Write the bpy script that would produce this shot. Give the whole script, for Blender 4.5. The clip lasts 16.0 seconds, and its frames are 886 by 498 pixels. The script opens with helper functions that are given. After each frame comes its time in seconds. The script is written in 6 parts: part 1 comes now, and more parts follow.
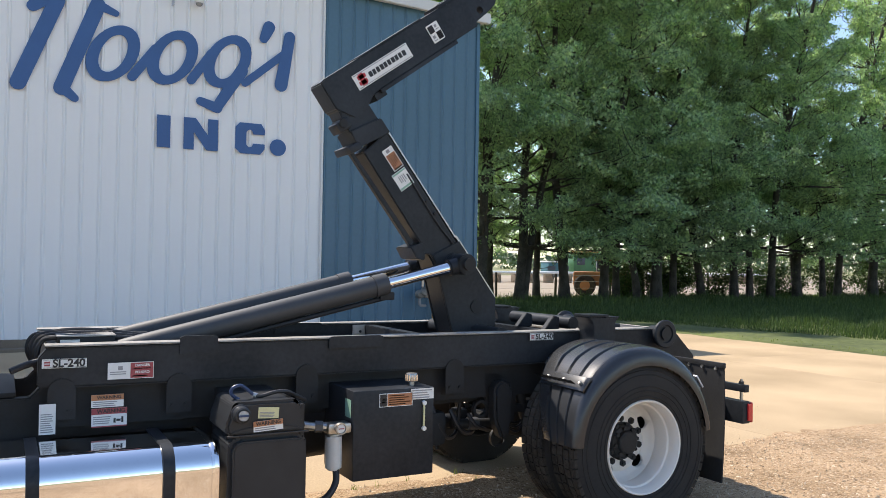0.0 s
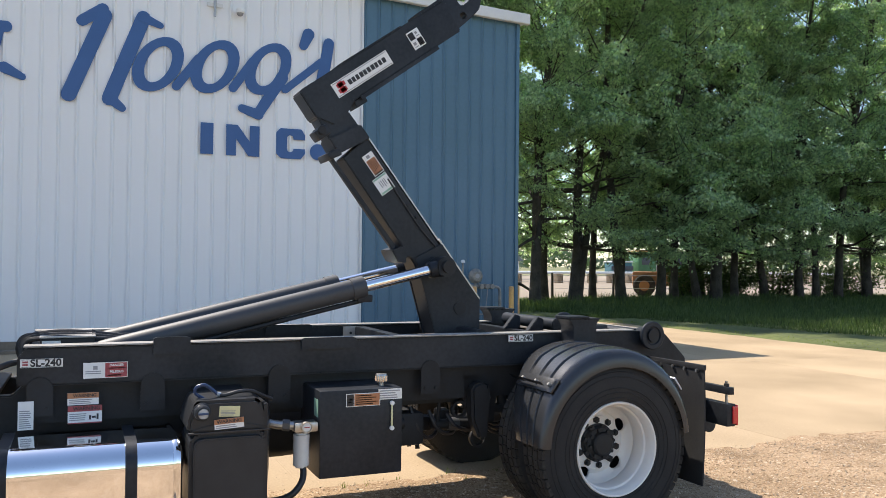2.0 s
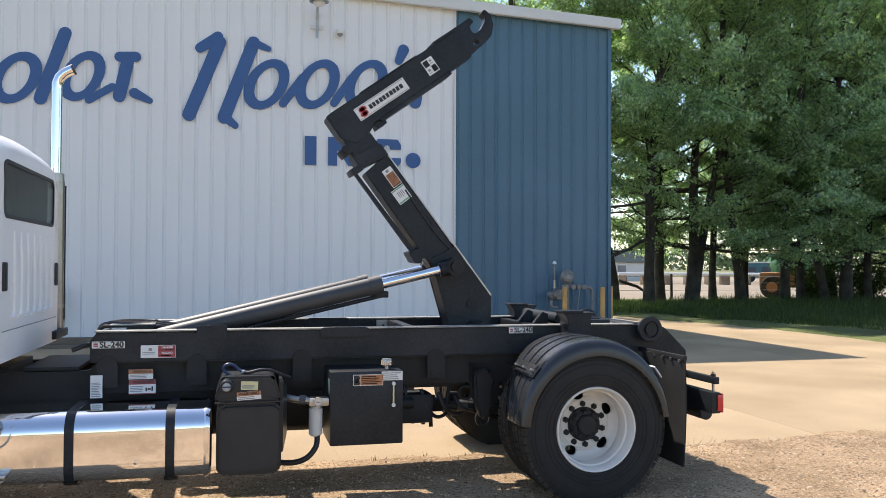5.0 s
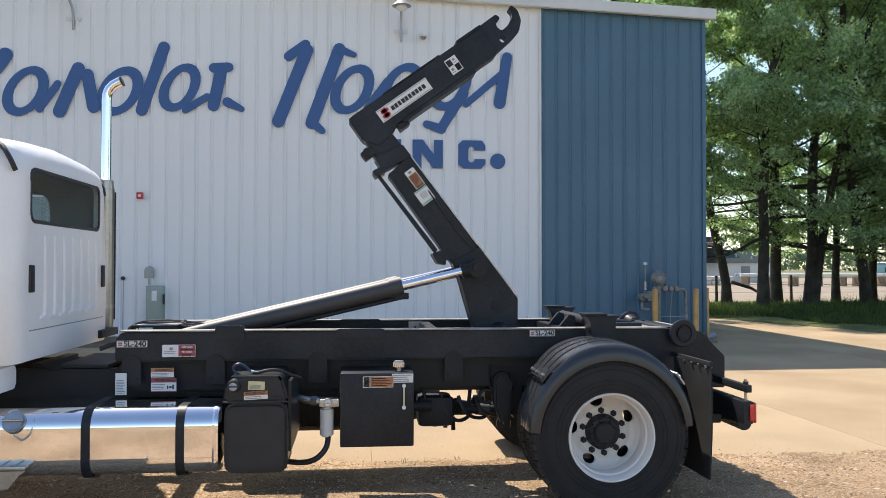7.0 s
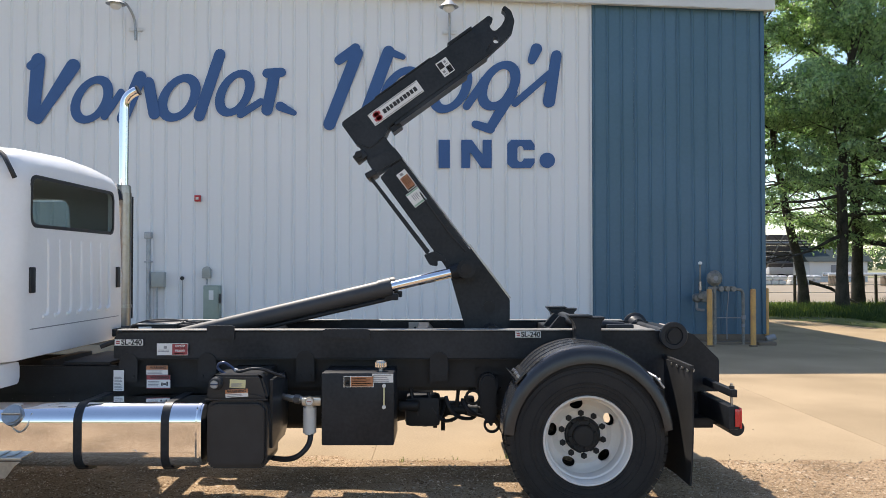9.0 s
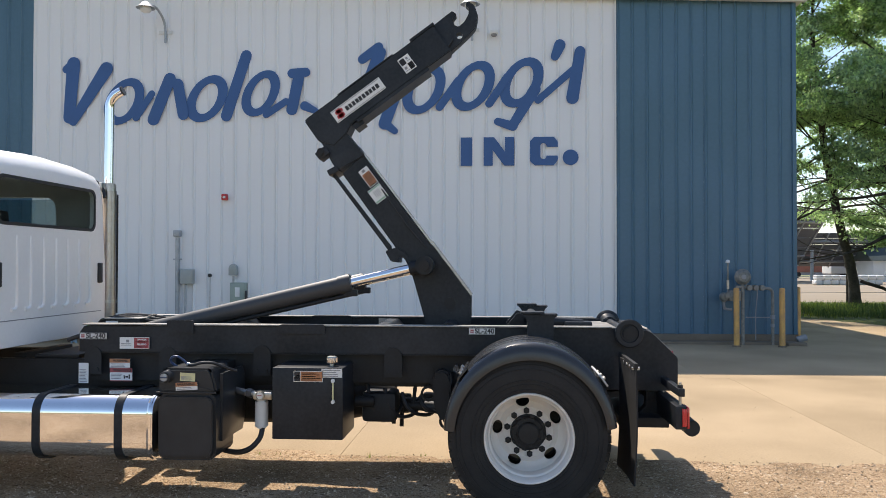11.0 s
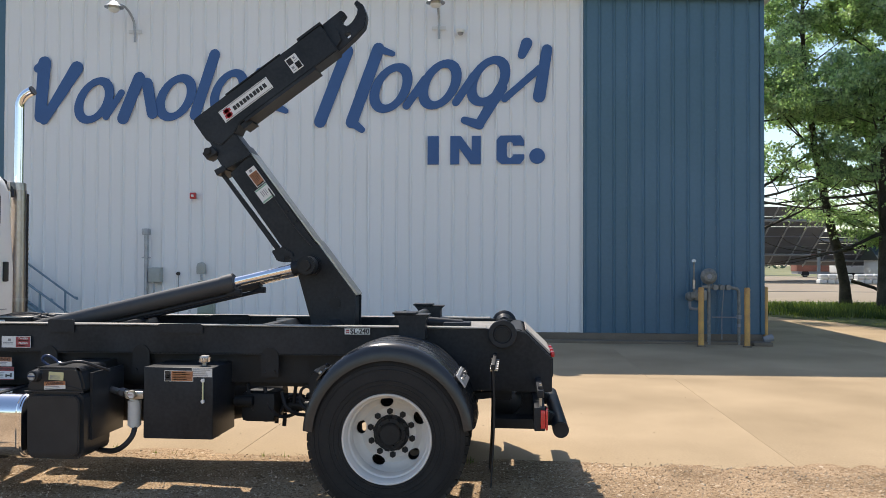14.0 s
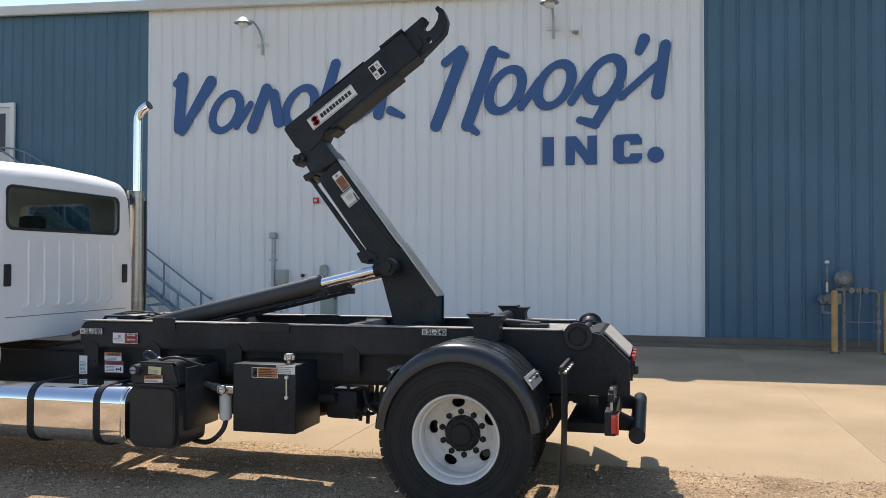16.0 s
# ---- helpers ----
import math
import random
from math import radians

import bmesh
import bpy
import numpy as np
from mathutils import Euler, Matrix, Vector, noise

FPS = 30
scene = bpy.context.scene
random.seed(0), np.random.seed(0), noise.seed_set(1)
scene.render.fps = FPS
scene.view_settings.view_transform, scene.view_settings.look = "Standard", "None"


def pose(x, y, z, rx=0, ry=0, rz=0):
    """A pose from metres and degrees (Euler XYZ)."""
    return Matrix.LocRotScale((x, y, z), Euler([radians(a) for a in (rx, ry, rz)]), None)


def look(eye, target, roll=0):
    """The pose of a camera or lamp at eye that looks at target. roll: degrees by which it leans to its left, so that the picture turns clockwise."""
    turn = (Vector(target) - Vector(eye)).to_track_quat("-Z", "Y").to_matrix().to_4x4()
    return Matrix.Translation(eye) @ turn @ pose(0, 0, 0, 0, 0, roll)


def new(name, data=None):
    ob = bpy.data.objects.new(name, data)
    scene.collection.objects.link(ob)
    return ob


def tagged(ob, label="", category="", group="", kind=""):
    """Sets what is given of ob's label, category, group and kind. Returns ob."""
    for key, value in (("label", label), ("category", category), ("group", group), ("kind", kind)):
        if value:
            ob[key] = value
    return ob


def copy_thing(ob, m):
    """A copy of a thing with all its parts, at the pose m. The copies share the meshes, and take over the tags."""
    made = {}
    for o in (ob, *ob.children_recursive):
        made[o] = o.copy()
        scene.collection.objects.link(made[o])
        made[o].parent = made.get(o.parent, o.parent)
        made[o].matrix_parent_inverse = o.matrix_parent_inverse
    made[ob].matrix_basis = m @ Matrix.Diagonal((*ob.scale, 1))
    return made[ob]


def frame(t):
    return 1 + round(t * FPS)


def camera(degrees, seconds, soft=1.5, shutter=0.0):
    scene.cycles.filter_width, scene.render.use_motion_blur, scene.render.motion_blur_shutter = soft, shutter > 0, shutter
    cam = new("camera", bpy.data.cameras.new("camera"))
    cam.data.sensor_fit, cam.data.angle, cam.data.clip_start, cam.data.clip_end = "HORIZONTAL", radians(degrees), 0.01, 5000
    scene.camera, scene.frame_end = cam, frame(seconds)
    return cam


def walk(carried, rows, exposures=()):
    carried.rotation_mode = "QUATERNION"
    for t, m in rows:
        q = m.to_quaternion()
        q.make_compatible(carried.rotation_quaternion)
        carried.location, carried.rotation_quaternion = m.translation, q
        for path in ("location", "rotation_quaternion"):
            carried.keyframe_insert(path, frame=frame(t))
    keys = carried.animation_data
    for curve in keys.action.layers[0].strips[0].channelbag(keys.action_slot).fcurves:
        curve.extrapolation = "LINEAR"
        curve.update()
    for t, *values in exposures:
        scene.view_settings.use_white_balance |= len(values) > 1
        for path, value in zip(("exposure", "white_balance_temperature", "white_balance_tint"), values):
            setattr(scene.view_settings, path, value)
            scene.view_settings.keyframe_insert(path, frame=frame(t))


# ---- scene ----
cam = camera(56.2, 16.0, soft=0.6)
METRES, EYE, TILT, LEAN, TURN = 5.65, 1.6, 0.0, 0.0, -28.0
START_X, START_Y = -3.48, -4.06
ROWS = [
    (0.0, 0.0, 0.0, 0.0, -0.02, 1.05, -0.89),
    (0.5, 0.021, -0.0148, 0.002, 0.05, 1.05, -0.85),
    (1.0, 0.0629, -0.0224, -0.001, 0.69, 1.06, -0.83),
    (1.5, 0.0865, -0.0207, 0.0008, 2.43, 1.1, -0.6),
    (2.0, 0.1043, -0.0116, 0.0034, 4.63, 1.05, -0.53),
    (2.5, 0.1419, -0.0281, 0.0001, 6.93, 1.07, -0.48),
    (3.0, 0.1751, -0.0514, -0.0006, 9.9, 1.09, -0.39),
    (3.5, 0.1955, -0.0877, -0.0016, 11.45, 1.09, -0.31),
    (4.0, 0.2213, -0.1088, 0.0003, 11.91, 1.1, -0.3),
    (6.5, 0.377, -0.0816, 0.0021, 19.93, 1.22, -0.08),
    (7.0, 0.4033, -0.0618, 0.0021, 22.21, 1.22, -0.06),
    (7.5, 0.4198, -0.0405, 0.0067, 23.79, 1.19, -0.05),
    (8.0, 0.452, -0.0328, 0.0052, 24.94, 1.18, -0.02),
    (10.5, 0.6104, 0.0263, 0.0042, 31.63, 1.13, -0.04),
    (11.0, 0.6345, 0.0517, 0.0015, 31.91, 1.08, -0.09),
    (11.5, 0.656, 0.08, 0.0049, 31.97, 1.02, -0.12),
    (12.0, 0.6906, 0.0912, 0.0047, 31.98, 1.0, -0.14),
    (12.5, 0.7227, 0.1007, 0.0027, 31.97, 0.97, -0.17),
    (13.0, 0.7353, 0.1216, 0.0025, 32.07, 0.96, -0.19),
    (13.5, 0.7523, 0.1385, 0.0062, 32.3, 0.97, -0.18),
    (14.0, 0.7814, 0.1476, 0.0044, 32.84, 0.95, -0.21),
    (14.5, 0.8112, 0.1513, 0.0025, 35.05, 1.02, -0.16),
    (15.0, 0.8216, 0.1666, 0.0023, 38.7, 1.06, -0.11),
    (15.5, 0.8297, 0.1837, 0.0042, 41.07, 1.09, -0.1),
    (16.0, 0.8453, 0.1902, 0.004, 42.2, 1.07, -0.11),
]
walk(cam, [(t, pose(START_X, START_Y, EYE, TILT, LEAN, TURN) @ pose(METRES * x, METRES * y, METRES * z, 90 + pitch, roll, yaw)) for t, x, y, z, yaw, pitch, roll in ROWS],
     exposures=[(0.0, 1.10, 6640, 12), (8.0, 0.92, 6720, 12), (16.0, 0.72, 6760, 11)])

# ---- light ----
SUN_FROM = Vector((-2.5, 4.75, 7.3)).normalized()
world = bpy.data.worlds.new("sky")
scene.world = world
world.use_nodes = True
wt = world.node_tree
for n in list(wt.nodes):
    wt.nodes.remove(n)
sky = wt.nodes.new("ShaderNodeTexSky")
sky.sky_type = "NISHITA"
sky.sun_disc = False
sky.sun_elevation = math.asin(SUN_FROM.z)
sky.sun_rotation = math.atan2(SUN_FROM.x, SUN_FROM.y)
sky.air_density, sky.dust_density, sky.ozone_density = 1.0, 0.5, 1.6
wbg = wt.nodes.new("ShaderNodeBackground")
wbg.inputs["Strength"].default_value = 0.12
wout = wt.nodes.new("ShaderNodeOutputWorld")
wt.links.new(sky.outputs[0], wbg.inputs[0])
wt.links.new(wbg.outputs[0], wout.inputs[0])

sun_data = bpy.data.lights.new("sun", "SUN")
sun_data.energy, sun_data.angle, sun_data.color = 3.4, radians(0.6), (1.0, 0.93, 0.83)
sun = new("sun", sun_data)
sun.matrix_world = look(SUN_FROM * 60, (0, 0, 0))


# ---- materials ----
def mat(name, base, rough=0.6, metal=0.0, vary=0.12, scale=6.0, fine=60.0, bump=0.15, spec=0.5, tint=None, coat=0.0, random_amount=0.0, depth=0.004):
    """A principled material with variation at two scales, bump, and an optional second tint in patches."""
    m = bpy.data.materials.new(name)
    m.use_nodes = True
    nt = m.node_tree
    b = nt.nodes["Principled BSDF"]
    b.inputs["Roughness"].default_value = rough
    b.inputs["Metallic"].default_value = metal
    b.inputs["Specular IOR Level"].default_value = spec
    b.inputs["Coat Weight"].default_value = coat
    tc = nt.nodes.new("ShaderNodeTexCoord")
    big = nt.nodes.new("ShaderNodeTexNoise")
    big.inputs["Scale"].default_value, big.inputs["Detail"].default_value = scale, 4
    small = nt.nodes.new("ShaderNodeTexNoise")
    small.inputs["Scale"].default_value, small.inputs["Detail"].default_value = fine, 3
    nt.links.new(tc.outputs["Object"], big.inputs["Vector"])
    nt.links.new(tc.outputs["Object"], small.inputs["Vector"])
    ramp = nt.nodes.new("ShaderNodeValToRGB")
    lo = [c * (1 - vary) for c in base]
    hi = [min(1.0, c * (1 + vary)) for c in (tint or base)]
    ramp.color_ramp.elements[0].position, ramp.color_ramp.elements[1].position = 0.35, 0.68
    ramp.color_ramp.elements[0].color, ramp.color_ramp.elements[1].color = (*lo, 1), (*hi, 1)
    add = nt.nodes.new("ShaderNodeMath")
    add.operation = "MULTIPLY_ADD"
    add.inputs[1].default_value = 0.35
    sub = nt.nodes.new("ShaderNodeMath")
    sub.operation = "MULTIPLY_ADD"
    sub.inputs[1].default_value, sub.inputs[2].default_value = 0.65, 0.0
    nt.links.new(big.outputs["Fac"], sub.inputs[0])
    nt.links.new(small.outputs["Fac"], add.inputs[0])
    nt.links.new(sub.outputs[0], add.inputs[2])
    last = add
    if random_amount:
        info = nt.nodes.new("ShaderNodeObjectInfo")
        jig = nt.nodes.new("ShaderNodeMath")
        jig.operation = "MULTIPLY_ADD"
        jig.inputs[1].default_value = random_amount
        nt.links.new(info.outputs["Random"], jig.inputs[0])
        nt.links.new(add.outputs[0], jig.inputs[2])
        last = jig
    nt.links.new(last.outputs[0], ramp.inputs[0])
    nt.links.new(ramp.outputs[0], b.inputs["Base Color"])
    if bump:
        bn = nt.nodes.new("ShaderNodeBump")
        bn.inputs["Strength"].default_value, bn.inputs["Distance"].default_value = bump, depth
        nt.links.new(small.outputs["Fac"], bn.inputs["Height"])
        nt.links.new(bn.outputs[0], b.inputs["Normal"])
    return m


def leafy(name, base, tint, trans, gloss=0.10):
    """Foliage: diffuse and see-through light, each leaf a little different."""
    m = bpy.data.materials.new(name)
    m.use_nodes = True
    nt = m.node_tree
    nt.nodes.remove(nt.nodes["Principled BSDF"])
    out = nt.nodes["Material Output"]
    geo = nt.nodes.new("ShaderNodeNewGeometry")
    ramp = nt.nodes.new("ShaderNodeValToRGB")
    ramp.color_ramp.elements[0].color, ramp.color_ramp.elements[1].color = (*base, 1), (*tint, 1)
    nt.links.new(geo.outputs["Random Per Island"], ramp.inputs[0])
    d = nt.nodes.new("ShaderNodeBsdfDiffuse")
    tr = nt.nodes.new("ShaderNodeBsdfTranslucent")
    gl = nt.nodes.new("ShaderNodeBsdfGlossy")
    gl.inputs["Roughness"].default_value = 0.45
    gl.inputs["Color"].default_value = (0.6, 0.6, 0.55, 1)
    boost = nt.nodes.new("ShaderNodeMix")
    boost.data_type, boost.blend_type = "RGBA", "MULTIPLY"
    boost.inputs[0].default_value = 1.0
    boost.inputs[7].default_value = (1.05, 1.28, 0.75, 1)
    nt.links.new(ramp.outputs[0], boost.inputs[6])
    nt.links.new(ramp.outputs[0], d.inputs[0])
    nt.links.new(boost.outputs[2], tr.inputs[0])
    m1 = nt.nodes.new("ShaderNodeMixShader")
    m1.inputs[0].default_value = trans
    nt.links.new(d.outputs[0], m1.inputs[1])
    nt.links.new(tr.outputs[0], m1.inputs[2])
    m2 = nt.nodes.new("ShaderNodeMixShader")
    m2.inputs[0].default_value = gloss
    nt.links.new(m1.outputs[0], m2.inputs[1])
    nt.links.new(gl.outputs[0], m2.inputs[2])
    nt.links.new(m2.outputs[0], out.inputs[0])
    return m


def glassy(name, color, rough=0.02):
    m = bpy.data.materials.new(name)
    m.use_nodes = True
    b = m.node_tree.nodes["Principled BSDF"]
    b.inputs["Base Color"].default_value = (*color, 1)
    b.inputs["Roughness"].default_value = rough
    b.inputs["Transmission Weight"].default_value = 1.0
    b.inputs["IOR"].default_value = 1.05
    return m


BLACK = mat("black_paint", (0.019, 0.022, 0.0265), 0.40, spec=0.22, vary=0.25, scale=3, fine=40, bump=0.06, tint=(0.028, 0.031, 0.036))
CYLPAINT = mat("cylinder_paint", (0.045, 0.047, 0.051), 0.5, vary=0.12, scale=4, fine=60, bump=0.05)
BRACKET = mat("dull_grey_bracket", (0.085, 0.087, 0.09), 0.5, metal=0.2, vary=0.15, scale=8, fine=60, bump=0.08)
BLACK_DULL = mat("dull_black_steel", (0.040, 0.042, 0.045), 0.55, spec=0.25, vary=0.3, scale=5, fine=50, bump=0.2, tint=(0.017, 0.016, 0.015))
PLASTIC = mat("black_plastic", (0.034, 0.036, 0.039), 0.33, spec=0.24, vary=0.15, scale=8, fine=300, bump=0.12, depth=0.001)
FENDER = mat("fender_plastic", (0.030, 0.0315, 0.034), 0.27, spec=0.55, vary=0.15, scale=8, fine=300, bump=0.08, depth=0.001)
RUBBER = mat("tyre_rubber", (0.033, 0.033, 0.034), 0.7, spec=0.18, vary=0.25, scale=6, fine=80, bump=0.15, tint=(0.030, 0.029, 0.028))
TREAD = mat("dusty_tread", (0.028, 0.027, 0.025), 0.85, spec=0.15, vary=0.4, scale=5, fine=60, bump=0.2, tint=(0.055, 0.049, 0.042))
CHROME = mat("polished_aluminium", (0.86, 0.86, 0.87), 0.06, 1.0, vary=0.03, scale=1.2, fine=9, bump=0.05, depth=0.006)
ROD = mat("chrome_rod", (0.88, 0.88, 0.9), 0.1, 1.0, vary=0.02, scale=4, fine=30, bump=0.0)
STEEL = mat("bare_steel", (0.46, 0.45, 0.43), 0.38, 1.0, vary=0.2, scale=8, fine=60, bump=0.1)
SHIELD = mat("heat_blued_steel", (0.5, 0.44, 0.38), 0.3, 1.0, vary=0.2, scale=2, fine=25, bump=0.08, tint=(0.42, 0.4, 0.42))
GALV = mat("galvanised_steel", (0.42, 0.44, 0.46), 0.55, 0.6, vary=0.15, scale=10, fine=60, bump=0.1)
WHITE = mat("white_cab_paint", (0.9, 0.885, 0.865), 0.4, vary=0.03, scale=2, fine=30, bump=0.02, coat=0.2)
# Dusty steel, lightened to carry the sun and sky glint on top faces.
DUST_GLINT = mat("dusty_glint_steel", (0.27, 0.255, 0.23), 0.45, vary=0.3, scale=6, fine=50, bump=0.1, tint=(0.34, 0.32, 0.29))
PRIMER = mat("bare_primer", (0.52, 0.47, 0.41), 0.55, vary=0.1, scale=8, fine=60, bump=0.05)
RIM = mat("white_wheel_paint", (0.84, 0.795, 0.73), 0.42, vary=0.06, scale=7, fine=40, bump=0.05, tint=(0.7, 0.67, 0.63))
WALL_W = mat("white_steel_siding", (0.81, 0.81, 0.81), 0.42, vary=0.04, scale=0.5, fine=14, bump=0.05, tint=(0.76, 0.763, 0.77), random_amount=0.1)
WALL_B = mat("blue_steel_siding", (0.062, 0.142, 0.203), 0.42, vary=0.08, scale=0.5, fine=14, bump=0.05, tint=(0.067, 0.144, 0.215), random_amount=0.12)
TRIM = mat("pale_trim", (0.66, 0.66, 0.65), 0.45, vary=0.05, scale=2, fine=30, bump=0.04)
SIGN = mat("sign_blue", (0.036, 0.105, 0.28), 0.5, vary=0.06, scale=2, fine=30, bump=0.05)
CONC = mat("concrete", (0.375, 0.280, 0.172), 0.92, spec=0.12, vary=0.2, scale=0.45, fine=60, bump=0.08, tint=(0.435, 0.328, 0.210), random_amount=0.04, depth=0.003)
FOUND = mat("foundation_concrete", (0.19, 0.15, 0.11), 0.9, vary=0.15, scale=2, fine=30, bump=0.25)


def gravelly(name, low, high, cell):
    """Dirt packed with small stones: two sizes of rounded cells, each stone its own shade, over blotches of finer dirt."""
    m = mat(name, low, 0.95, spec=0.12, vary=0.4, scale=1.3, fine=90, bump=0.0, tint=high)
    nt = m.node_tree
    b = nt.nodes["Principled BSDF"]
    ground = b.inputs["Base Color"].links[0].from_socket
    coord = nt.nodes.new("ShaderNodeTexCoord")
    colour, height = ground, None
    for k, (scale, share) in enumerate(((cell, 0.36), (cell * 0.45, 0.11))):
        vor = nt.nodes.new("ShaderNodeTexVoronoi")
        vor.inputs["Scale"].default_value, vor.inputs["Randomness"].default_value = scale, 1.0
        nt.links.new(coord.outputs["Object"], vor.inputs["Vector"])
        sep = nt.nodes.new("ShaderNodeSeparateColor")
        nt.links.new(vor.outputs["Color"], sep.inputs[0])
        shade = nt.nodes.new("ShaderNodeValToRGB")
        for i, (at, c) in enumerate(((0.0, (0.15, 0.095, 0.052)), (0.45, (0.30, 0.20, 0.115)), (0.88, (0.46, 0.33, 0.205)), (1.0, (0.60, 0.50, 0.38)))):
            e = shade.color_ramp.elements[i] if i < 2 else shade.color_ramp.elements.new(at)
            e.position, e.color = at, (*c, 1)
        nt.links.new(sep.outputs[0], shade.inputs[0])
        there = nt.nodes.new("ShaderNodeMath")
        there.operation = "GREATER_THAN"
        there.inputs[1].default_value = 1.0 - share
        nt.links.new(sep.outputs[1], there.inputs[0])
        mix = nt.nodes.new("ShaderNodeMix")
        mix.data_type = "RGBA"
        nt.links.new(there.outputs[0], mix.inputs[0])
        nt.links.new(colour, mix.inputs[6])
        nt.links.new(shade.outputs[0], mix.inputs[7])
        colour = mix.outputs[2]
        up = nt.nodes.new("ShaderNodeMath")
        up.operation = "MULTIPLY_ADD"
        up.inputs[1].default_value = -0.8 if k == 0 else -1.6
        nt.links.new(vor.outputs["Distance"], up.inputs[0])
        if height is None:
            up.inputs[2].default_value = 1.0
        else:
            nt.links.new(height, up.inputs[2])
        height = up.outputs[0]
    nt.links.new(colour, b.inputs["Base Color"])
    bn = nt.nodes.new("ShaderNodeBump")
    bn.inputs["Strength"].default_value, bn.inputs["Distance"].default_value = 0.6, 0.008
    nt.links.new(height, bn.inputs["Height"])
    nt.links.new(bn.outputs[0], b.inputs["Normal"])
    return m


GRAVEL = gravelly("gravel_dirt", (0.285, 0.195, 0.116), (0.42, 0.30, 0.19), 90.0)
STONE = mat("gravel_stone", (0.36, 0.265, 0.17), 0.9, spec=0.12, vary=0.45, scale=9, fine=40, bump=0.2, tint=(0.62, 0.51, 0.38))
YARD = mat("yard_gravel", (0.29, 0.235, 0.17), 0.95, vary=0.15, scale=0.05, fine=0.6, bump=0.1)
FIELD = mat("far_field", (0.13, 0.16, 0.06), 0.95, vary=0.25, scale=0.02, fine=0.4, bump=0.1, tint=(0.25, 0.23, 0.11))
TURF = mat("turf", (0.060, 0.080, 0.020), 0.95, vary=0.3, scale=0.5, fine=8, bump=0.5, tint=(0.11, 0.128, 0.036), depth=0.03)
BARK = mat("bark", (0.05, 0.042, 0.034), 0.95, vary=0.35, scale=3, fine=22, bump=1.0, tint=(0.08, 0.068, 0.056), depth=0.03)
LEAF = leafy("maple_leaves", (0.195, 0.285, 0.185), (0.60, 0.68, 0.42), 0.64)
FARLEAF = leafy("far_leaves", (0.05, 0.085, 0.045), (0.08, 0.12, 0.06), 0.3)
GRASS = leafy("grass_blades", (0.09, 0.115, 0.025), (0.25, 0.27, 0.07), 0.6, 0.02)
# Dark undergrowth green; for the weeds it also carries the tree shade.
SHADELEAF = leafy("shade_dark_leaves", (0.035, 0.062, 0.022), (0.12, 0.16, 0.055), 0.4, 0.03)
METER = mat("weathered_meter_grey", (0.20, 0.215, 0.21), 0.6, metal=0.2, vary=0.35, scale=9, fine=50, bump=0.15, tint=(0.27, 0.24, 0.20))
YELLOW = mat("yellow_paint", (0.56, 0.315, 0.13), 0.55, vary=0.15, scale=4, fine=40, bump=0.1, tint=(0.68, 0.38, 0.10))
RED = mat("red_paint", (0.5, 0.03, 0.035), 0.4, vary=0.1, scale=10, fine=60, bump=0.02)
REDLENS = mat("red_lens", (0.62, 0.03, 0.035), 0.15, vary=0.1, scale=30, fine=120, bump=0.1, coat=0.5)
LABEL = mat("label_white", (0.76, 0.76, 0.74), 0.4, vary=0.03, scale=12, fine=90, bump=0.0)
LABEL_OR = mat("label_orange", (0.44, 0.19, 0.09), 0.4, vary=0.05, scale=12, fine=90, bump=0.0)
LABEL_RED = mat("label_red", (0.34, 0.06, 0.07), 0.4, vary=0.05, scale=12, fine=90, bump=0.0)
LABEL_YEL = mat("label_yellow", (0.66, 0.63, 0.36), 0.4, vary=0.05, scale=12, fine=90, bump=0.0)
LABEL_GRN = mat("label_green", (0.25, 0.42, 0.32), 0.4, vary=0.05, scale=12, fine=90, bump=0.0)
INK = mat("ink", (0.02, 0.02, 0.022), 0.5, vary=0.05, scale=12, fine=90, bump=0.0)
INK_GREY = mat("ink_grey", (0.28, 0.28, 0.29), 0.5, vary=0.05, scale=12, fine=90, bump=0.0)
FILTER = mat("filter_white", (0.62, 0.62, 0.6), 0.35, vary=0.05, scale=10, fine=60, bump=0.02)
BLUEHOSE = mat("blue_hose", (0.025, 0.05, 0.12), 0.4, vary=0.1, scale=10, fine=60, bump=0.05)
CABGLASS = glassy("tinted_glass", (0.50, 0.58, 0.57))
LINING = mat("cab_lining", (0.38, 0.38, 0.375), 0.9, vary=0.1, scale=8, fine=60, bump=0.05)
SOLARBACK = mat("solar_module_back", (0.13, 0.135, 0.15), 0.5, vary=0.15, scale=0.5, fine=8, bump=0.0)
SEATCLOTH = mat("dark_seat_cloth", (0.03, 0.03, 0.034), 0.9, vary=0.2, scale=10, fine=120, bump=0.2)
BOXGREY = mat("grey_box_paint", (0.36, 0.38, 0.36), 0.5, vary=0.08, scale=6, fine=50, bump=0.05)
BOXGREEN = mat("green_grey_box_paint", (0.30, 0.36, 0.31), 0.5, vary=0.08, scale=6, fine=50, bump=0.05)
STAIR = mat("blue_grey_stair_paint", (0.17, 0.25, 0.31), 0.5, vary=0.12, scale=6, fine=50, bump=0.06)
SOLAR = mat("solar_back", (0.055, 0.06, 0.075), 0.4, vary=0.2, scale=0.4, fine=4, bump=0.0)
ORANGE = mat("machine_orange", (0.34, 0.15, 0.06), 0.7, vary=0.15, scale=1, fine=10, bump=0.05)
GREENM = mat("machine_green", (0.06, 0.17, 0.07), 0.5, vary=0.15, scale=1, fine=10, bump=0.05)
TEAL = mat("container_teal", (0.05, 0.15, 0.18), 0.6, vary=0.15, scale=1, fine=10, bump=0.05)
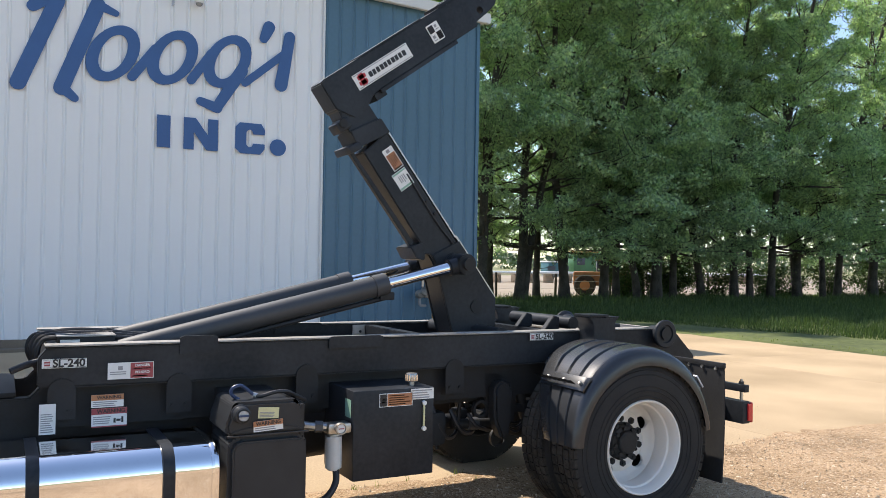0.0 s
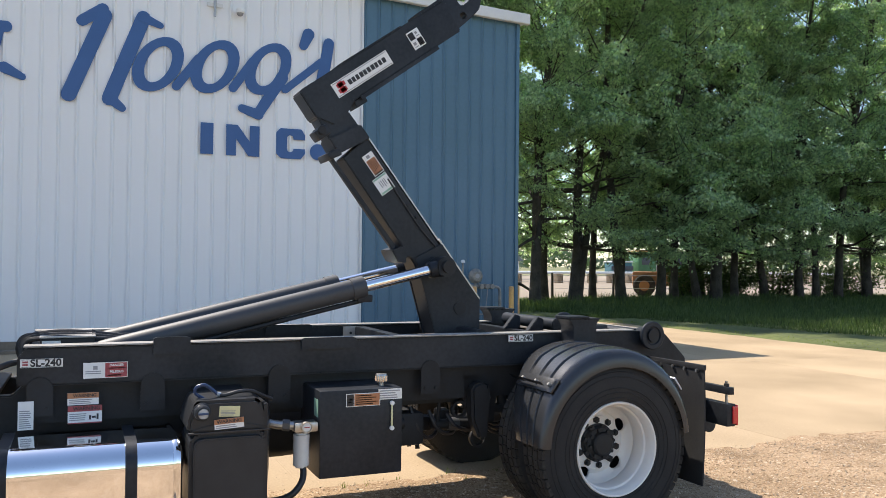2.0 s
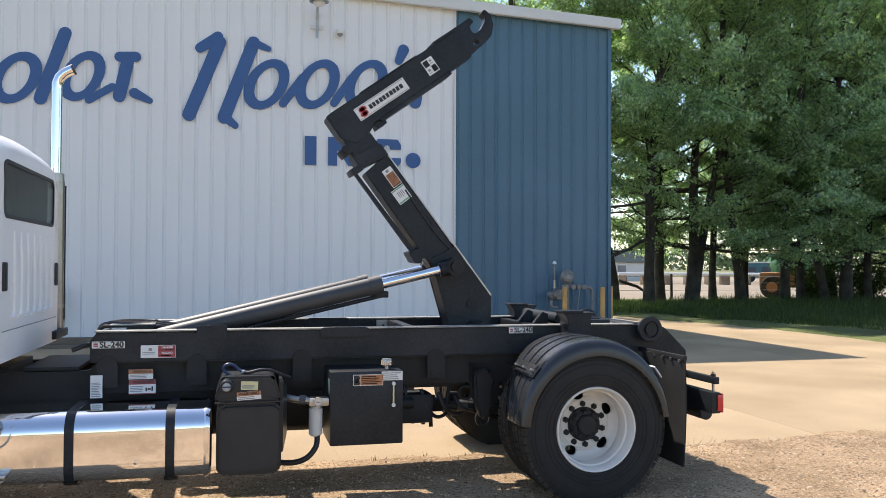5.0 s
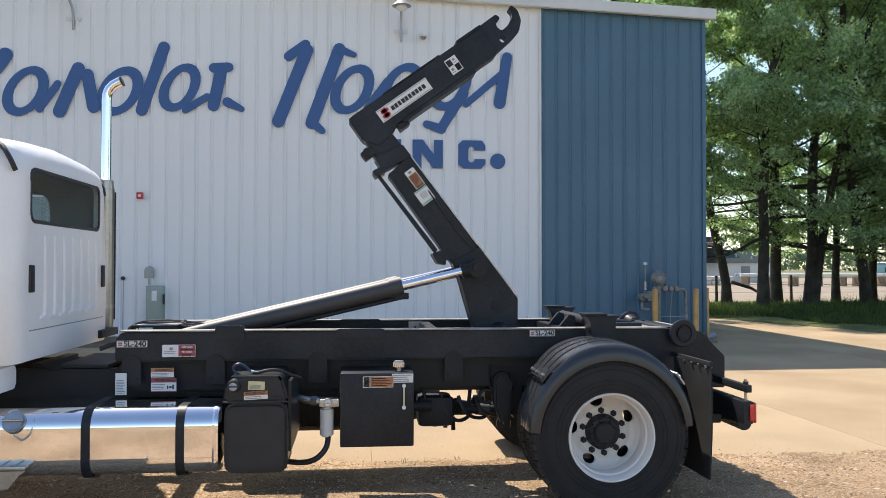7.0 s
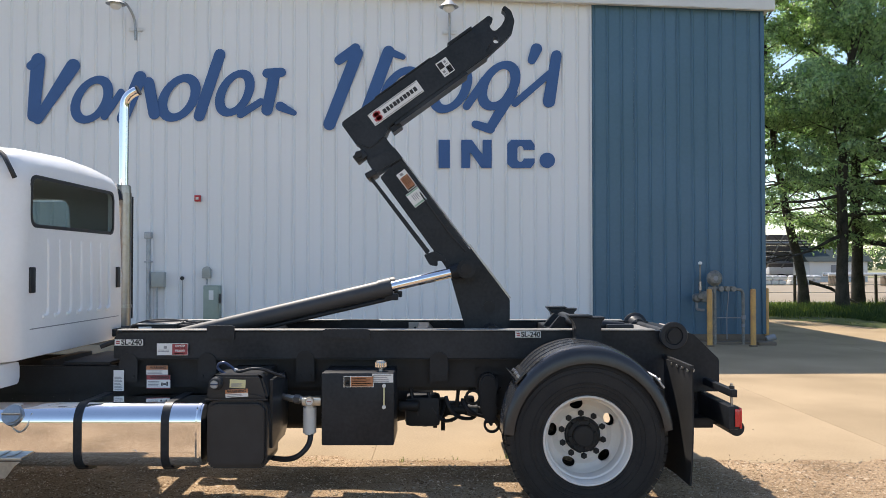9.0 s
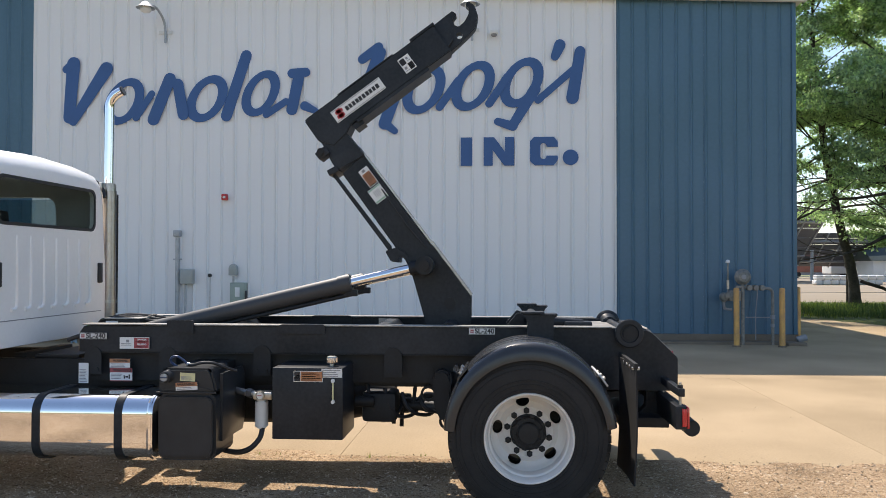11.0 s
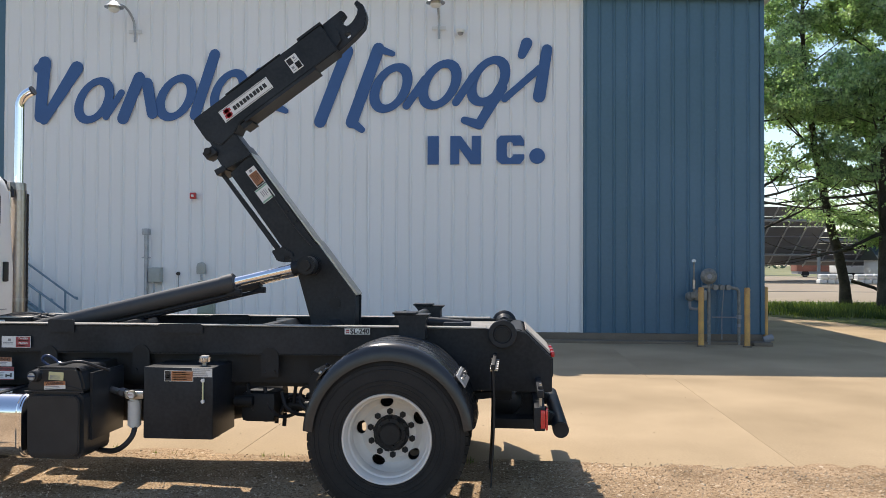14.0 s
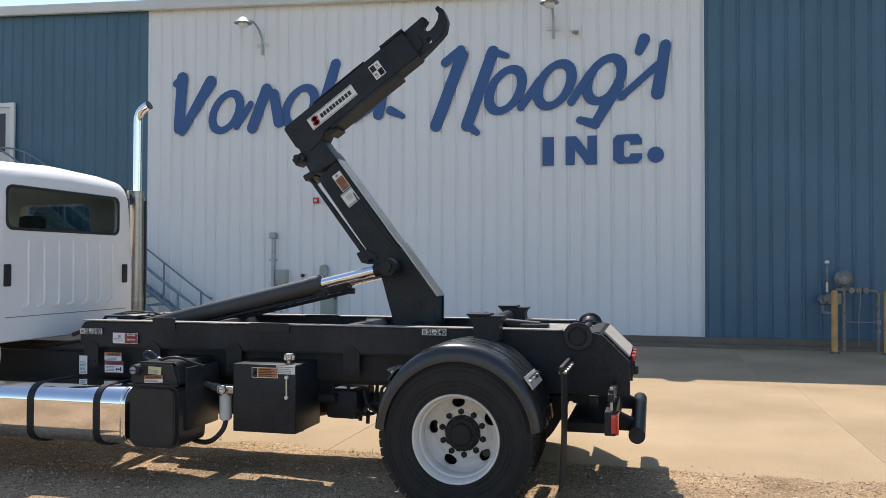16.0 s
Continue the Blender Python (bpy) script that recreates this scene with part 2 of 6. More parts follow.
TEAL_DARK = mat("dark_green_roofing", (0.025, 0.042, 0.038), 0.6, vary=0.2, scale=1, fine=10, bump=0.05)
RUST = mat("rusty_container", (0.30, 0.12, 0.08), 0.7, vary=0.2, scale=1, fine=10, bump=0.1)


# ---- building blocks ----
def box(bm, lo, hi, bevel=0.0, turn=None):
    """A box between two corners, its edges rounded; turn: a matrix about the box's centre."""
    ret = bmesh.ops.create_cube(bm, size=1)
    vs = ret["verts"]
    c = (Vector(lo) + Vector(hi)) / 2
    s = Vector(hi) - Vector(lo)
    for v in vs:
        v.co = Vector((v.co.x * s.x, v.co.y * s.y, v.co.z * s.z))
    if bevel:
        es = list({e for v in vs for e in v.link_edges})
        r = bmesh.ops.bevel(bm, geom=es, offset=min(bevel, 0.45 * min(abs(k) for k in s)), segments=2, affect="EDGES", profile=0.6)
        vs = list({v for f in r["faces"] for v in f.verts} | {v for v in vs if v.is_valid})
    m = Matrix.Translation(c) @ (turn.to_4x4() if turn else Matrix())
    for v in vs:
        v.co = m @ v.co
    return bm


def rod(bm, a, b, r, r2=None, seg=20, bevel=0.0):
    """A round bar from a to b."""
    a, b = Vector(a), Vector(b)
    d = b - a
    q = d.to_track_quat("Z", "Y")
    m = Matrix.Translation((a + b) / 2) @ q.to_matrix().to_4x4()
    ret = bmesh.ops.create_cone(bm, cap_ends=True, segments=seg, radius1=r, radius2=r if r2 is None else r2, depth=d.length, matrix=m)
    if bevel:
        es = [e for e in {e for v in ret["verts"] for e in v.link_edges} if any(len(f.verts) > 4 for f in e.link_faces)]
        bmesh.ops.bevel(bm, geom=es, offset=bevel, segments=2, affect="EDGES")
    return bm


def pipe(bm, pts, r, seg=10):
    """A tube swept along a smoothed line of points."""
    pts = [Vector(p) for p in pts]
    fine = []
    for i in range(len(pts) - 1):
        p0, p1, p2, p3 = pts[max(i - 1, 0)], pts[i], pts[i + 1], pts[min(i + 2, len(pts) - 1)]
        for k in range(6):
            t = k / 6
            fine.append(0.5 * ((2 * p1) + (p2 - p0) * t + (2 * p0 - 5 * p1 + 4 * p2 - p3) * t * t + (3 * p1 - p0 - 3 * p2 + p3) * t ** 3))
    fine.append(pts[-1])
    return sweep(bm, fine, r, seg)


def sweep(bm, line, r, seg=10):
    rings = []
    up = Vector((0.13, 0.31, 0.94)).normalized()
    for i, p in enumerate(line):
        d = (line[min(i + 1, len(line) - 1)] - line[max(i - 1, 0)]).normalized()
        u = d.cross(up)
        if u.length < 1e-3:
            u = d.cross(Vector((1, 0, 0)))
        u.normalize()
        w = d.cross(u)
        up = -w if w.dot(up) < 0 else w
        w = up
        u = d.cross(w).normalized()
        rr = r[i] if isinstance(r, (list, tuple)) else r
        rings.append([bm.verts.new(p + rr * (math.cos(a) * u + math.sin(a) * w)) for a in [2 * math.pi * k / seg for k in range(seg)]])
    for a, b in zip(rings, rings[1:]):
        for k in range(seg):
            bm.faces.new((a[k], a[(k + 1) % seg], b[(k + 1) % seg], b[k]))
    bm.faces.new(rings[0])
    bm.faces.new(rings[-1][::-1])
    return bm


def prism(bm, outline, y0, y1, bevel=0.0, axis="y"):
    """An outline in the x-z plane, pushed from y0 to y1 (or, axis 'x', an outline in y-z pushed along x; axis 'z', in x-y pushed up)."""
    def at(p, k):
        if axis == "y":
            return (p[0], k, p[1])
        if axis == "x":
            return (k, p[0], p[1])
        return (p[0], p[1], k)
    a = [bm.verts.new(at(p, y0)) for p in outline]
    b = [bm.verts.new(at(p, y1)) for p in outline]
    n = len(outline)
    fs = [bm.faces.new(a), bm.faces.new(b[::-1])]
    for i in range(n):
        fs.append(bm.faces.new((a[i], b[i], b[(i + 1) % n], a[(i + 1) % n])))
    bmesh.ops.recalc_face_normals(bm, faces=fs)
    if bevel:
        es = list({e for f in fs for e in f.edges})
        bmesh.ops.bevel(bm, geom=es, offset=bevel, segments=2, affect="EDGES")
    return bm


def lathe(bm, profile, centre, seg=48, axis="y", closed=False):
    """Turns (radius, along) pairs round an axis through centre."""
    rings = []
    c = Vector(centre)
    for r, k in profile:
        ring = []
        for i in range(seg):
            a = 2 * math.pi * i / seg
            u, w = r * math.cos(a), r * math.sin(a)
            ring.append(bm.verts.new(c + (Vector((u, k, w)) if axis == "y" else Vector((u, w, k)) if axis == "z" else Vector((k, u, w)))))
        rings.append(ring)
    pairs = list(zip(rings, rings[1:])) + ([(rings[-1], rings[0])] if closed else [])
    fs = []
    for a, b in pairs:
        for i in range(seg):
            fs.append(bm.faces.new((a[i], a[(i + 1) % seg], b[(i + 1) % seg], b[i])))
    if not closed:
        fs += [bm.faces.new(rings[0]), bm.faces.new(rings[-1])]
    bmesh.ops.recalc_face_normals(bm, faces=fs)
    return bm


def smooth(ob, angle=35):
    for p in ob.data.polygons:
        p.use_smooth = True
    ob.data.set_sharp_from_angle(angle=radians(angle))
    return ob


def finish(name, bm, material, angle=35):
    me = bpy.data.meshes.new(name)
    bmesh.ops.recalc_face_normals(bm, faces=bm.faces)
    bm.to_mesh(me)
    bm.free()
    me.materials.append(material)
    return smooth(new(name, me), angle)


def part(name, bm, material, parent, label=""):
    ob = finish(name, bm, material)
    ob.parent = parent
    if label:
        ob["label"] = label
    return ob


def thing(name, label, category, at=(0, 0, 0), group="", kind=""):
    """An empty at a thing's base, to carry its parts; parts are modelled in world places and stay there."""
    e = new(name)
    e.empty_display_size = 0.1
    tagged(e, label, category, group, kind)
    return e


def B(*args, **kw):
    return box(bmesh.new(), *args, **kw)


def R(*args, **kw):
    return rod(bmesh.new(), *args, **kw)


def P(*args, **kw):
    return prism(bmesh.new(), *args, **kw)


def mesh_of(name, verts, faces, material, parent=None):
    me = bpy.data.meshes.new(name)
    me.from_pydata(verts, [], faces)
    me.materials.append(material)
    ob = new(name, me)
    ob.parent = parent
    return ob


def arc(cx, cz, r, a0, a1, n):
    return [(cx + r * math.cos(radians(a0 + (a1 - a0) * i / n)), cz + r * math.sin(radians(a0 + (a1 - a0) * i / n))) for i in range(n + 1)]


def rounded(x0, z0, x1, z1, r, n=4):
    """A rectangle with round corners, as an outline."""
    return arc(x1 - r, z0 + r, r, -90, 0, n) + arc(x1 - r, z1 - r, r, 0, 90, n) + arc(x0 + r, z1 - r, r, 90, 180, n) + arc(x0 + r, z0 + r, r, 180, 270, n)


def words(text, size, material, parent, m, name="lettering"):
    """Flat letters lying on a label, as a mesh."""
    cu = bpy.data.curves.new(name, "FONT")
    cu.body, cu.size, cu.align_x, cu.align_y, cu.extrude = text, size, "CENTER", "CENTER", 0.0004
    cu.offset = size * 0.03
    tmp = bpy.data.objects.new(name, cu)
    scene.collection.objects.link(tmp)
    me = bpy.data.meshes.new_from_object(tmp.evaluated_get(bpy.context.evaluated_depsgraph_get()))
    bpy.data.objects.remove(tmp)
    bpy.data.curves.remove(cu)
    me.materials.clear()
    me.materials.append(material)
    ob = new(name, me)
    ob.parent = parent
    ob.matrix_local = m
    return ob


# ---- ground ----
def sheet(name, x0, y0, x1, y1, z, material, label, category, step=0.0, relief=0.0, edge=None, thick=0.05):
    """A level piece of ground as one closed sheet, with gentle relief."""
    nx = max(1, int((x1 - x0) / step)) if step else 1
    ny = max(1, int((y1 - y0) / step)) if step else 1
    vs, fs = [], []
    for j in range(ny + 1):
        for i in range(nx + 1):
            x, y = x0 + (x1 - x0) * i / nx, y0 + (y1 - y0) * j / ny
            h = z
            if relief:
                h += relief * (noise.noise((x * 0.9, y * 0.9, 0)) + 0.6 * noise.noise((x * 3.1, y * 3.1, 5)) + 0.35 * noise.noise((x * 9, y * 9, 9)))
            if edge:
                h = edge(x, y, h)
            vs.append((x, y, h))
    for j in range(ny):
        for i in range(nx):
            a = j * (nx + 1) + i
            fs.append((a, a + 1, a + nx + 2, a + nx + 1))
    ob = mesh_of(name, vs, fs, material)
    return tagged(smooth(ob, 60), label, category, kind="structure")


def gravel_edge(x, y, h):
    """The gravel runs out raggedly over the edge of the slabs."""
    e = 1.50 + 0.22 * noise.noise((x * 0.7, 3, 1)) + 0.10 * noise.noise((x * 2.6, 7, 1)) + 0.05 * noise.noise((x * 7, 7, 4))
    return h + 0.012 if y < e else h - 0.25 * (y - e) - 0.004


sheet("ground", -900, -900, 900, 900, -0.12, FIELD, "flat green and tan farmland reaching the horizon", "ground")
sheet("gravel_lot", -26, -22, 26, 2.1, 0.0, GRAVEL, "tan gravel and dirt lot with loose stones", "gravel", 0.13, 0.014, gravel_edge)
sheet("work_yard", -20, 30.0, 140, 110, -0.05, YARD, "pale bare gravel yard behind the trees", "yard")


def lawn_edge(x, y, h):
    """The lawn's edge bends away behind the building."""
    e = 11.35 - 0.015 * (y - 4) - (0.075 * (y - 12.5) ** 1.6 if y > 12.5 else 0) + 0.12 * noise.noise((y * 0.9, 2, 2))
    return h if x > e else h - 0.3 * min(e - x, 0.4)


sheet("lawn", 4.0, -6.0, 62, 31.0, 0.03, TURF, "green lawn with tall grass under a row of trees", "lawn", 0.28, 0.03, lawn_edge)

pavement = tagged(finish("pavement", B((-30.0, 1.30, -0.10), (13.5, 31.0, -0.03)), CONC), "base under tan concrete slabs with dark joints", "pavement", kind="structure")
SLAB = B((-2.299, -2.599, -0.075), (2.299, 2.599, 0.0), bevel=0.0012)
slab_mesh = bpy.data.meshes.new("slab")
SLAB.to_mesh(slab_mesh)
SLAB.free()
slab_mesh.materials.append(CONC)
for i in range(-6, 3):
    for j in range(6):
        s = new("slab", slab_mesh)
        s.location = (0.78 + 4.6 * i - (0.35 if j % 2 else 0.0), 3.98 + 5.2 * j, 0.001 * ((i * 7 + j * 3) % 3) - 0.002)
        s.parent = pavement

# loose stones
rng = random.Random(5)
ico = bmesh.new()
bmesh.ops.create_icosphere(ico, subdivisions=1, radius=1)
ico_v = [v.co.copy() for v in ico.verts]
ico_f = [tuple(v.index for v in f.verts) for f in ico.faces]
ico.free()


def stones(name, n, area, sizes, material, label):
    vs, fs = [], []
    for _ in range(n):
        x, y = rng.uniform(area[0], area[1]), rng.uniform(area[2], area[3])
        if y > 1.2 and rng.random() < (y - 1.2) / 0.4:
            continue
        s = rng.uniform(*sizes) * (0.6 + 0.8 * rng.random() ** 3)
        q = Euler((rng.uniform(0, 6), rng.uniform(0, 6), rng.uniform(0, 6))).to_matrix()
        k = len(vs)
        h = 0.012 + 0.25 * s + 0.014 * (noise.noise((x * 0.9, y * 0.9, 0)) + 0.6 * noise.noise((x * 3.1, y * 3.1, 5)) + 0.35 * noise.noise((x * 9, y * 9, 9)))
        if y > 1.45:
            h = min(h, 0.25 * s)
        sx, sy, sz = s * rng.uniform(0.7, 1.3), s * rng.uniform(0.7, 1.3), s * rng.uniform(0.35, 0.6)
        for v in ico_v:
            p = q @ Vector((v.x * sx, v.y * sy, v.z * sz)) * rng.uniform(0.85, 1.12)
            vs.append((x + p.x, y + p.y, h + p.z))
        fs += [tuple(a + k for a in f) for f in ico_f]
    return tagged(mesh_of(name, vs, fs, material), label, "gravel", kind="stuff")


stones("loose_gravel", 30000, (-5.0, 7.5, -1.2, 1.66), (0.0025, 0.008), STONE, "small tan and grey stones strewn over the dirt")
stones("coarse_gravel", 90, (-5.5, 7.0, -1.6, 1.40), (0.008, 0.017), STONE, "coarser pale stones lying among the gravel")

vs, fs = [], []
for _ in range(420):
    x, y, s = rng.uniform(-4, 10.5), 1.6 + 8.5 * rng.random() ** 2.2, rng.uniform(0.002, 0.0058)
    k = len(vs)
    sx, sy = rng.uniform(0.7, 1.5), rng.uniform(0.7, 1.3)
    vs += [(x + v.x * s * sx, y + v.y * s * sy, 0.3 * s + v.z * s * 0.6) for v in ico_v]
    fs += [tuple(a + k for a in f) for f in ico_f]
tagged(mesh_of("scattered_pebbles", vs, fs, STONE), "small pebbles strewn thinly over the concrete", "gravel", kind="stuff")

# tufts at the slab edge and grass on the lawn


def blades(name, spots, material, label, category="grass"):
    vs, fs = [], []
    for x, y, z, h, w in spots:
        a = rng.uniform(0, math.pi)
        lean, la = rng.uniform(0, 0.6) * h, rng.uniform(0, 2 * math.pi)
        dx, dy = w * math.cos(a), w * math.sin(a)
        mx, my = 0.4 * lean * math.cos(la), 0.4 * lean * math.sin(la)
        k = len(vs)
        vs += [(x - dx, y - dy, z), (x + dx, y + dy, z), (x + mx + 0.7 * dx, y + my + 0.7 * dy, z + 0.6 * h), (x + mx - 0.7 * dx, y + my - 0.7 * dy, z + 0.6 * h),
               (x + lean * math.cos(la), y + lean * math.sin(la), z + h)]
        fs += [(k, k + 1, k + 2, k + 3), (k + 3, k + 2, k + 4)]
    return tagged(mesh_of(name, vs, fs, material), label, category, kind="stuff")


TREE_SPOTS = [
    (9.2, 26.2, 3), (13.35, 27.2, 4), (13.9, 25.2, 3), (15.9, 28.0, 3), (15.95, 25.5, 2), (18.8, 28.4, 1), (18.3, 25.4, 0), (20.5, 25.6, 0), (22.0, 26.5, 1),
    (22.6, 25.6, 0), (23.1, 25.0, 2), (24.9, 25.8, 1), (27.0, 26.0, 0), (28.1, 25.0, 3), (29.6, 25.4, 1), (30.6, 25.0, 0), (33.0, 25.3, 2),
    (34.8, 25.2, 1), (36.2, 25.4, 0), (38.7, 25.0, 2), (42.0, 24.6, 3), (45.5, 25.0, 0), (49.0, 24.0, 1), (21.2, 29.6, 3), (26.0, 29.5, 2),
]

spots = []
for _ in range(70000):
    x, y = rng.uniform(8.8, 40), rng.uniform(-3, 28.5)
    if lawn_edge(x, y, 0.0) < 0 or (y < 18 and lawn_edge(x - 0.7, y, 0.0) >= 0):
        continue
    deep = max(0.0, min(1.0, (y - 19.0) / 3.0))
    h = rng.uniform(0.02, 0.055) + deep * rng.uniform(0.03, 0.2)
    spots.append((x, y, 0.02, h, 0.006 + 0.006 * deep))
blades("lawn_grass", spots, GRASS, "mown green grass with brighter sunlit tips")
# Shade under the trees is put into the weeds' dark green.
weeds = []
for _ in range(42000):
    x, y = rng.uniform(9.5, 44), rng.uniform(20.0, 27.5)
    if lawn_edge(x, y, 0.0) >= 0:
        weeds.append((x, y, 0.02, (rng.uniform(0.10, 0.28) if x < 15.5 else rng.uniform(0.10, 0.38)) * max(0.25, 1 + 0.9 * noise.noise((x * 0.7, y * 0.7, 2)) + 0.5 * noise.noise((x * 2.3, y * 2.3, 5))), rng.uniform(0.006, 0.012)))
# uncut grass between the mown edge and the trees, tree shade in its colour
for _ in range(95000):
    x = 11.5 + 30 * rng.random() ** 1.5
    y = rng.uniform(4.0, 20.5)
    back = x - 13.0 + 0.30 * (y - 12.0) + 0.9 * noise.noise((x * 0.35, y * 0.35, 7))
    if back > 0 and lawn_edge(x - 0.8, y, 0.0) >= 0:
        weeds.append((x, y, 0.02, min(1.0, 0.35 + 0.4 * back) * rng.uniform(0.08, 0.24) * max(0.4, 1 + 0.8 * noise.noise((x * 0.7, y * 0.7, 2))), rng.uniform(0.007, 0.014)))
blades("tall_weeds", weeds, SHADELEAF, "tall weeds with tree shade put into their dark green", "weeds")
spots = []
for _ in range(16):
    x, y = rng.uniform(-4, 0.5), 1.42 + rng.gauss(0, 0.09)
    for _ in range(rng.randint(4, 12)):
        spots.append((x + rng.gauss(0, 0.02), y + rng.gauss(0, 0.02), 0.0, rng.uniform(0.02, 0.06), 0.0022))
blades("edge_weeds", spots, GRASS, "sparse weeds growing along the concrete edge", "weeds")


# ---- the building ----
WALL_Y, BASE_Z = 12.0, 0.19
X_LEFT, X_WHITE, X_BLUE, X_RIGHT = -27.0, -10.40, 2.235, 5.87


def eave(x):
    return 7.07 + 0.038 * (X_RIGHT - x)


def ribbed(x0, x1, z0):
    """One steel sheet with trapezoid ribs every 0.3 m, its head cut to the roof's slope."""
    line, x = [(x0, 0.0)], x0
    while x + 0.12 <= x1 + 1e-6:
        for dx, d in ((0.008, 0.0), (0.040, 0.034), (0.052, 0.034), (0.084, 0.0)):
            line.append((x + dx, d))
        x += 0.3
    line.append((x1, 0.0))
    bm = bmesh.new()
    lo = [bm.verts.new((a, WALL_Y - d, z0)) for a, d in line]
    hi = [bm.verts.new((a, WALL_Y - d, eave(a))) for a, d in line]
    lob = [bm.verts.new((a, WALL_Y - d + 0.012, z0)) for a, d in line]
    hib = [bm.verts.new((a, WALL_Y - d + 0.012, eave(a))) for a, d in line]
    for i in range(len(line) - 1):
        bm.faces.new((lo[i], lo[i + 1], hi[i + 1], hi[i]))
        bm.faces.new((lob[i], hib[i], hib[i + 1], lob[i + 1]))
        bm.faces.new((lo[i], lob[i], lob[i + 1], lo[i + 1]))
    return bm


backing = [(X_LEFT, BASE_Z), (X_RIGHT, BASE_Z), (X_RIGHT, eave(X_RIGHT)), (X_LEFT, eave(X_LEFT))]
wall_south = tagged(finish("wall_south", P(backing, WALL_Y + 0.014, WALL_Y + 0.20), WALL_W), "ribbed steel wall, white in the middle and blue at both ends", "wall", kind="structure")


def clad(x0, x1, material, label):
    n = max(1, round((x1 - x0) / 0.9))
    for i in range(n):
        a = x0 + 0.9 * i
        b = x1 if i == n - 1 else a + 0.9 - 0.003
        part("wall_sheet", ribbed(a, b, BASE_Z), material, wall_south, label)


clad(X_WHITE, X_BLUE, WALL_W, "white ribbed steel sheet")
clad(X_BLUE + 0.004, X_RIGHT, WALL_B, "blue ribbed steel sheet")
clad(X_WHITE - 0.9 * 18, X_WHITE - 0.004, WALL_B, "blue ribbed steel sheet")
tagged(finish("trim", B((X_BLUE - 0.035, WALL_Y - 0.044, BASE_Z), (X_BLUE + 0.012, WALL_Y - 0.038, eave(X_BLUE)), 0.002), TRIM), "narrow pale seam strip between white and blue siding", "trim", kind="structure")
tagged(finish("trim", B((X_RIGHT - 0.05, WALL_Y - 0.045, BASE_Z), (X_RIGHT + 0.03, WALL_Y + 0.10, eave(X_RIGHT)), 0.004), WALL_B), "blue steel corner trim", "trim", kind="structure")
tagged(finish("wall_east", B((X_RIGHT - 0.18, WALL_Y + 0.21, BASE_Z), (X_RIGHT, 24.0, eave(X_RIGHT))), WALL_B), "blue steel end wall", "wall", kind="structure")
tagged(finish("wall_west", B((X_LEFT, WALL_Y + 0.21, BASE_Z), (X_LEFT + 0.18, 24.0, eave(X_LEFT))), WALL_B), "blue steel end wall", "wall", kind="structure")
tagged(finish("wall_north", P(backing, 24.0, 24.2), WALL_B), "blue steel rear wall", "wall", kind="structure")
roof_line = [(X_LEFT - 0.2, eave(X_LEFT - 0.2)), (X_RIGHT + 0.2, eave(X_RIGHT + 0.2)), (X_RIGHT + 0.2, eave(X_RIGHT + 0.2) + 0.10), (X_LEFT - 0.2, eave(X_LEFT - 0.2) + 0.10)]
tagged(finish("roof", P(roof_line, WALL_Y - 0.06, 24.3), TRIM), "low pale steel roof", "roof", kind="structure")
fascia = [(X_LEFT - 0.2, eave(X_LEFT - 0.2) - 0.06), (X_RIGHT + 0.22, eave(X_RIGHT + 0.22) - 0.06), (X_RIGHT + 0.22, eave(X_RIGHT + 0.22) + 0.17), (X_LEFT - 0.2, eave(X_LEFT - 0.2) + 0.17)]
tagged(finish("eave_trim", P(fascia, WALL_Y - 0.19, WALL_Y - 0.065, 0.012), TRIM), "pale steel eave trim along the roof's edge", "trim", kind="structure")
tagged(finish("foundation", B((X_LEFT, WALL_Y - 0.03, -0.02), (X_RIGHT, 24.1, BASE_Z - 0.004), 0.004), FOUND), "low weathered concrete foundation under the steel wall", "foundation", kind="structure")
tagged(finish("wall_skirt", B((X_LEFT, WALL_Y - 0.32, -0.02), (X_RIGHT - 0.2, WALL_Y - 0.038, 0.055), 0.012), FOUND), "narrow concrete kerb along the wall", "kerb", kind="structure")

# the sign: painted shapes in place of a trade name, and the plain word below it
sign = thing("wall_sign", "large blue painted sign lettering on the white steel wall", "sign")
SIGN_Y = WALL_Y - 0.038


layers = [0]


def lift():
    """Each coat lies a little over the last."""
    layers[0] += 1
    return 0.004 + 0.0016 * (layers[0] % 8)


def stroke(x0, z0, x1, z1, w0, w1=None):
    """A leaning brush stroke with round ends."""
    w1 = w0 if w1 is None else w1
    d = Vector((x1 - x0, z1 - z0))
    a = math.degrees(math.atan2(d.y, d.x))
    out = arc(x1, z1, w1 / 2, a - 90, a + 90, 6) + arc(x0, z0, w0 / 2, a + 90, a + 270, 6)
    part("sign_shape", P(out, SIGN_Y - lift(), SIGN_Y), SIGN, sign)


def loop(cx, cz, w, h, band, lean=0.32):
    """A leaning oval ring."""
    n = 28
    bm = bmesh.new()
    rings = []
    front = SIGN_Y - lift()
    for y, k in ((front, 0), (front, 1), (SIGN_Y, 1), (SIGN_Y, 0)):
        ring = []
        for i in range(n):
            a = 2 * math.pi * i / n
            rw, rh = w / 2 - k * band, h / 2 - k * band * 0.85
            px, pz = rw * math.cos(a), rh * math.sin(a)
            ring.append(bm.verts.new((cx + px + lean * pz, y, cz + pz)))
        rings.append(ring)
    for a, b in zip(rings, rings[1:] + rings[:1]):
        for i in range(n):
            bm.faces.new((a[i], a[(i + 1) % n], b[(i + 1) % n], b[i]))
    part("sign_shape", bm, SIGN, sign)


